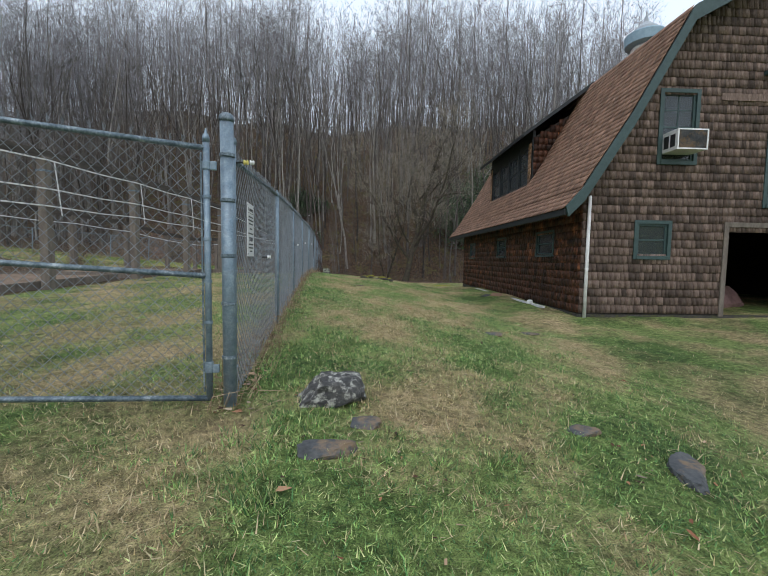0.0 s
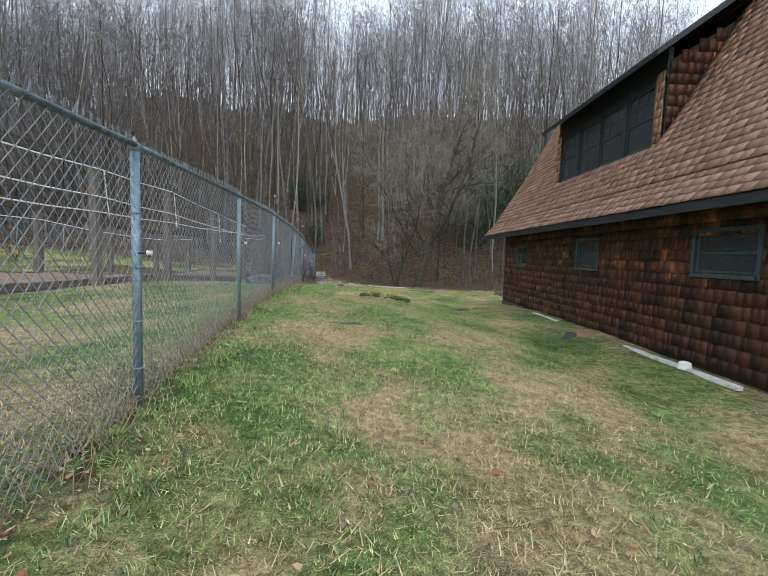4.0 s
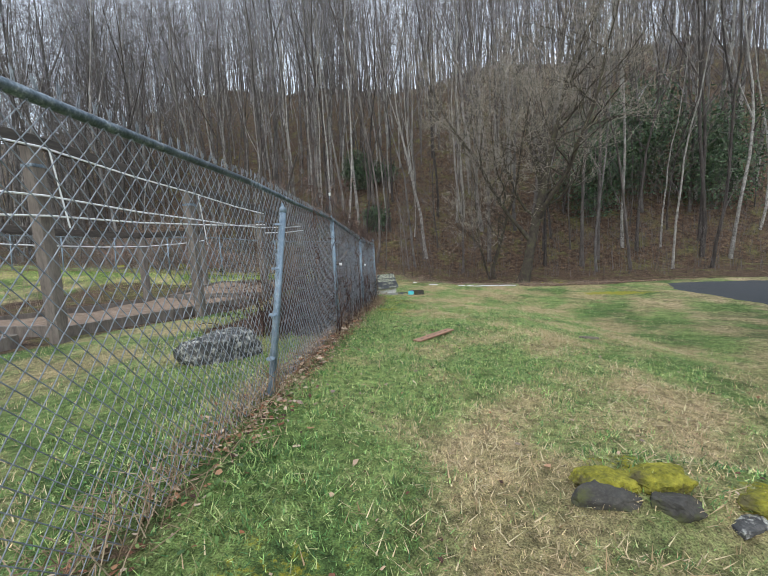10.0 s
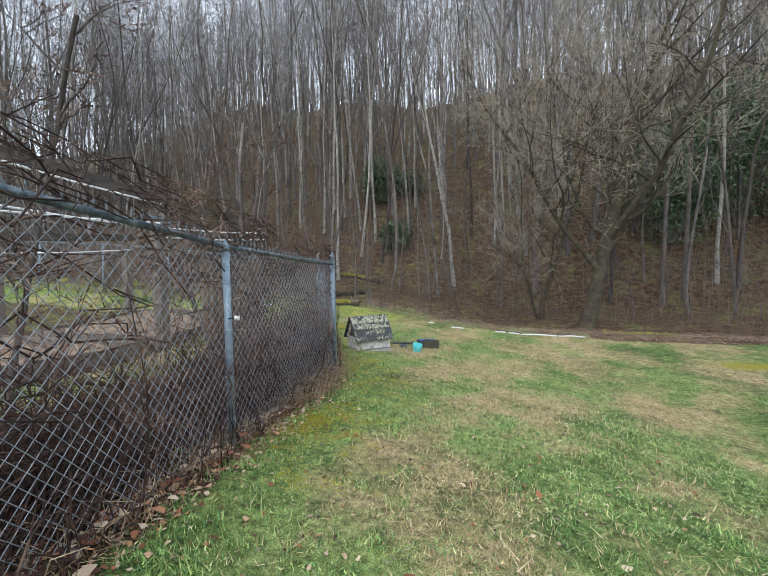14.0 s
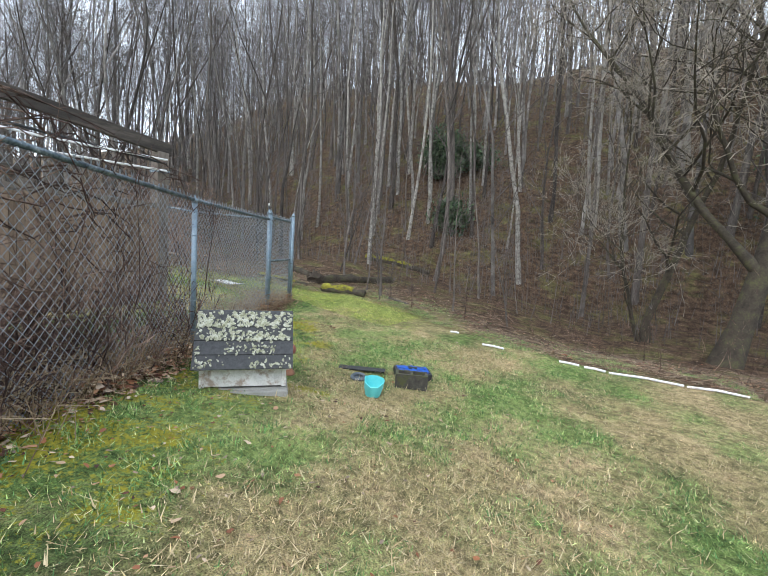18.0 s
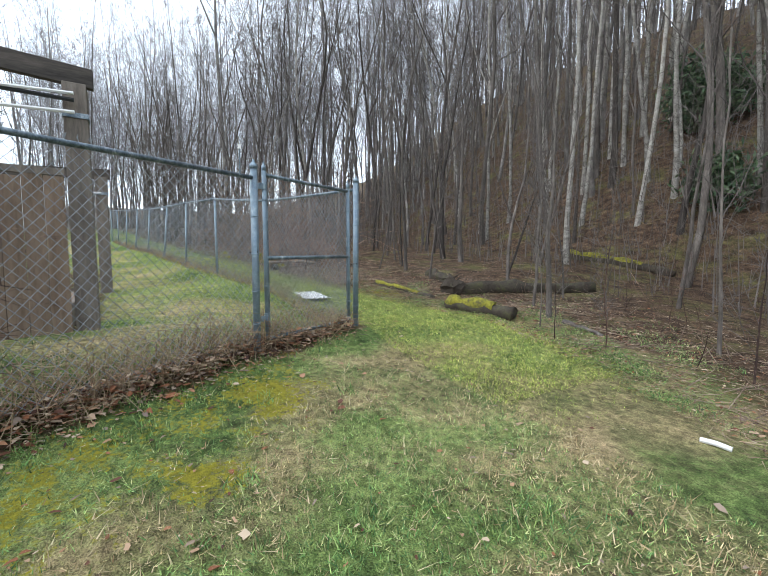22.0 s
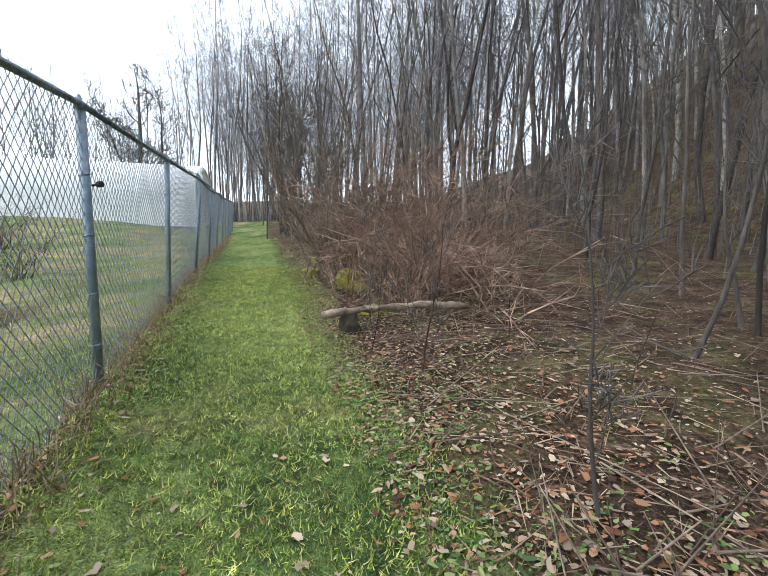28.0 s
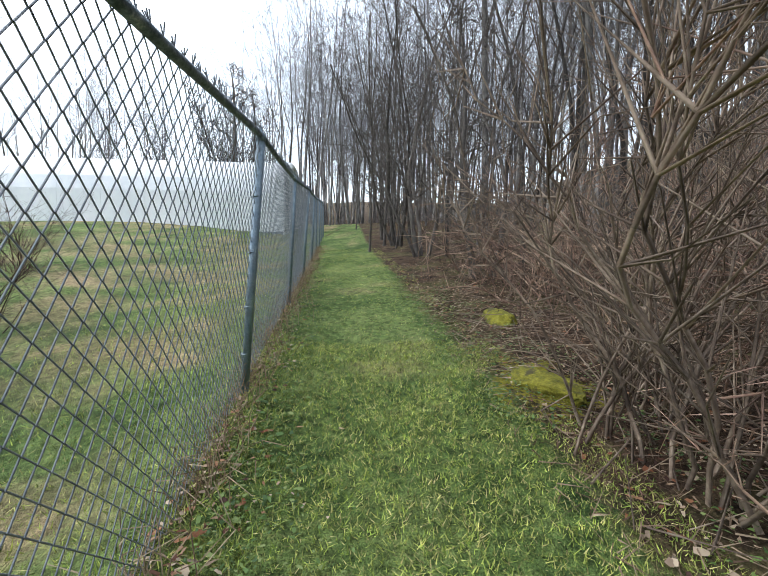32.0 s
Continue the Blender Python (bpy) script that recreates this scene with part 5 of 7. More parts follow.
part("latch", box(-0.06, 0.06, -0.02, 0.06, 0.11, 0.126, 0.004), MAT["black_rubber"], cs)
st = thing("rubber_mat", "strip of black rubber mat lying on the lawn", "mat", pose(-4.05, 30.62, gz(-4.05, 30.62) + 0.02, 3, 0, 18))
part("sheet", box(-0.32, 0.32, -0.07, 0.07, 0, 0.014, 0.003), MAT["black_rubber"], st)
ld = thing("plastic_ring", "broken grey plastic ring lying in the grass", "ring", pose(-3.93, 30.33, gz(-3.93, 30.33) + 0.01, 8, 5, 0))
part("ring", lathe([(0.06, 0), (0.1, 0), (0.105, 0.025), (0.08, 0.045), (0.055, 0.03), (0.06, 0.004)], 20), surf("grey_blue_plastic", [(0.05, 0.065, 0.08), (0.09, 0.11, 0.13)], 12, 0.5, 0.1), ld)

# ---------------------------------------------------------------- stones, boards and mats in the lawn
def rock(name, label, x, y, rx, ry, rz, mat, seed, sink=0.35, turn=0.0, cat="rock", flat=0.0, facets=True):
    rr = random.Random(seed)
    bm = bmesh.new()
    bmesh.ops.create_icosphere(bm, subdivisions=4, radius=1)
    o = Vector((rr.uniform(0, 9), rr.uniform(0, 9), rr.uniform(0, 9)))
    planes = [(Vector((rr.gauss(0, 1), rr.gauss(0, 1), rr.gauss(0.3, 0.8))).normalized(), rr.uniform(0.55, 0.85)) for _ in range(11 if facets else 0)]
    for v in bm.verts:
        for pn, ph in planes:
            v.co -= pn * max(v.co.dot(pn) - ph, 0)
        n = noise.fractal(v.co * 1.3 + o, 1.0, 2.0, 4) * (0.12 if facets else 0.26)
        v.co *= 1 + n + noise.fractal(v.co * 6 + o, 1.0, 2.0, 3) * (0.075 if facets else 0.05)
        if flat and v.co.z > flat:
            v.co.z = flat + (v.co.z - flat) * 0.2
    bm.transform(pose(0, 0, 0, 0, 0, turn) @ Matrix.Diagonal((rx, ry, rz, 1)))
    t = tagged(part(name, bm, MAT[mat], None), label, cat)
    t.location = (x, y, gz(x, y) + rz * (1 - 2 * sink) * 0.5)
    return t


rock("boulder", "dark rock crusted with white lichen in the grass", -0.4, 3.12, 0.36, 0.21, 0.2, "lichen_rock", 18, 0.36, 25, "rock", 0.0)
rock("flat_stone", "flat grey stone half sunk in the lawn", -0.33, 2.3, 0.22, 0.09, 0.1, "slate", 3, 0.42, 5, "stone", 0.4)
rock("flat_stone", "small flat grey stone beside the boulder", -0.12, 2.72, 0.13, 0.1, 0.07, "slate", 4, 0.42, 20, "stone", 0.4)
rock("flat_stone", "dark slate with two pale spots in the lawn", 2.0, 2.52, 0.13, 0.26, 0.1, "slate", 5, 0.4, -25, "stone", 0.4)
rock("flat_stone", "dark stone edge showing in the grass", 1.5, 2.95, 0.15, 0.09, 0.06, "slate", 6, 0.45, 10, "stone", 0.4)
rock("flat_stone", "flat stone flush with the grass", 2.62, 7.3, 0.24, 0.15, 0.05, "slate", 7, 0.4, 10, "stone", 0.3)
rock("flat_stone", "flat stone flush with the grass", 1.75, 6.4, 0.2, 0.18, 0.05, "slate", 8, 0.4, 0, "stone", 0.3)
rock("flat_stone", "dark broken slab sunk in the lawn", -0.93, 12.32, 0.24, 0.1, 0.06, "slate", 31, 0.4, 32, "stone", 0.3)
rock("flat_stone", "dark broken slab sunk in the lawn", -0.72, 12.42, 0.12, 0.08, 0.05, "slate", 33, 0.4, 10, "stone", 0.3)
for k, (x, y, a, b, c, tn) in enumerate(((-0.84, 16.5, 0.17, 0.13, 0.1, -8), (-0.55, 16.47, 0.14, 0.09, 0.07, 12), (-0.28, 16.42, 0.12, 0.07, 0.05, 40), (-0.02, 16.43, 0.2, 0.1, 0.07, -14), (0.25, 16.48, 0.15, 0.12, 0.08, 20))):
    rock("mossy_ledge", "dark rock ledge breaking out of the turf", x, y, a, b, c, "lichen_rock" if k == 2 else "block", 9 + k, 0.62, tn, "rock", 0.0)
for k, (x, y, a, b, c) in enumerate(((-0.82, 16.6, 0.16, 0.1, 0.06), (-0.56, 16.6, 0.15, 0.1, 0.06), (-0.12, 16.54, 0.17, 0.08, 0.05), (0.14, 16.58, 0.16, 0.09, 0.05), (0.3, 16.6, 0.1, 0.07, 0.05))):
    rock("moss_cushion", "yellow moss cushion on the rock ledge", x, y, a, b, c, "moss", 50 + k, 0.45, -10 + 15 * k, "moss", 0.0, False)
rock("boulder", "lichen-topped boulder on the grass inside the fence", -4.42, 18.7, 0.52, 0.38, 0.4, "lichen_rock", 25, 0.3, 30, "rock", 0.6)
rock("mossy_stone", "round stone covered in yellow moss beside the path", -17.02, 34.68, 0.24, 0.18, 0.27, "moss", 13, 0.3, 30, "stone", 0.0, False)
rock("mossy_stone", "low mossy stone beside the path", -16.72, 34.86, 0.34, 0.19, 0.15, "moss", 14, 0.38, 30, "stone", 0.6)
rock("mossy_stone", "mossy stone among brush stems", -15.151, 34.828, 0.2, 0.2, 0.16, "moss", 15, 0.4, 0, "stone", 0.6)
rock("mossy_stone", "low mossy stone under the brush", -18.8, 34.094, 0.35, 0.2, 0.14, "moss", 16, 0.4, 20, "stone", 0.6)
rock("mossy_stone", "low mossy stone under the brush", -20.7, 34.25, 0.4, 0.24, 0.16, "moss", 17, 0.4, 0, "stone", 0.6)
for k, (x, y) in enumerate(((-4.28, 25.25), (-4.33, 25.36), (-4.25, 25.5), (-4.3, 25.62), (-4.2, 25.1))):
    rock("white_stone", "small whitish stone at the foot of the fence", x + 0.12, y, 0.05, 0.07, 0.05, "white_paint", 70 + k, 0.3, 40 * k, "stone", 0.0)
for k, (x, y, a, b, tn) in enumerate(((2.0, 18.0, 0.19, 0.11, 70), (1.8, 17.3, 0.22, 0.16, 80), (2.15, 18.5, 0.13, 0.08, 40))):
    t = thing("roofing_scrap", "black scrap of roofing felt on the grass", "scrap", pose(x, y, gz(x, y) + 0.02, 2, 3, tn))
    part("sheet", box(-a, a, -b, b, 0, 0.012, 0.003), MAT["black_rubber"], t)
t = thing("wet_board", "wet reddish board lying by the barn wall", "board", pose(4.02, 14.4, gz(4.0, 14.4) + 0.015, 2, -3, 70))
part("sheet", box(-0.4, 0.4, -0.18, 0.18, 0, 0.018, 0.003), MAT["cedar"], t)
t = thing("felt_scrap", "black felt scrap beside the barn wall", "scrap", pose(3.6, 14.2, gz(3.6, 14.2) + 0.015, 2, -3, 60))
part("sheet", box(-0.3, 0.3, -0.1, 0.1, 0, 0.015, 0.003), MAT["tar_paper"], t)
t = thing("splash_block", "small white plastic cap on the grass by the barn", "cap", pose(4.3, 11.85, gz(4.3, 11.85)))
part("shell", lathe([(0.09, 0), (0.1, 0.01), (0.08, 0.1), (0.04, 0.12)], 10), MAT["white_plastic"], t)
t = thing("fallen_plank", "thin split reddish plank lying in the grass", "plank", pose(-1.93, 20.22, gz(-1.93, 20.22) + 0.03, 2, 2, 62))
part("plank", join(box(-0.46, 0.46, -0.06, 0.06, 0, 0.02, 0.004)), MAT["cedar"], t)
for i in range(5):
    part("slot", box(-0.35 + i * 0.16, -0.29 + i * 0.16, -0.008, 0.008, 0.0195, 0.0215), MAT["soil"], t)
t = thing("short_board", "short grey board lying in the lawn", "board", pose(0.42, 21.2, gz(0.42, 21.2) + 0.01, 0, 2, -8))
part("board", box(-0.14, 0.14, -0.03, 0.03, 0, 0.03, 0.004), MAT["old_wood"], t)

# broken white pipe along the edge of the woods
for (xa, ya), (xb, yb) in (((0.83, 33.37), (0.1, 33.42)), ((0.06, 33.43), (-0.95, 33.47)), ((-1.0, 33.49), (-1.32, 33.5)), ((-1.4, 33.5), (-1.72, 33.53)), ((-2.69, 33.64), (-3.1, 33.68)), ((-3.75, 34.28), (-3.93, 34.26))):
    t = thing("white_pipe", "length of white plastic pipe lying on dead leaves", "pipe", group="white pipes by the woods")
    part("length", tube([(xa, ya, gz(xa, ya) + 0.02), ((xa + xb) / 2, (ya + yb) / 2, gz((xa + xb) / 2, (ya + yb) / 2) + 0.025), (xb, yb, gz(xb, yb) + 0.015)], 0.02, 8), MAT["white_plastic"], t)

# white corrugated sheet on the path
sh = thing("corrugated_sheet", "torn white corrugated sheet lying on the path", "sheet", pose(-10.291, 33.834, gz(-10.291, 33.834) + 0.02, 0, 0, 175))
nu, nv = 60, 18
U, V = np.meshgrid(np.linspace(-0.25, 0.25, nu), np.linspace(-0.55, 0.55, nv))
rs = np.random.RandomState(3)
V2 = V + np.where(np.abs(V) > 0.5, np.interp(np.arange(nu), np.arange(0, nu, 6), rs.uniform(-0.025, 0.025, 10))[None, :] * np.sign(V), 0)
Z = 0.016 * smooth(0.45, 0.8, np.abs(((U * 11) % 1) * 2 - 1)) + 0.02 * np.sin(V * 4) + 0.012
top = np.stack([V2, U, Z], -1).reshape(-1, 3)
ii = (np.arange(nv - 1)[:, None] * nu + np.arange(nu - 1)[None]).ravel()
q = np.stack([ii, ii + 1, ii + nu + 1, ii + nu], 1)
obj_np("sheet", np.concatenate([top, top - (0, 0, 0.003)]), np.concatenate([q, q[:, ::-1] + nu * nv]), MAT["metal_white"], sh)

# ---------------------------------------------------------------- logs
def log(label, a, b, r0, r1, mat, seed, moss=True, lift=0.3):
    rr = random.Random(seed)
    t = thing("log", label, "log")
    pts, rad = [], []
    for i in range(13):
        k = i / 12
        x, y = a[0] + (b[0] - a[0]) * k, a[1] + (b[1] - a[1]) * k
        zz = gz(x, y) if len(a) == 2 else a[2] + (b[2] - a[2]) * k
        r = (r0 + (r1 - r0) * k) * rr.uniform(0.9, 1.1)
        pts.append((x + rr.uniform(-0.02, 0.02), y + rr.uniform(-0.02, 0.02), zz + (r * (1 - lift) if len(a) == 2 else 0)))
        rad.append(r)
    part("trunk", rough(tube(pts, rad, 14), r0 * 0.35), MAT[mat], t, smooth=True)
    if moss:
        up = [(x, y, z + r * 0.42) for (x, y, z), r in zip(pts, rad)]
        part("moss_coat", rough(tube(up[:10], [r * rr.uniform(0.82, 1.02) for r in rad[:10]], 12), r0 * 0.4), MAT["moss"], t, "yellow moss", smooth=True)
    return t


log("fallen log coated in yellow moss", (-8.4, 35.75), (-7.05, 35.95), 0.13, 0.11, "mossbark", 1)
log("long rotten grey log among leaves", (-9.4, 36.8), (-8.4, 40.4), 0.17, 0.14, "mossbark", 2, False, 0.5)
log("mossy log half buried in leaves", (-10.82, 35.71), (-9.1, 36.02), 0.065, 0.05, "mossbark", 3, True, 0.6)
log("dark rotten log sunk in leaves at the wood edge", (-11.2, 37.6), (-10.0, 37.3), 0.15, 0.12, "mossbark", 4, False, 0.7)
log("mossy fallen trunk on the woodland floor", (-11.9, 44.6), (-8.4, 44.8), 0.18, 0.13, "mossbark", 5)
log("fallen branch under the spreading tree", (1.9, 36.1), (4.6, 36.9), 0.07, 0.04, "moss", 6, False)
log("dead limb on the leaves", (-6.6, 36.6), (-5.9, 36.5), 0.05, 0.03, "bark", 8, False)
bd = thing("rotten_limb", "dark rotten limb resting across a stump", "branch")
rr = random.Random(44)
way = [(-14.336 - 0.458 * k / 16, 34.149 + 1.715 * k / 16, gz(-14.336 - 0.458 * k / 16, 34.149 + 1.715 * k / 16) + float(np.interp(k, (0, 6, 16), (0.25, 0.24, 0.12))) + rr.uniform(-0.012, 0.012)) for k in range(17)]
part("wood", rough(tube(way, [rr.uniform(0.032, 0.05) * (0.6 if k == 0 else 1) for k in range(17)], 12), 0.022, 16), MAT["stem"], bd, smooth=True)
stp = thing("stump", "broken mossy tree stump", "stump", pose(-14.463, 34.438, gz(-14.463, 34.438)))
part("wood", rough(lathe([(0.15, -0.05), (0.12, 0.03), (0.1, 0.1), (0.1, 0.17), (0.085, 0.2), (0.05, 0.15), (0.02, 0.16)], 18), 0.05, 12), MAT["mossbark"], stp)
rp = thing("root_plate", "upturned root plate of a fallen tree", "root plate", pose(-9.4, 36.75, gz(-9.4, 36.75)))
rr = random.Random(8)
part("earth", rough(lathe([(0.2, 0), (0.23, 0.08), (0.23, 0.15), (0.2, 0.21), (0.17, 0.27), (0.12, 0.32), (0.07, 0.35), (0.02, 0.37)], 18), 0.13, 6), MAT["soil"], rp)
for i in range(11):
    a, e = rr.uniform(0, 6.28), rr.uniform(0.1, 1.2)
    d = Vector((math.cos(a) * math.cos(e), math.sin(a) * math.cos(e), math.sin(e)))
    part("root", tube([d * 0.14 + Vector((0, 0, 0.12)), d * 0.27 + Vector((rr.uniform(-0.04, 0.04), rr.uniform(-0.04, 0.04), 0.12)), d * rr.uniform(0.3, 0.42) + Vector((rr.uniform(-0.1, 0.1), rr.uniform(-0.1, 0.1), 0.06))], [0.025, 0.015, 0.005], 5), MAT["mossbark"], rp)

# ---------------------------------------------------------------- greenhouse far down the path
gh = thing("greenhouse", "long white film-covered hoop greenhouse", "greenhouse", pose(-40.3, 26.5, 2.55, 0, 0, 5.2) @ Matrix.Diagonal((1.27, 1.27, 1.24, 1)))
hoop = [(7.0 * (1 - math.cos(a)) / 2, 3.95 * math.sin(a) ** 0.4) for a in np.linspace(0, math.pi, 17)]
sec = [(-x, z) for x, z in hoop]
part("film", prism(sec, -26, 0), MAT["film"], gh, "translucent white film")
part("end_frame", join(*[tube([(-x0, 0.03, z0), (-x1, 0.03, z1)], 0.05, 6) for (x0, z0), (x1, z1) in zip(hoop, hoop[1:])]), MAT["film"], gh)
part("base_board", box(0.0, 0.06, -26, 0, -0.3, 0.16), MAT["rail"], gh)
for i in range(14):
    part("hoop_rib", join(*[tube([(-x0 + 0.005, -1.9 * i - 0.6, z0 + 0.005), (-x1 + 0.005, -1.9 * i - 0.6, z1 + 0.005)], 0.012, 5) for (x0, z0), (x1, z1) in zip(hoop[:9], hoop[1:10])]), MAT["film"], gh)
vp = thing("vent_pipe", "pale metal flue with a cowl beside the greenhouse", "flue", pose(-40.932, 26.828, gz(-40.932, 26.828)) @ Matrix.Diagonal((1.2, 1.2, 1.35, 1)))
part("pipe", lathe([(0.1, -0.2), (0.1, 2.9)], 10), MAT["film"], vp)
part("cowl", lathe([(0.16, 2.85), (0.2, 2.95), (0.18, 3.1), (0.02, 3.2)], 10), MAT["film"], vp)

# ---------------------------------------------------------------- trees
class Sticks:
    def __init__(self):
        self.p0, self.p1, self.r0, self.r1 = [], [], [], []

    def add(self, a, b, ra, rb):
        self.p0.append(a), self.p1.append(b), self.r0.append(ra), self.r1.append(rb)

    def split(self, limit, n=3, tips=False):
        """Round sticks over the limit, flat slivers under it, as one set of quads."""
        r = np.array(self.r0)
        big = r >= limit
        p0, p1, r1 = np.array(self.p0), np.array(self.p1), np.array(self.r1)
        v, f = cones(p0[big], p1[big], r[big], r1[big], n)
        a, b, ra, rb = p0[~big], p1[~big], r[~big, None], r1[~big, None]
        rs = np.random.RandomState(len(r))
        w = np.cross(b - a, rs.normal(0, 1, a.shape))
        w /= np.linalg.norm(w, axis=1, keepdims=True) + 1e-9
        if tips:
            f = np.concatenate([f[:, (0, 1, 2)], f[:, (0, 2, 3)]])
            q = np.stack([a - w * ra, a + w * ra, b], 1).reshape(-1, 3)
            return np.concatenate([v, q]), np.concatenate([f, np.arange(len(q)).reshape(-1, 3) + len(v)])
        q = np.stack([a - w * ra, a + w * ra, b + w * rb, b - w * rb], 1).reshape(-1, 3)
        return np.concatenate([v, q]), np.concatenate([f, np.arange(len(q)).reshape(-1, 4) + len(v)])

    def arrays(self, n=3):
        return cones(np.array(self.p0), np.array(self.p1), np.array(self.r0), np.array(self.r1), n)


def unit(v):
    return v / (np.linalg.norm(v) + 1e-9)


def limb(out, rr, start, way, length, r, levels, kids, rise, bend=0.25, segs=3, spread=0.8, thin=0.0035, taper=0.8, stout=None):
    """One limb with its own side limbs; stout: where limbs over the last two levels go."""
    p, d, seg = np.array(start, float), unit(np.array(way, float)), length / segs
    pts = [(p, r)]
    for i in range(segs):
        d = unit(d + np.array([rr.gauss(0, bend), rr.gauss(0, bend), rr.gauss(rise, bend * 0.6)]) * 0.6)
        q = p + d * seg
        rq = max(r * (1 - taper * (i + 1) / segs), thin)
        (stout if stout is not None and levels > 1 else out).add(p, q, pts[-1][1], rq)
        p = q
        pts.append((p, rq))
    if levels > 0:
        for k in range(kids[0]):
            t = rr.uniform(0.25, 1.0) * segs
            i = min(int(t), segs - 1)
            a, b = pts[i][0], pts[i + 1][0]
            s = a + (b - a) * (t - i)
            axis_d = unit(b - a)
            side = unit(np.array([rr.gauss(0, 1), rr.gauss(0, 1), rr.gauss(0.2, 0.8)]))
            w = unit(axis_d * (1 - spread * 0.55) + side * spread)
            limb(out, rr, s, w, length * rr.uniform(0.38, 0.6), max(pts[i][1] * 0.55, thin), levels - 1, kids[1:], rise, bend, max(1, segs - 1), spread, thin, taper, stout)


def spine(pts, n=6):
    """One unbroken trunk through (point, radius) pairs."""
    ang = np.arange(n) * 2 * np.pi / n
    ring = np.stack([np.cos(ang), np.sin(ang), 0 * ang], -1)
    v = np.concatenate([p + ring * r for p, r in pts])
    k = np.arange(n)
    q = np.stack([k, (k + 1) % n, (k + 1) % n + n, k + n], 1)
    return v, (np.arange(len(pts) - 1)[:, None, None] * n + q[None]).reshape(-1, 4)


def heap(sets):
    V, F, n = [], [], 0
    for v, f in sets:
        V.append(v), F.append(f + n)
        n += len(v)
    return np.concatenate(V), np.concatenate(F)


def forest_tree(seed, high, r0, low=0.4, n1=12, kids=(4, 3), reach=0.2, thin=0.012, rise=(0.8, 2.2), wander=0.07, fork=0.0):
    """Trunk and crown of a tall bare wood tree; fork: how far up a second leader parts from the trunk."""
    rr = random.Random(seed)
    cr = Sticks()
    p = np.array([0, 0, -0.4])
    d = np.array([rr.gauss(0, 0.05), rr.gauss(0, 0.05), 1.0])
    pts = [(p, r0 * 1.3)]
    n = 10
    for i in range(n):
        d = unit(d + np.array([rr.gauss(0, wander), rr.gauss(0, wander), 0.12]))
        q = p + d * (high / n)
        r = max(r0 * (1 - 0.9 * (i + 1) / n), min(0.015, r0 * 0.4))
        p = q
        pts.append((p, r))
    stems = [pts]
    if fork:
        k = int(fork * n)
        p, r = pts[k]
        a = rr.uniform(0, 6.283)
        d = unit(np.array([0.45 * math.cos(a), 0.45 * math.sin(a), 1.0]))
        second = [(p, r * 0.8)]
        for i in range(n - k):
            d = unit(d + np.array([rr.gauss(0, wander), rr.gauss(0, wander), 0.1]))
            p = p + d * (high / n) * 0.92
            second.append((p, max(r * 0.75 * (1 - 0.9 * (i + 1) / (n - k)), 0.015)))
        stems.append(second)
    for pts in stems:
        n = len(pts) - 1
        lo = low if pts is stems[0] else 0.15
        for k in range(n1):
            f = lo + (1 - lo) * (k + rr.uniform(0, 1)) / n1
            t = min(f, 0.985) * n
            i = int(t)
            s = pts[i][0] + (pts[i + 1][0] - pts[i][0]) * (t - i)
            a = rr.uniform(0, 6.283)
            limb(cr, rr, s, (math.cos(a), math.sin(a), rr.uniform(*rise)), high * reach * rr.uniform(0.55, 1.25) * (1.25 - 0.7 * f), max(pts[i][1] * 0.42, thin), len(kids), kids, 0.25, 0.24, 3, 0.7, thin)
    return heap([spine(q) for q in stems]), cr


def tree_thing(name, label, x, y, trunk, crown, m_trunk, m_crown, size=1.0, turn=0.0, category="tree", group=""):
    t = thing(name, label, category, pose(x, y, gz(x, y), 0, 0, turn) @ Matrix.Diagonal((size, size, size, 1)), group)
    for nm, me, mt in (("trunk", trunk, m_trunk), ("crown", crown, m_crown)):
        ob = new(nm, me)
        ob.parent = t
        ob.material_slots[0].link = "OBJECT"
        ob.material_slots[0].material = MAT[mt]
    return t


PROTO = []
for s in range(8):
    tr, cr = forest_tree(40 + s, (17, 20, 22, 15, 20, 18, 23, 19)[s], (0.075, 0.1, 0.13, 0.055, 0.115, 0.085, 0.15, 0.095)[s], (0.18, 0.3, 0.34, 0.12, 0.25, 0.2, 0.36, 0.16)[s], 15, (5, 4), 0.21, 0.008, (0.4, 1.7), 0.085, (0, 0.45, 0, 0.3, 0.55, 0, 0.5, 0)[s])
    PROTO.append((*tr, *cr.split(0.02, 3, True)))
FAR = []
for s in range(7):
    tr, cr = forest_tree(80 + s, (25, 27, 23, 28, 26, 22, 24)[s], (0.11, 0.14, 0.1, 0.16, 0.12, 0.09, 0.13)[s], (0.22, 0.3, 0.18, 0.34, 0.25, 0.18, 0.28)[s], 14, (5, 3), 0.2, 0.016, (0.5, 2.0), 0.05, (0, 0.5, 0, 0.55, 0, 0.35, 0.45)[s])
    FAR.append((*tr, *cr.split(0.035, 3, True)))
PROTO_MESH = []
for tv, tf, cv, cf in PROTO:
    a, b = mesh_np("trunk", tv, tf, True), mesh_np("crown", cv, cf)
    a.materials.append(MAT["bark"]), b.materials.append(MAT["twig"])
    PROTO_MESH.append((a, b))

rr = random.Random(77)
spots = []


def free(x, y, gap):
    if any((x - a) ** 2 + (y - b) ** 2 < gap * gap for a, b in spots):
        return False
    spots.append((x, y))
    return True


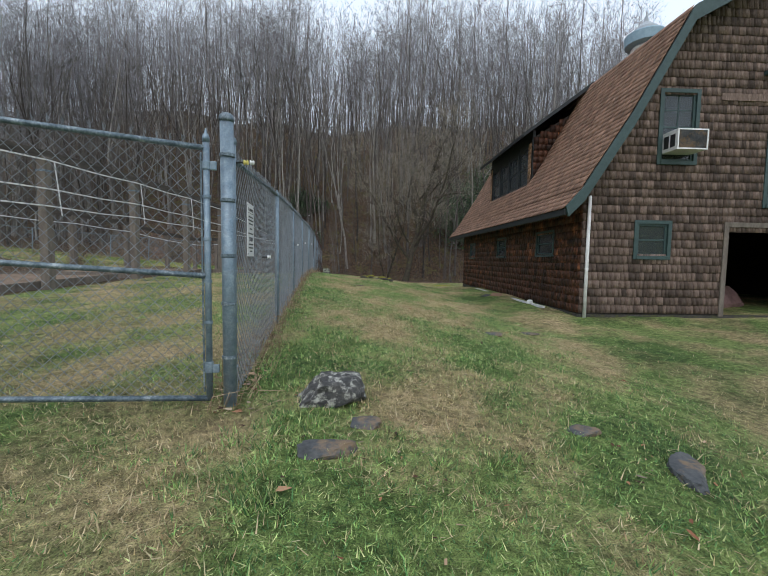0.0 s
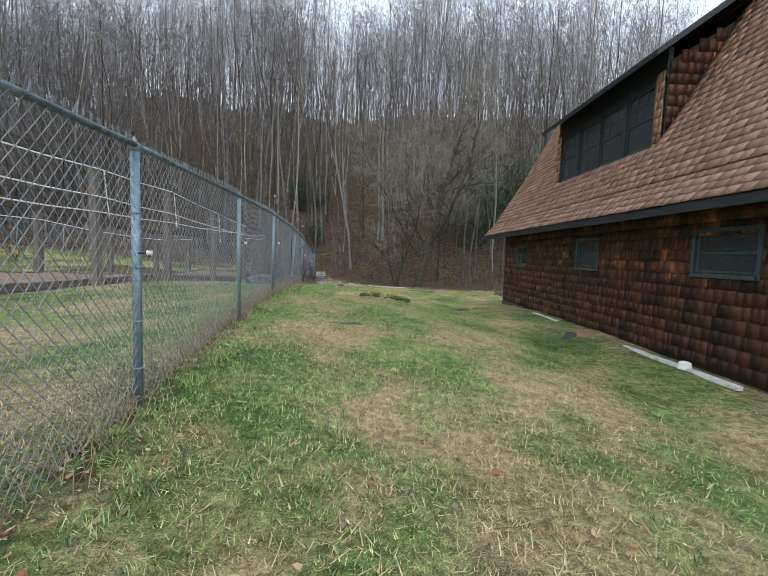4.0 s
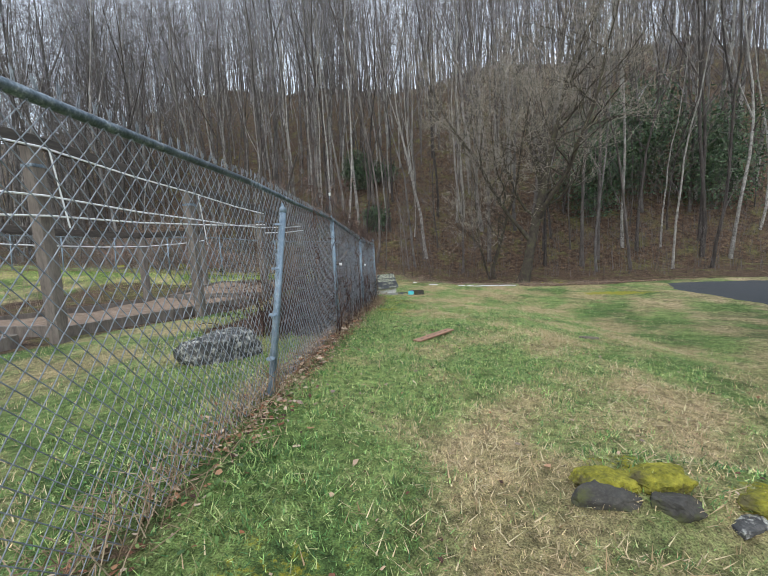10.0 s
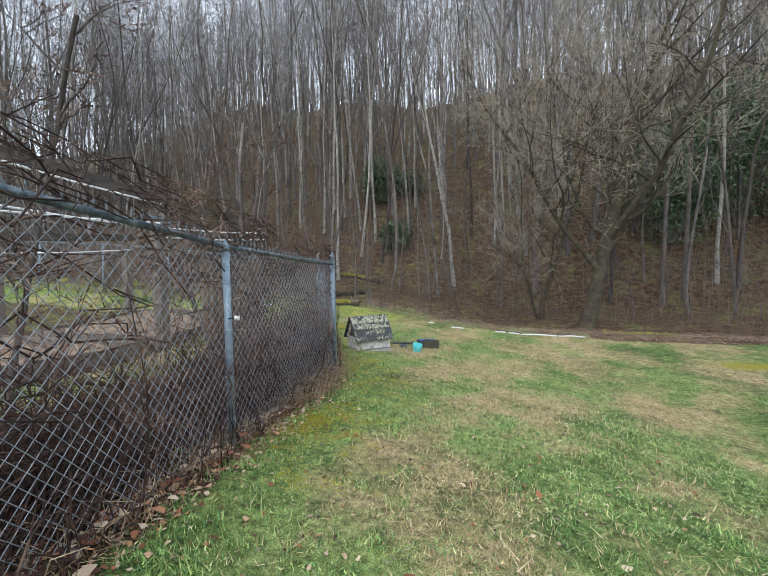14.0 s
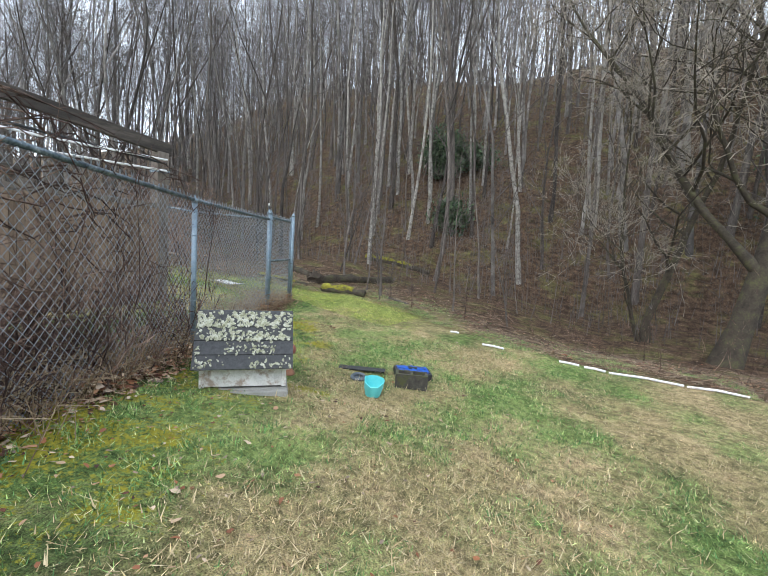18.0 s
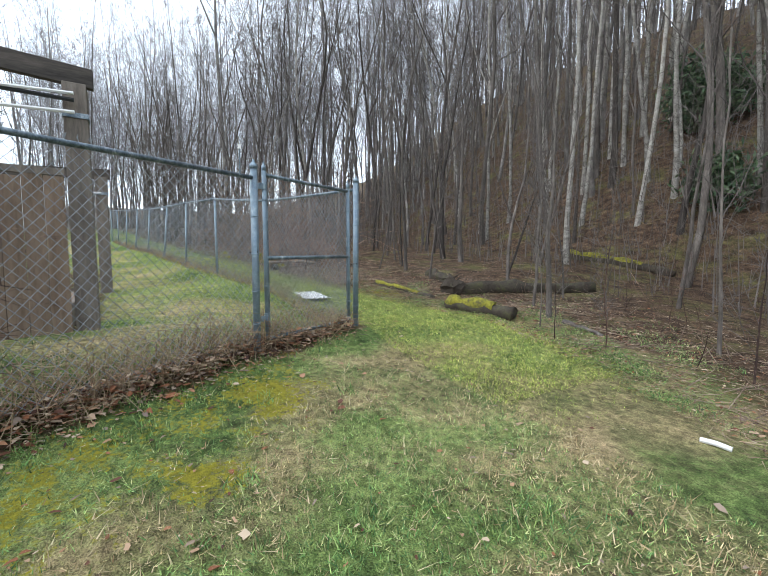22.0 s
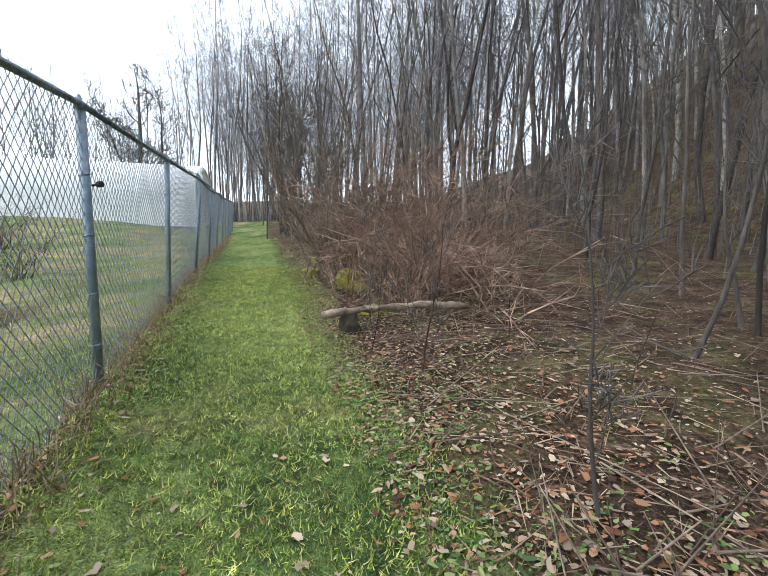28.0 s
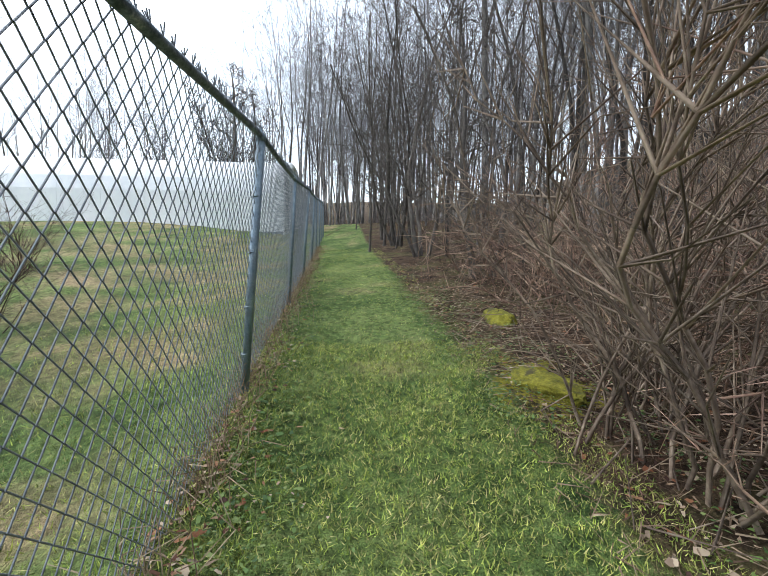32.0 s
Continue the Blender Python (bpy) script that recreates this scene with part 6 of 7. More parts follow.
# woods next to the lawn, each a tree of its own
near = 0
tries = 0
while near < 200 and tries < 9000:
    tries += 1
    x, y = rr.uniform(-40, 24), rr.uniform(42.5, 62)
    if x < -24 and rr.random() < 0.5:
        y = rr.uniform(38.5, 42)
    if (abs(x - 1) < 5 and y < 44) or (-19 < x < -11 and y < 46) or not free(x, y, 1.5):
        continue
    k = rr.randrange(8)
    pale = rr.random() < 0.15
    tree_thing("bare_tree", "tall bare pale-barked tree on the hillside" if pale else "tall bare grey-brown tree on the hillside", x, y, *PROTO_MESH[k], "pale_bark" if pale else rr.choice(("bark", "dark_bark", "hill_bark")), "twig", rr.uniform(0.75, 1.2), rr.uniform(0, 360), group="woodland trees")
    near += 1

# pale birches round the evergreen bush
BIRCH = []
for k in range(4):
    tr, cr = forest_tree(140 + k, 17 + k, 0.105, 0.45, 11, (4, 3), 0.16, 0.009, (1.0, 2.5), 0.045, 0.5 if k == 1 else 0)
    a, b = mesh_np("trunk", *tr, True), mesh_np("crown", *cr.split(0.022, 3, True))
    a.materials.append(MAT["pale_bark"]), b.materials.append(MAT["twig"])
    BIRCH.append((a, b))
for i, (x, y, r) in enumerate(((-43.3, 46.3, 0.26), (-55.1, 62.7, 0.3), (-18.3, 48.9, 0.14), (-15.2, 48.2, 0.14), (-15.0, 50.6, 0.2), (-13.9, 52.3, 0.21), (-11.9, 50.6, 0.18), (-10.3, 49.2, 0.17), (-8.0, 50.0, 0.12),
                               (-8.1, 53.4, 0.15), (-5.6, 53.0, 0.15), (-13.4, 47.9, 0.13), (-21.4, 60.3, 0.25), (-16.1, 56.5, 0.24), (-13.2, 55.4, 0.22), (-16.6, 54.5, 0.18), (-17.5, 51.4, 0.15), (-18.3, 47.2, 0.1), (-10.9, 47.6, 0.15),
                               (10.0, 46.8, 0.22), (-16.5, 62.8, 0.24), (-30.5, 49.0, 0.2), (-24.0, 50.5, 0.15), (-1.5, 51.5, 0.14), (3.0, 55.0, 0.17), (-26.5, 56.0, 0.2))):
    free(x, y, 0.5)
    tree_thing("birch_tree", "slim pale-barked birch on the hillside", x, y, *BIRCH[i % 4], "pale_bark", "twig", r / 0.15 * 0.35 + 0.65, 70 * i, group="pale birches")

# the rest of the woods, too many to count
def scatter_woods(name, count, box_x, box_y, seed, mt, mc, keep=None, kinds=None, sizes=(0.75, 1.15)):
    kinds = kinds or FAR
    r2 = random.Random(seed)
    TV, TF, CV, CF, nt_, nc_ = [], [], [], [], 0, 0
    done = 0
    while done < count:
        x, y = r2.uniform(*box_x), r2.uniform(*box_y)
        if keep and not keep(x, y):
            continue
        done += 1
        tv, tf, cv, cf = kinds[r2.randrange(len(kinds))]
        s, a = r2.uniform(*sizes), r2.uniform(0, 6.283)
        rot = np.array([[math.cos(a), -math.sin(a), 0], [math.sin(a), math.cos(a), 0], [0, 0, 1]]) * s
        o = np.array([x, y, float(land(x, y))])
        TV.append(tv @ rot.T + o), TF.append(tf + nt_), CV.append(cv @ rot.T + o), CF.append(cf + nc_)
        nt_ += len(tv)
        nc_ += len(cv)
    w = thing(name, "dense bare grey-brown woods on a steep hillside", "woods", kind="stuff")
    tagged(obj_np("trunks", np.concatenate(TV), np.concatenate(TF), MAT[mt], w), kind="stuff")
    tagged(obj_np("crowns", np.concatenate(CV), np.concatenate(CF), MAT[mc], w), kind="stuff")


# far crowns carry their haze in the twig colour
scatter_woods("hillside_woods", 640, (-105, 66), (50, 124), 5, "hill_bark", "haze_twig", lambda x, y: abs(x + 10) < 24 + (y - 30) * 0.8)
RIDGE = []
for k in range(4):
    tr, cr = forest_tree(180 + k, 20 + 2 * k, 0.12, 0.1, 14, (5,), 0.22, 0.022, (0.5, 2.0), 0.08)
    RIDGE.append((*tr, *cr.split(0.05, 3, True)))
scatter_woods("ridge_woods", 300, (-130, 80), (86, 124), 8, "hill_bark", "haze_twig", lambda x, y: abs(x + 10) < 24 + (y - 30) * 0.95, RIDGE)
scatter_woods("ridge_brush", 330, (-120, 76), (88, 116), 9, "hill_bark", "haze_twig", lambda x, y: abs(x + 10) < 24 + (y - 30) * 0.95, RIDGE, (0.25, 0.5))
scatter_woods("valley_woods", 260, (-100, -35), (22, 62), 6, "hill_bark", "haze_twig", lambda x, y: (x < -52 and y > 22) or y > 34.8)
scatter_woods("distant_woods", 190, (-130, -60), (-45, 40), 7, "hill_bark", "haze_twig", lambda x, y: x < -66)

# spreading tree at the wood edge
def spreading(seed, stems, reach=1.0, thin=0.006, limbs=15, sweep=None, kids=(6, 5, 3), fork=0):
    """stems: lean, azimuth, radius, length; sweep: azimuth that the low limbs favour; fork: joint of the first stem where the others leave it."""
    r3 = random.Random(seed)
    tr, limbs_out, cr = [], [], Sticks()
    main = None
    for number, (lean, az, r0, ln) in enumerate(stems):
        p = np.array([0.12 * math.cos(az), 0.12 * math.sin(az), -0.3])
        if fork and main:
            p = main[fork + number - 1][0].copy()
        d = unit(np.array([lean * math.cos(az), lean * math.sin(az), 1.0]))
        pts = [(p, r0 * 1.45)]
        n = 12
        for i in range(n):
            d = unit(d + np.array([r3.gauss(0, 0.09), r3.gauss(0, 0.09), 0.03]))
            q = p + d * ln / n
            r = max(r0 * (1 - 0.88 * (i + 1) / n), 0.02)
            p = q
            pts.append((p, r))
        tr.append(spine(pts, 10))
        main = main or pts
        for k in range(limbs):
            f = 0.17 + 0.81 * (k + r3.random()) / limbs
            i = min(int(f * n), n - 1)
            s = pts[i][0] + (pts[i + 1][0] - pts[i][0]) * (f * n - i)
            a = r3.uniform(0, 6.283)
            if sweep is not None and f < 0.5:
                a = r3.gauss(sweep, 1.0)
            st = Sticks()
            limbs_out.append(st)
            limb(cr, r3, s, (math.cos(a), math.sin(a), r3.uniform(0.25, 0.9) + 0.7 * f), ln * reach * r3.uniform(0.34, 0.56) * (1.15 - 0.55 * f), max(pts[i][1] * 0.42, 0.012), len(kids), kids, r3.choice((0.16, -0.06, 0.08)), 0.28, 7, 0.8, thin, 0.88, st)
    return heap(tr), limbs_out, cr


def big_tree(label, x, y, seed, stems, mt="mossbark", mc="twig", thin=0.006, reach=1.0, limbs=15, sweep=None, kids=(6, 5, 3), fork=0):
    tr, limbs_out, cr = spreading(seed, stems, reach, thin, limbs, sweep, kids, fork)
    a, b = mesh_np("trunk", *tr, True), mesh_np("crown", *cr.split(0.012))
    a.materials.append(MAT[mt]), b.materials.append(MAT[mc])
    t = tree_thing("bare_tree", label, x, y, a, b, mt, mc)
    for st in limbs_out:
        obj_np("limb", *st.arrays(5), MAT[mt], t, True)
    return t


big_tree("spreading bare tree with a leaning mossy trunk and drooping limbs", 1.7, 38.7, 21, ((0.24, 0.35, 0.3, 16.5), (0.75, 2.9, 0.15, 12.0), (0.7, -0.5, 0.16, 12.5), (0.5, 1.6, 0.13, 11.5)), mc="pale_twig", thin=0.0065, reach=0.85, limbs=16, kids=(7, 6, 3), fork=2)
big_tree("slim bare tree beside the spreading tree", 0.42, 40.5, 22, ((0.12, 2.0, 0.13, 11.5), (0.3, 3.6, 0.07, 7.5)), mc="pale_twig", thin=0.0045, reach=0.75, sweep=3.2)


def sapling(label, x, y, high, seed, r=0.03, mt="cane", kids=(4, 2)):
    tr, cr = forest_tree(seed, high, r, 0.3, 9, kids, 0.25, 0.003)
    a, b = mesh_np("trunk", *tr, True), mesh_np("crown", *cr.arrays(3))
    a.materials.append(MAT[mt]), b.materials.append(MAT["twig"])
    return tree_thing("sapling", label, x, y, a, b, mt, "twig", group="saplings")


for i, (x, y, h, r, m) in enumerate(((-6.9, 36.65, 3.8, 0.06, "bark"), (-9.3, 38.5, 6.5, 0.05, "bark"), (-4.8, 37.3, 4.5, 0.03, "bark"), (-13.042, 37.028, 4.5, 0.025, "bark"),
                                     (-10.751, 37.236, 6.0, 0.028, "bark"), (-5.6, 36.0, 1.8, 0.012, "cane"), (-4.2, 36.3, 2.2, 0.014, "cane"), (-6.0, 35.6, 1.5, 0.01, "cane"), (-13.241, 34.801, 1.6, 0.012, "cane"),
                                     (-13.97, 34.534, 1.2, 0.009, "cane"), (-14.535, 34.683, 2.0, 0.009, "bark"), (-7.8, 37.4, 5.0, 0.035, "bark"), (-12.399, 37.689, 7.0, 0.055, "bark"), (-3.2, 37.6, 3.4, 0.03, "bark"))):
    sapling("thin bare sapling at the edge of the woods", x, y, h, 300 + i, r, m)
for i, (x, y, h, r) in enumerate(((-14.0, 40.5, 9.0, 0.1), (-12.9, 40.3, 8.0, 0.08), (-15.9, 41.5, 10.0, 0.07), (-17.6, 42.5, 11.0, 0.08), (-12.0, 43.0, 10.0, 0.06), (-19.5, 41.0, 9.0, 0.06), (-13.3, 38.2, 5.0, 0.03), (-14.8, 38.9, 5.5, 0.035), (-16.4, 39.6, 6.0, 0.04),
                                  (-11.59, 35.18, 1.9, 0.013), (-13.5, 38.28, 2.8, 0.03), (-6.59, 35.99, 2.6, 0.014), (-10.2, 39.4, 5.0, 0.04), (-8.2, 39.0, 4.5, 0.03), (-6.4, 40.0, 6.0, 0.05), (-18.2, 40.0, 7.0, 0.045), (-5.0, 41.2, 7.0, 0.05), (-10.9, 41.6, 8.0, 0.055))):
    sapling("slender bare young tree on the woodland floor", x, y, h, 340 + i, r, "dark_bark" if i % 3 == 0 else "bark", (5, 3))
# trees standing in the fence line
big_tree("vine-wrapped crooked tree growing in the fence", -4.5, 24.3, 31, ((0.06, 2.6, 0.045, 4.2), (0.3, 3.4, 0.03, 3.2)), "bark", "cane", 0.004, 0.45, 12, None, (5, 4, 2))
big_tree("crooked bare tree behind the fence", -5.4, 22.6, 32, ((0.1, 2.2, 0.035, 4.0),), "bark", "cane", 0.004, 0.5, 12, None, (5, 4, 2))

# ---------------------------------------------------------------- thickets
def canes(out, rr, x, y, n, high, spread, thick=0.008, droop=0.35, twigs=5, bend=0.12, sg=6):
    for _ in range(n):
        a = rr.uniform(0, 6.283)
        bx, by = x + rr.gauss(0, 0.14), y + rr.gauss(0, 0.14)
        p = np.array([bx, by, gz(bx, by) - 0.03])
        d = unit(np.array([math.cos(a) * rr.uniform(0.05, spread), math.sin(a) * rr.uniform(0.05, spread), 1.0]))
        ln = high * rr.uniform(0.55, 1.15)
        r = thick * rr.uniform(0.5, 1.4)
        for i in range(sg):
            d = unit(d + np.array([rr.gauss(0, bend), rr.gauss(0, bend), -droop * (i / sg) * rr.uniform(0.3, 1.0)]))
            q = p + d * ln / sg
            out.add(p, q, r * (1 - 0.8 * i / sg), r * (1 - 0.8 * (i + 1) / sg))
            if i > 0:
                for _ in range(rr.randrange(twigs)):
                    w = unit(d + np.array([rr.gauss(0, 0.7), rr.gauss(0, 0.7), rr.gauss(0.15, 0.5)]))
                    e = q + w * ln * rr.uniform(0.08, 0.24)
                    out.add(q, e, r * 0.45, r * 0.2)
                    if rr.random() < 0.6:
                        e2 = e + unit(w + np.array([rr.gauss(0, 0.5), rr.gauss(0, 0.5), rr.gauss(0, 0.4)])) * ln * 0.1
                        out.add(e, e2, r * 0.2, r * 0.12)
            p = q


def shrub(label, x, y, n, high, spread, seed, mat="cane", thick=0.01, droop=0.35, twigs=5, bend=0.12, sg=6):
    out = Sticks()
    canes(out, random.Random(seed), x, y, n, high, spread, thick, droop, twigs, bend, sg)
    for ends in (out.p0, out.p1):
        for p in ends:
            if y > 34:
                p[1] = max(p[1], float(edge_y(p[0])) - 0.05 - 0.25 * max(p[2] - 1.2, 0))
    ob = obj_np("shrub", *out.arrays(3), MAT[mat])
    return tagged(ob, label, "shrub", "brush beside the path")


for i, (x, y, n, h, s) in enumerate(((-18.7, 35.0, 20, 3.3, 0.7), (-17.0, 35.6, 22, 3.0, 0.8), (-15.7, 35.7, 16, 2.5, 0.8), (-17.3, 36.8, 26, 3.3, 0.8), (-19.7, 35.9, 26, 3.2, 0.7),
                                     (-21.5, 35.2, 20, 2.8, 0.7), (-23.4, 34.5, 18, 2.6, 0.7), (-18.6, 38.0, 24, 3.5, 0.8), (-20.8, 37.0, 22, 3.2, 0.8), (-22.6, 36.2, 20, 3.0, 0.8))):
    shrub("tangled leafless red-brown shrub beside the mown path", x, y, n, h, s, 500 + i, "stem" if i % 3 == 0 else "bramble", 0.0095, 0.25, 5, 0.19, 11)

for i, (x, y, s) in enumerate(((-29.075, 32.255, 0.55), (-29.754, 33.097, 0.6), (-30.823, 32.699, 0.62), (-27.174, 34.537, 0.7), (-32.878, 33.214, 0.75), (-34.544, 33.866, 0.8), (-37.024, 32.435, 0.8), (-39.885, 32.978, 0.95), (-33.476, 35.369, 0.9), (-30.343, 36.257, 0.9),
                               (-43.688, 30.624, 0.9), (-46.404, 32.887, 1.0), (-25.092, 35.931, 0.7), (-23.589, 37.072, 0.8), (-42.556, 34.743, 1.0))):
    tree_thing("bare_tree", "bare tree with clustered trunks at the path's end", x, y, *PROTO_MESH[(0, 3, 5)[i % 3]], "bark", "twig", s, 50 * i, group="woodland trees")
for i, (x, y, h) in enumerate(((-23.779, 34.745, 7.0), (-27.21, 33.831, 8.0), (-30.669, 33.215, 9.0), (-33.837, 32.725, 10.0))):
    big_tree("bushy many-stemmed bare tree leaning over the path", x, y, 61 + i, ((0.15, 4.2, 0.08, h), (0.35, 3.2, 0.06, h * 0.85), (0.3, 0.8, 0.06, h * 0.9), (0.4, 5.3, 0.05, h * 0.7)), "bark", "twig", 0.006, 0.55, 12, None, (5, 4))
big_tree("broad round-crowned bare tree beyond the greenhouse", -63.0, 15.5, 23, ((0.1, 2.0, 0.4, 17.0), (0.3, 4.2, 0.25, 15.0), (0.3, 0.6, 0.25, 15.0)), "bark", "twig", 0.022, 0.5, 16, None, (6, 5))
for k, (x, y, n, h) in enumerate(((-17.95, 34.25, 13, 3.3), (-17.55, 34.5, 13, 3.5), (-18.3, 34.6, 10, 3.0))):
    shrub("many-stemmed dark bare shrub beside the mossy stone", x, y, n, h, 0.6, 520 + k, "stem", 0.0125, 0.1, 5, 0.17, 15)
shrub("dense tan bramble thicket beside the path", -16.1, 35.7, 34, 1.9, 1.1, 524, "bramble", 0.0115, 0.6, 5, 0.2, 8)
shrub("dense tan bramble thicket beside the path", -17.0, 36.2, 34, 2.2, 1.1, 525, "bramble", 0.0115, 0.6, 5, 0.2, 8)
shrub("dense tan bramble thicket beside the path", -15.2, 35.3, 20, 1.6, 1.1, 526, "bramble", 0.0115, 0.6, 4, 0.2, 8)
shrub("dead garden shrub on the lawn inside the fence", -20.809, 27.485, 40, 1.8, 0.9, 540, "cane", 0.008)
shrub("dead garden shrub on the lawn inside the fence", -24.584, 24.832, 36, 1.9, 0.8, 541, "cane", 0.008)
# vines and brambles over the garden fence
vine = Sticks()
rr = random.Random(91)
for k in range(800):
    y = rr.uniform(19.8, 29.6)
    deep = abs(rr.gauss(0.0, 0.6))
    x = float(fence_x(y)) - deep - 0.1
    canes(vine, rr, x, y, 1, rr.uniform(0.6, 1.3) if rr.random() < 0.6 else rr.uniform(1.3, 2.3), 0.8, 0.0075, 0.9, 4)
for k in range(1300):
    y = rr.uniform(20.3, 28.0)
    x = float(fence_x(y)) - rr.uniform(0.1, 1.9)
    canes(vine, rr, x, y, 1, rr.uniform(0.6, 1.6), 1.6, 0.0085, 1.3, 3)
for k in range(1100):
    y = rr.uniform(20.0, 29.3)
    canes(vine, rr, float(fence_x(y)) - rr.uniform(0.06, 0.9), y, 1, rr.uniform(0.2, 0.75), 0.9, 0.006, 1.1, 3)
for k in range(170):
    y = rr.uniform(19.6, 29.0)
    z = rr.choice((rr.uniform(0.3, 1.9), rr.uniform(1.6, 2.0)))
    r = rr.uniform(0.0025, 0.006)
    p, way = None, rr.choice((-1, 1))
    for i in range(rr.randrange(6, 15)):
        x = float(fence_x(y)) + rr.gauss(-0.01, 0.035)
        q = np.array([x, y, gz(x, y) + z])
        if p is not None:
            vine.add(p, q, r, r * 0.95)
            if rr.random() < 0.6:
                e = q + np.array([rr.gauss(0, 0.09), rr.gauss(0, 0.16), rr.gauss(0, 0.14)])
                vine.add(q, e, r * 0.6, r * 0.3)
        p = q
        y = min(max(y + way * rr.uniform(0.08, 0.32), 19.2), 29.5)
        z = min(max(z + rr.gauss(0, 0.1), 0.1), 2.02)
for ends in (vine.p0, vine.p1):
    for p in ends:
        p[0] = min(p[0], float(fence_x(p[1])) + 0.1)
tagged(obj_np("vines", *vine.split(0.0035), MAT["cane"]), "tangle of leafless vines and brambles over the fence", "vines", kind="stuff")
# dead plants left standing behind the garden beds
dead = Sticks()
rr = random.Random(97)
for k in range(520):
    canes(dead, rr, rr.gauss(-14.6, 0.8), rr.uniform(5, 27.5), 1, rr.uniform(0.7, 1.9), 0.6, 0.007, 0.35, 4)
tagged(obj_np("dead_plants", *dead.split(0.004), MAT["stem"]), "dead stalks and brush behind the garden beds", "dead plants", kind="stuff")
# undergrowth along the woods
tangle = Sticks()
rr = random.Random(95)
for k in range(480):
    x = rr.uniform(-24, -14.3)
    y = float(edge_y(x)) + 0.5 + abs(rr.gauss(0, 1.6))
    if y > 34.0 + 0.6 * (-10.3 - x):
        continue
    if y < float(edge_y(x)) + (1.4 if x > -15.2 or x < -17.0 else 0.3):
        continue
    canes(tangle, rr, x, y, 1, rr.uniform(0.8, 2.4), 1.3, 0.0105, 0.7, 4, 0.2, 8)
for ends in (tangle.p0, tangle.p1):
    for p in ends:
        p[1] = max(p[1], float(edge_y(p[0])) + 0.4)
tagged(obj_np("brambles", *tangle.split(0.0035), MAT["bramble"]), "dense tangle of red-brown brambles beside the path", "brambles", kind="stuff")
brush = Sticks()
rr = random.Random(92)
for k in range(2100):
    x = rr.uniform(-56, 12)
    y = float(edge_y(x)) + 0.9 + abs(rr.gauss(0, 4.5))
    if (-9.5 < x < -2.2 and y < 37.2 and rr.random() < 0.75) or (-20 < x < -9 and y < 43 and rr.random() < 0.85):
        continue
    canes(brush, rr, x, y, 1, rr.uniform(0.5, 2.2), 0.5, 0.005, 0.3, 3)
tagged(obj_np("undergrowth", *brush.split(0.0045, 3, True), MAT["cane"]), "leafless red-brown undergrowth along the woods", "undergrowth", kind="stuff")

# slim growth on the slope and fallen sticks
slim = Sticks()
rr = random.Random(94)
for k in range(5000):
    y = 40.0 + abs(rr.gauss(0, 12)) if k % 5 < 3 else rr.uniform(60, 125)
    x = rr.uniform(-24 - (y - 30), 16 + (y - 36) * 0.9)
    p = np.array([x, y, float(land(x, y))])
    h, r = rr.uniform(1.5, 7.0) * (1.6 if y > 60 else 1), rr.uniform(0.008, 0.02) * (1 + 0.025 * (y - 40))
    d = np.array([rr.gauss(0, 0.1), rr.gauss(0, 0.1), 1.0])
    for i in range(3):
        q = p + d * h / 3
        slim.add(p, q, r * (1 - 0.3 * i), r * (0.7 - 0.3 * i) + 0.002)
        for _ in range(3):
            w = unit(np.array([rr.gauss(0, 0.6), rr.gauss(0, 0.6), rr.uniform(0.2, 1)]))
            slim.add(q, q + w * h * rr.uniform(0.1, 0.22), r * 0.4, r * 0.2)
        d = d + np.array([rr.gauss(0, 0.08), rr.gauss(0, 0.08), 0])
        p = q
tagged(obj_np("slope_growth", *slim.split(0.03, 3, True), MAT["twig"]), "slim leafless growth on the wooded slope", "undergrowth", kind="stuff")
sticks = Sticks()
for k in range(1500):
    x = rr.uniform(-22, 6)
    y = float(edge_y(x)) + 0.1 + abs(rr.gauss(0, 2.4))
    a, ln = rr.uniform(0, 3.1416), rr.uniform(0.2, 1.1)
    x2, y2 = x + math.cos(a) * ln, y + math.sin(a) * ln
    if y2 < float(edge_y(x2)):
        continue
    r = rr.uniform(0.002, 0.007)
    sticks.add(np.array([x, y, gz(x, y) + 0.02]), np.array([x2, y2, gz(x2, y2) + rr.uniform(0.01, 0.16)]), r, r * 0.5)
tagged(obj_np("fallen_sticks", *sticks.arrays(3), MAT["stem"]), "fallen sticks and canes on the leaf litter", "sticks", kind="stuff")

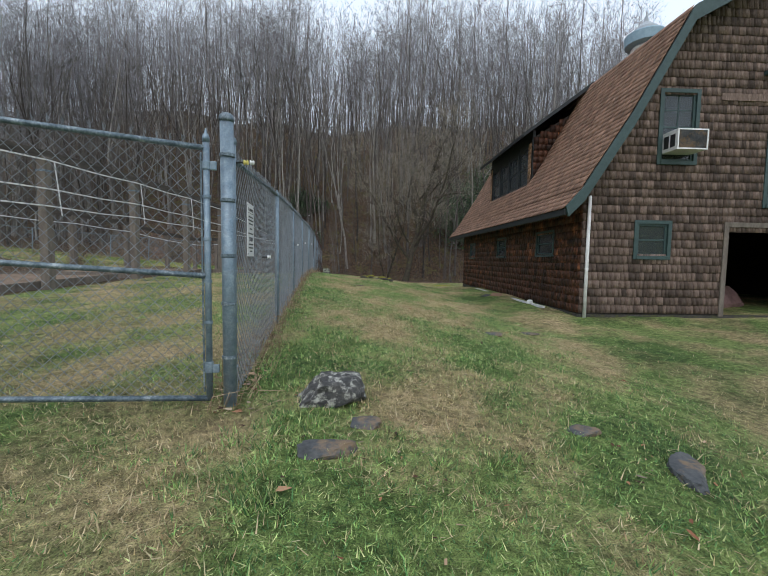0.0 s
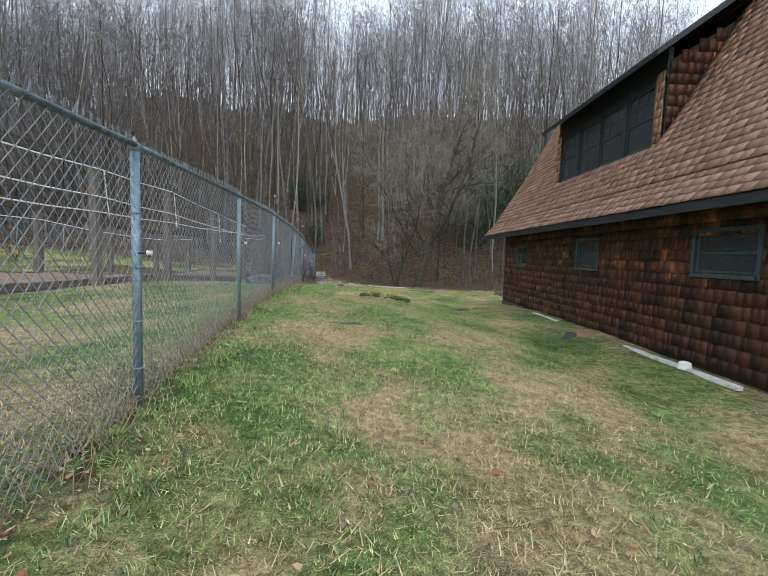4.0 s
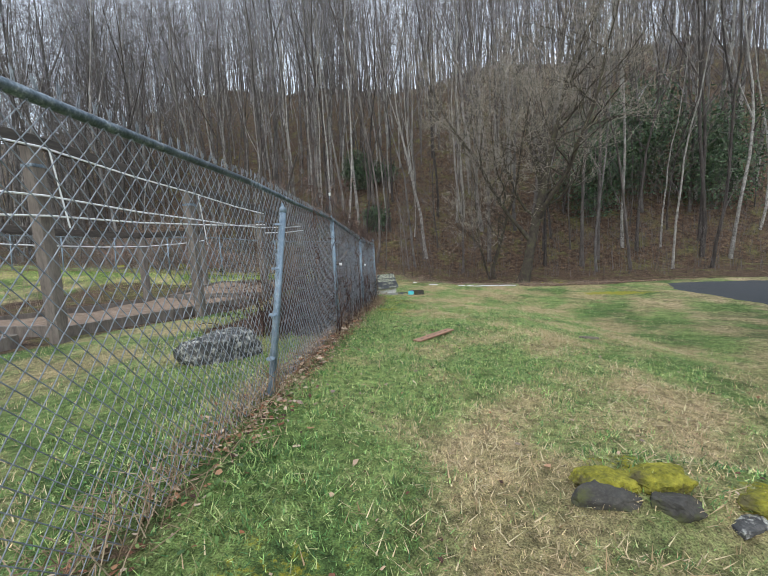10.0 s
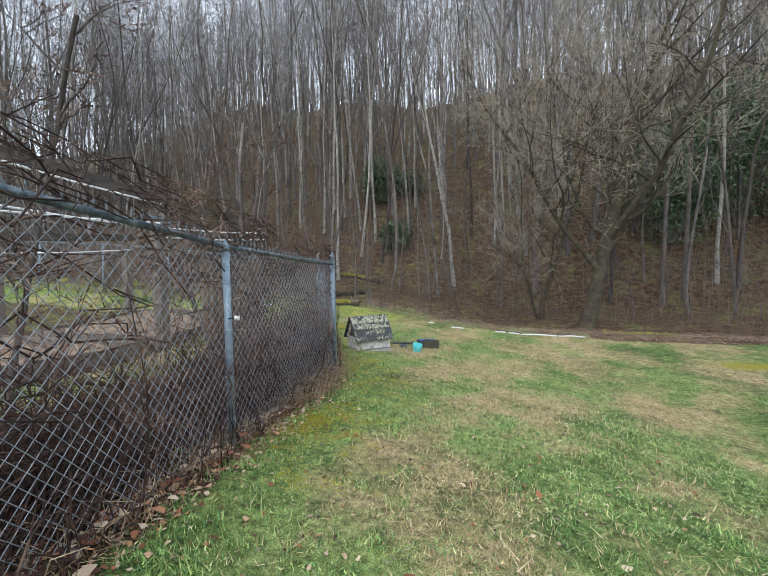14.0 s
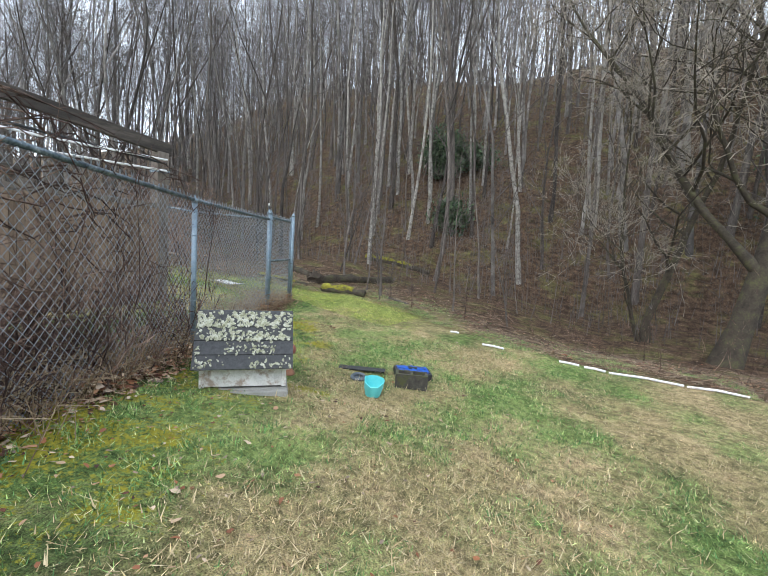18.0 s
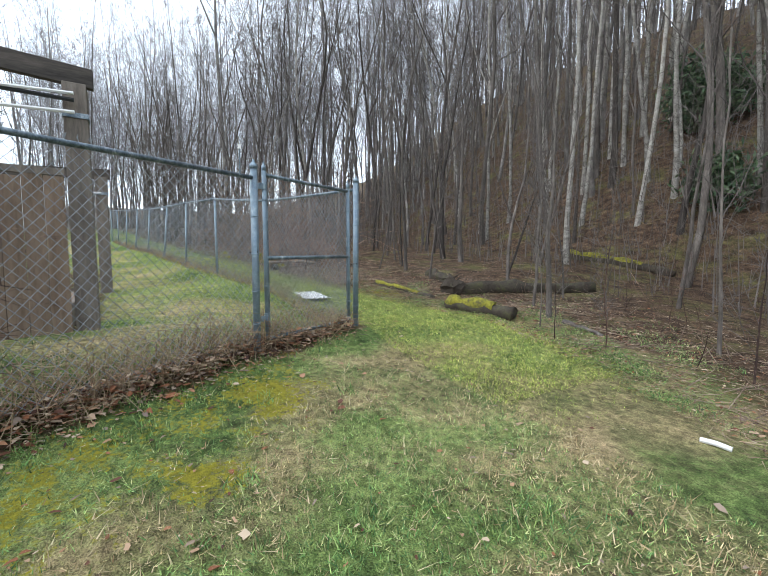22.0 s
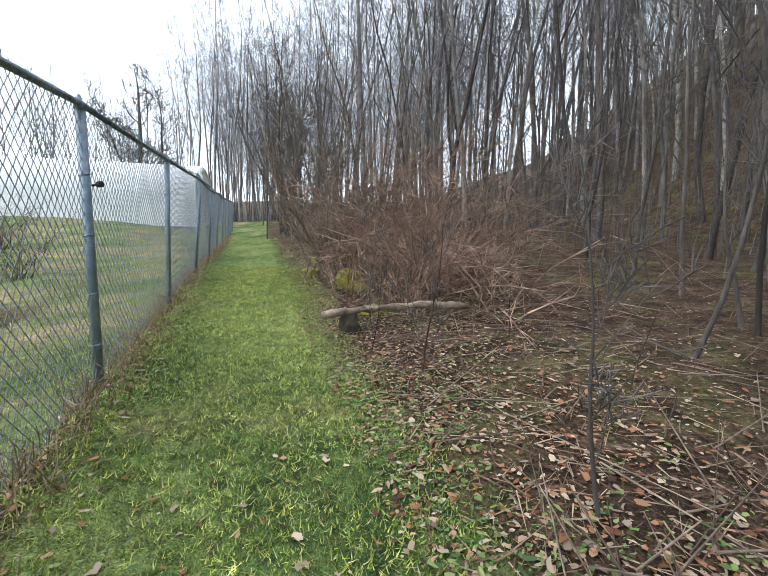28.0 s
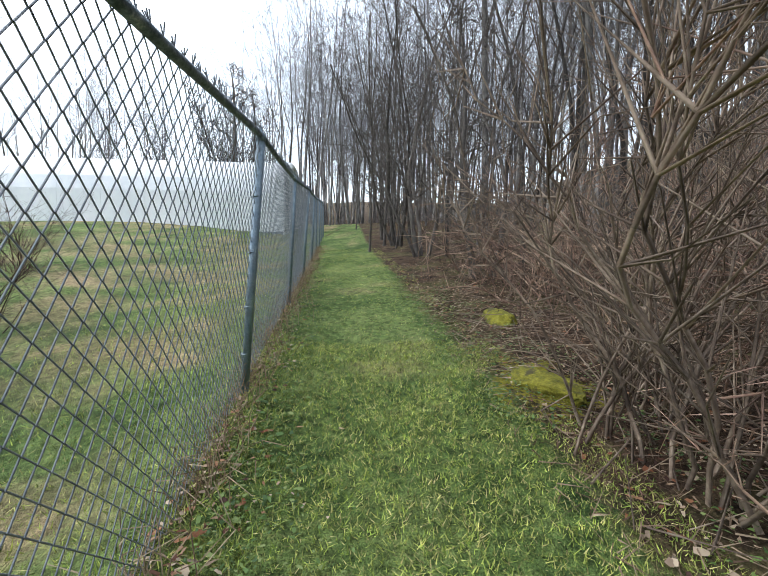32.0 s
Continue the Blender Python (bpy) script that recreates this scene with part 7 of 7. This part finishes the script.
# evergreen bushes
def evergreen(label, x, y, rad, high, n, seed, leaf=0.16):
    rs = np.random.RandomState(seed)
    t = thing("evergreen_bush", label, "bush", pose(x, y, gz(x, y)))
    o = Sticks()
    canes(o, random.Random(seed), 0, 0, 8, high * 0.45, 0.3, 0.02, 0.1, 3)
    v, f = o.arrays(4)
    v[:, 2] -= gz(0, 0)
    obj_np("stem", v, f, MAT["bark"], t)
    c = rs.normal(0, 1, (n // 12, 3))
    c /= np.linalg.norm(c, axis=1, keepdims=True)
    c = c * rs.uniform(0.3, 1.1, (len(c), 1)) * (rad, rad, high / 2) + (0, 0, high / 2)
    p = np.repeat(c, 12, 0) + rs.normal(0, 0.17 * rad, (len(c) * 12, 3))
    p[:, 2] = np.maximum(p[:, 2], 0.05)
    a = rs.normal(0, 1, (len(p), 3))
    a /= np.linalg.norm(a, axis=1, keepdims=True)
    b = np.cross(a, rs.normal(0, 1, (len(p), 3)))
    b /= np.linalg.norm(b, axis=1, keepdims=True)
    q = np.stack([p - a * leaf, p + b * leaf * 0.35, p + a * leaf, p - b * leaf * 0.35], 1)
    obj_np("leaves", q, np.arange(len(p) * 4).reshape(-1, 4), MAT["evergreen"], t)


for i, (x, y, r, h, n) in enumerate(((-11.0, 53.6, 1.5, 3.3, 5200), (-9.0, 54.6, 1.3, 2.0, 1500), (-8.6, 48.6, 1.1, 2.2, 1100), (9.0, 50.0, 3.0, 8.0, 6500), (13.0, 52.0, 3.2, 9.0, 7000), (17.5, 50.0, 3.0, 8.0, 6500))):
    evergreen("dark evergreen bush among the bare trees", x, y, r, h, n, 60 + i)

# ---------------------------------------------------------------- dead leaves
def leaf_quads(P, size, rs, lift=0.012):
    n = len(P)
    a = rs.uniform(0, 6.283, n)
    L, W = size * rs.uniform(0.6, 1.3, n), size * rs.uniform(0.35, 0.7, n)
    ca, sa = np.cos(a), np.sin(a)
    t1, t2, t3 = rs.uniform(-0.35, 0.6, n), rs.uniform(-0.2, 0.6, n), rs.uniform(-0.2, 0.6, n)

    def pt(u, w, h):
        return np.stack([P[:, 0] + ca * u - sa * w, P[:, 1] + sa * u + ca * w, P[:, 2] + lift + h], -1)

    ring = []
    for k in range(6):
        g = 1.0472 * k
        s = rs.uniform(0.3, 1.25, n) * 0.5
        ring.append(pt(math.cos(g) * L * s, math.sin(g) * W * s, np.maximum(math.cos(g) * t2 * L * 0.3, 0) + np.abs(math.sin(g)) * np.abs(t1 if k < 3 else t3) * W * 0.7))
    return np.stack(ring, 1).reshape(-1, 3), np.arange(n * 6).reshape(-1, 6)


rs = np.random.RandomState(12)
LX, LY = [], []
x = rs.uniform(-26, 9, 24000)
y = edge_y(x) + 0.1 + np.abs(rs.normal(0, 2.2, len(x)))
LX.append(x), LY.append(y)
x = rs.uniform(-16, -5.5, 10000)
y = edge_y(x) - 0.2 + np.abs(rs.normal(0, 1.2, len(x)))
LX.append(x), LY.append(y)
y = rs.uniform(2.8, 33, 3000)
LX.append(fence_x(y) + rs.normal(0.0, 0.14, len(y))), LY.append(y)
y = rs.uniform(16.5, 33, 7000)
LX.append(fence_x(y) + rs.normal(-0.02, 0.16, len(y))), LY.append(y)
x = rs.uniform(-32, -7.6, 3200)
LX.append(x), LY.append(path_fence_y(x) + np.abs(rs.normal(0, 0.2, len(x))) - 0.08)
y = rs.uniform(-1, 34, 1500)
LX.append(fence_x(y) + rs.uniform(0.1, 4.5, len(y))), LY.append(y)
y = rs.uniform(19, 33.5, 1400)
LX.append(fence_x(y) + np.abs(rs.normal(0, 1.6, len(y)))), LY.append(y)
x = rs.uniform(-12.5, -8.5, 350)
LX.append(x), LY.append(rs.uniform(33.2, 35.5, len(x)))
y = np.concatenate([rs.uniform(27.5, 33.3, 3200), rs.uniform(18, 27, 1200)])
LX.append(fence_x(y) + rs.normal(0.02, 0.1, len(y))), LY.append(y)
HEAP = sum(len(a) for a in LX) - len(y)
LX, LY = np.concatenate(LX), np.concatenate(LY)
piled = np.arange(len(LX)) >= HEAP
ok = ~((LX > 3.6) & (LY < 22.5) & (LY > 9))
LX, LY, piled = LX[ok], LY[ok], piled[ok]
P = np.stack([LX, LY, land(LX, LY) + bumps(LX, LY) + piled * rs.uniform(0, 0.13, len(LX)) * np.exp(-((LX - fence_x(LY)) / 0.14) ** 2)], -1)
v, f = leaf_quads(P, np.where(piled, 0.085, 0.05) * rs.choice((0.7, 1.0, 1.5), len(P), p=(0.5, 0.4, 0.1)), rs)
tagged(obj_np("dead_leaves", v, f, MAT["leaf"]), "scattered brown and tan dead leaves", "leaves", kind="stuff")

# dead grass and stems along the fences
straw = Sticks()
rr = random.Random(93)
for k in range(5200):
    if rr.random() < 0.6:
        y = rr.uniform(2.8, 32)
        x = float(fence_x(y)) + rr.gauss(-0.05, 0.1)
    else:
        x = rr.uniform(-30, -7.7)
        y = float(path_fence_y(x)) + rr.gauss(0.03, 0.09)
    z = gz(x, y)
    h = rr.uniform(0.08, 0.34)
    m = (x + rr.gauss(0, 0.06), y + rr.gauss(0, 0.06), z + h * 0.6)
    e = (m[0] + rr.gauss(0, 0.1), m[1] + rr.gauss(0, 0.1), z + h * rr.uniform(0.5, 1.1))
    straw.add(np.array((x, y, z)), np.array(m), 0.003, 0.0025)
    straw.add(np.array(m), np.array(e), 0.0025, 0.001)
for k in range(1900):
    y = rr.uniform(24.5, 33.2)
    x = float(fence_x(y)) + rr.gauss(-0.12, 0.16)
    z = gz(x, y)
    h = rr.uniform(0.12, 0.45)
    m = (x + rr.gauss(0, 0.1), y + rr.gauss(0, 0.1), z + h * 0.7)
    e = (m[0] + rr.gauss(0, 0.16), m[1] + rr.gauss(0, 0.16), z + h * rr.uniform(0.3, 1.0))
    straw.add(np.array((x, y, z)), np.array(m), 0.0035, 0.003)
    straw.add(np.array(m), np.array(e), 0.003, 0.001)
STRAW = island_mat("dead_stem", [(0.18, 0.125, 0.08), (0.32, 0.24, 0.15), (0.46, 0.37, 0.25), (0.27, 0.18, 0.12)], 0.8)
tagged(obj_np("dead_stems", *straw.split(0.0026), STRAW), "dead grass stems caught along the fence foot", "dead grass", kind="stuff")

# ---------------------------------------------------------------- grass
def blades(X, Y, size, rs, lean=0.9):
    n = len(X)
    Z = land(X, Y) + bumps(X, Y) - 0.004
    a, b = rs.uniform(0, 6.283, n), rs.uniform(0, 6.283, n)
    h = size * rs.uniform(0.5, 1.4, n)
    w = rs.uniform(0.002, 0.0042, n) * (1 + size * 4)
    k = rs.uniform(0.2, lean, n)
    dx, dy = np.cos(a) * k * h, np.sin(a) * k * h
    wx, wy = np.cos(b) * w, np.sin(b) * w
    B = np.stack([X, Y, Z], -1)
    W = np.stack([wx, wy, 0 * w], -1)
    T = B + np.stack([dx, dy, h * (1.05 - 0.5 * k)], -1)
    v = np.stack([B - W, B + W, T], 1)
    return v.reshape(-1, 3), n


def grass_object(name, X, Y, size, seed, mat, label, lean=0.9):
    rs = np.random.RandomState(seed)
    v, n = blades(X, Y, size, rs, lean)
    tri = np.arange(n * 3).reshape(-1, 3)
    tagged(obj_np(name, v, tri, MAT[mat]), label, "grass", kind="stuff")


rs = np.random.RandomState(31)


def path_x(y):
    return np.interp(y, (0, 4, 8, 12, 16, 20, 24, 28, 31), (0, 0.1, -0.4, -1.1, -1.5, -1.7, -1.5, -1.8, -3.5))


def lawn_points(n, spread, rs):
    y = rs.uniform(0.6, 33.5, n)
    x = path_x(y) + rs.normal(0, spread, n)
    z = np.maximum(zones(x, y), 1.2 * np.clip(moss_zone(x, y) - 0.25, 0, 1))
    ok = (rs.uniform(0, 1, n) > z * 1.15) & ~((x > 4.1) & (y > 9.5)) & (tar_zone(x, y) < 0.5)
    return x[ok], y[ok]


x1, y1 = lawn_points(360000, 1.7, rs)
x2, y2 = lawn_points(170000, 4.0, rs)
xa, ya = np.concatenate([x1, x2]), np.concatenate([y1, y2])
wet = lush(xa, ya) + rs.uniform(-0.3, 0.3, len(xa)) > 0.5
grass_object("lawn_grass", xa[wet], ya[wet], 0.042, 32, "green_grass", "short green lawn grass", 1.6)
grass_object("straw_grass", xa[~wet], ya[~wet], 0.042, 36, "grass", "short straw-coloured lawn grass", 1.8)
# long dead strands lying in the turf
xm, ym = lawn_points(90000, 2.2, rs)
ok = lush(xm, ym) + rs.uniform(-0.45, 0.45, len(xm)) < 0.62
grass_object("matted_straw", xm[ok], ym[ok], 0.075, 38, "mat_straw", "long dead straw strands matted in the lawn", 2.0)
xt = rs.uniform(-30, -4.5, 190000)
xt = np.where(rs.uniform(0, 1, len(xt)) < 0.8, rs.uniform(-20, -5, len(xt)), xt)
yt = edge_y(xt) + 0.4 - rs.uniform(0, 2.6, len(xt))
ok = (yt < edge_y(xt) + rs.uniform(-0.1, 0.35, len(xt)) + 0.5 * smooth(-15, -16, xt)) & (yt > path_fence_y(xt) - 0.05) & (moss_zone(xt, yt) < 0.4)
xt, yt = xt[ok], yt[ok]
grass_object("path_grass", xt, yt, 0.042, 33, "path_grass", "short green grass on the mown path", 1.4)
# thin grass running on under the first saplings
xw = rs.uniform(-10.5, 1.0, 60000)
yw = edge_y(xw) + np.abs(rs.normal(0, 1.1, len(xw)))
ok = np.sin(xw * 2.3 + 1.7 * np.sin(yw * 1.9)) * np.sin(yw * 2.9 + xw) + 0.5 * np.sin(xw * 6.1) * np.sin(yw * 7.3) > rs.uniform(-0.1, 0.5, len(xw))
grass_object("wood_edge_grass", xw[ok], yw[ok], 0.06, 39, "green_grass", "thin green grass under the saplings at the wood edge", 1.3)
# tufts of longer grass
TX, TY = [], []
for k in range(1100):
    y = rs.uniform(1, 33)
    x = path_x(y) + rs.normal(0, 1.8)
    if lush(x, y) < 0.35:
        continue
    if k % 3 == 0:
        x = float(fence_x(y)) + rs.uniform(0.05, 0.5)
    if x > 4 and y > 9.5:
        continue
    m = rs.randint(20, 60)
    TX.append(x + rs.normal(0, 0.055, m)), TY.append(y + rs.normal(0, 0.055, m))
TX, TY = np.concatenate(TX), np.concatenate(TY)
grass_object("grass_tufts", TX, TY, 0.075, 34, "green_grass", "tufts of longer green grass", 1.0)
# rough grass inside the fence
xi = rs.uniform(-8, -1.2, 40000)
yi = rs.uniform(2, 31, 40000)
ok = (xi < fence_x(yi) - 0.05) & (xi > fence_x(yi) - 4.5) & ((yi < 19.6) | (yi > 29.2))
grass_object("garden_grass", xi[ok], yi[ok], 0.06, 35, "grass", "rough grass inside the garden fence", 1.3)
xi = rs.uniform(-24, -8.2, 45000)
yi = path_fence_y(xi) - 0.05 - np.abs(rs.normal(0, 1.6, len(xi)))
grass_object("yard_grass", xi, yi, 0.045, 37, "path_grass", "short lawn grass inside the path fence", 1.4)
# low weeds beside the path and along the fence foot
rs = np.random.RandomState(41)
wx = rs.uniform(-24, -4, 24000)
wy = edge_y(wx) + np.abs(rs.normal(0, 0.8, len(wx))) - 0.2
w2 = rs.uniform(12, 32, 3500)
wx, wy = np.concatenate([wx, fence_x(w2) + np.abs(rs.normal(0, 0.3, len(w2))) + 0.05]), np.concatenate([wy, w2])
w3 = rs.uniform(-22, -8, 6000)
wx, wy = np.concatenate([wx, w3]), np.concatenate([wy, path_fence_y(w3) + np.abs(rs.normal(0, 0.25, len(w3))) + 0.1])
keep = np.sin(wx * 2.1 + np.sin(wy * 3)) * np.sin(wy * 2.7 + wx) > -0.35
wx, wy = wx[keep], wy[keep]
v, f = leaf_quads(np.stack([wx, wy, land(wx, wy) + bumps(wx, wy) + rs.uniform(0, 0.04, len(wx))], -1), 0.026 * rs.choice((0.8, 1.2, 1.9), len(wx), p=(0.5, 0.4, 0.1)), rs)
tagged(obj_np("weeds", v, f, MAT["weed"]), "low green weeds at the edge of the grass", "weeds", kind="stuff")
# straw and thin twigs lying over the wood edge
rs = np.random.RandomState(43)
n = 15000
sx2 = rs.uniform(-23, 4, n)
sy2 = edge_y(sx2) + np.abs(rs.normal(0, 1.5, n)) - 0.1
sa2, sl2, sw2 = rs.uniform(0, 6.283, n), rs.uniform(0.06, 0.3, n), rs.uniform(0.0015, 0.004, n)
p0 = np.stack([sx2, sy2, land(sx2, sy2) + bumps(sx2, sy2) + 0.015], -1)
ex, ey = sx2 + np.cos(sa2) * sl2, sy2 + np.sin(sa2) * sl2
p1 = np.stack([ex, ey, land(ex, ey) + bumps(ex, ey) + rs.uniform(0.01, 0.06, n)], -1)
side = np.stack([-np.sin(sa2) * sw2, np.cos(sa2) * sw2, sw2 * 0.6], -1)
tagged(obj_np("straw_litter", np.stack([p0 - side, p0 + side, p1], 1).reshape(-1, 3), np.arange(n * 3).reshape(-1, 3), MAT["straw"]), "straw and thin twigs strewn over leaf litter", "straw", kind="stuff")
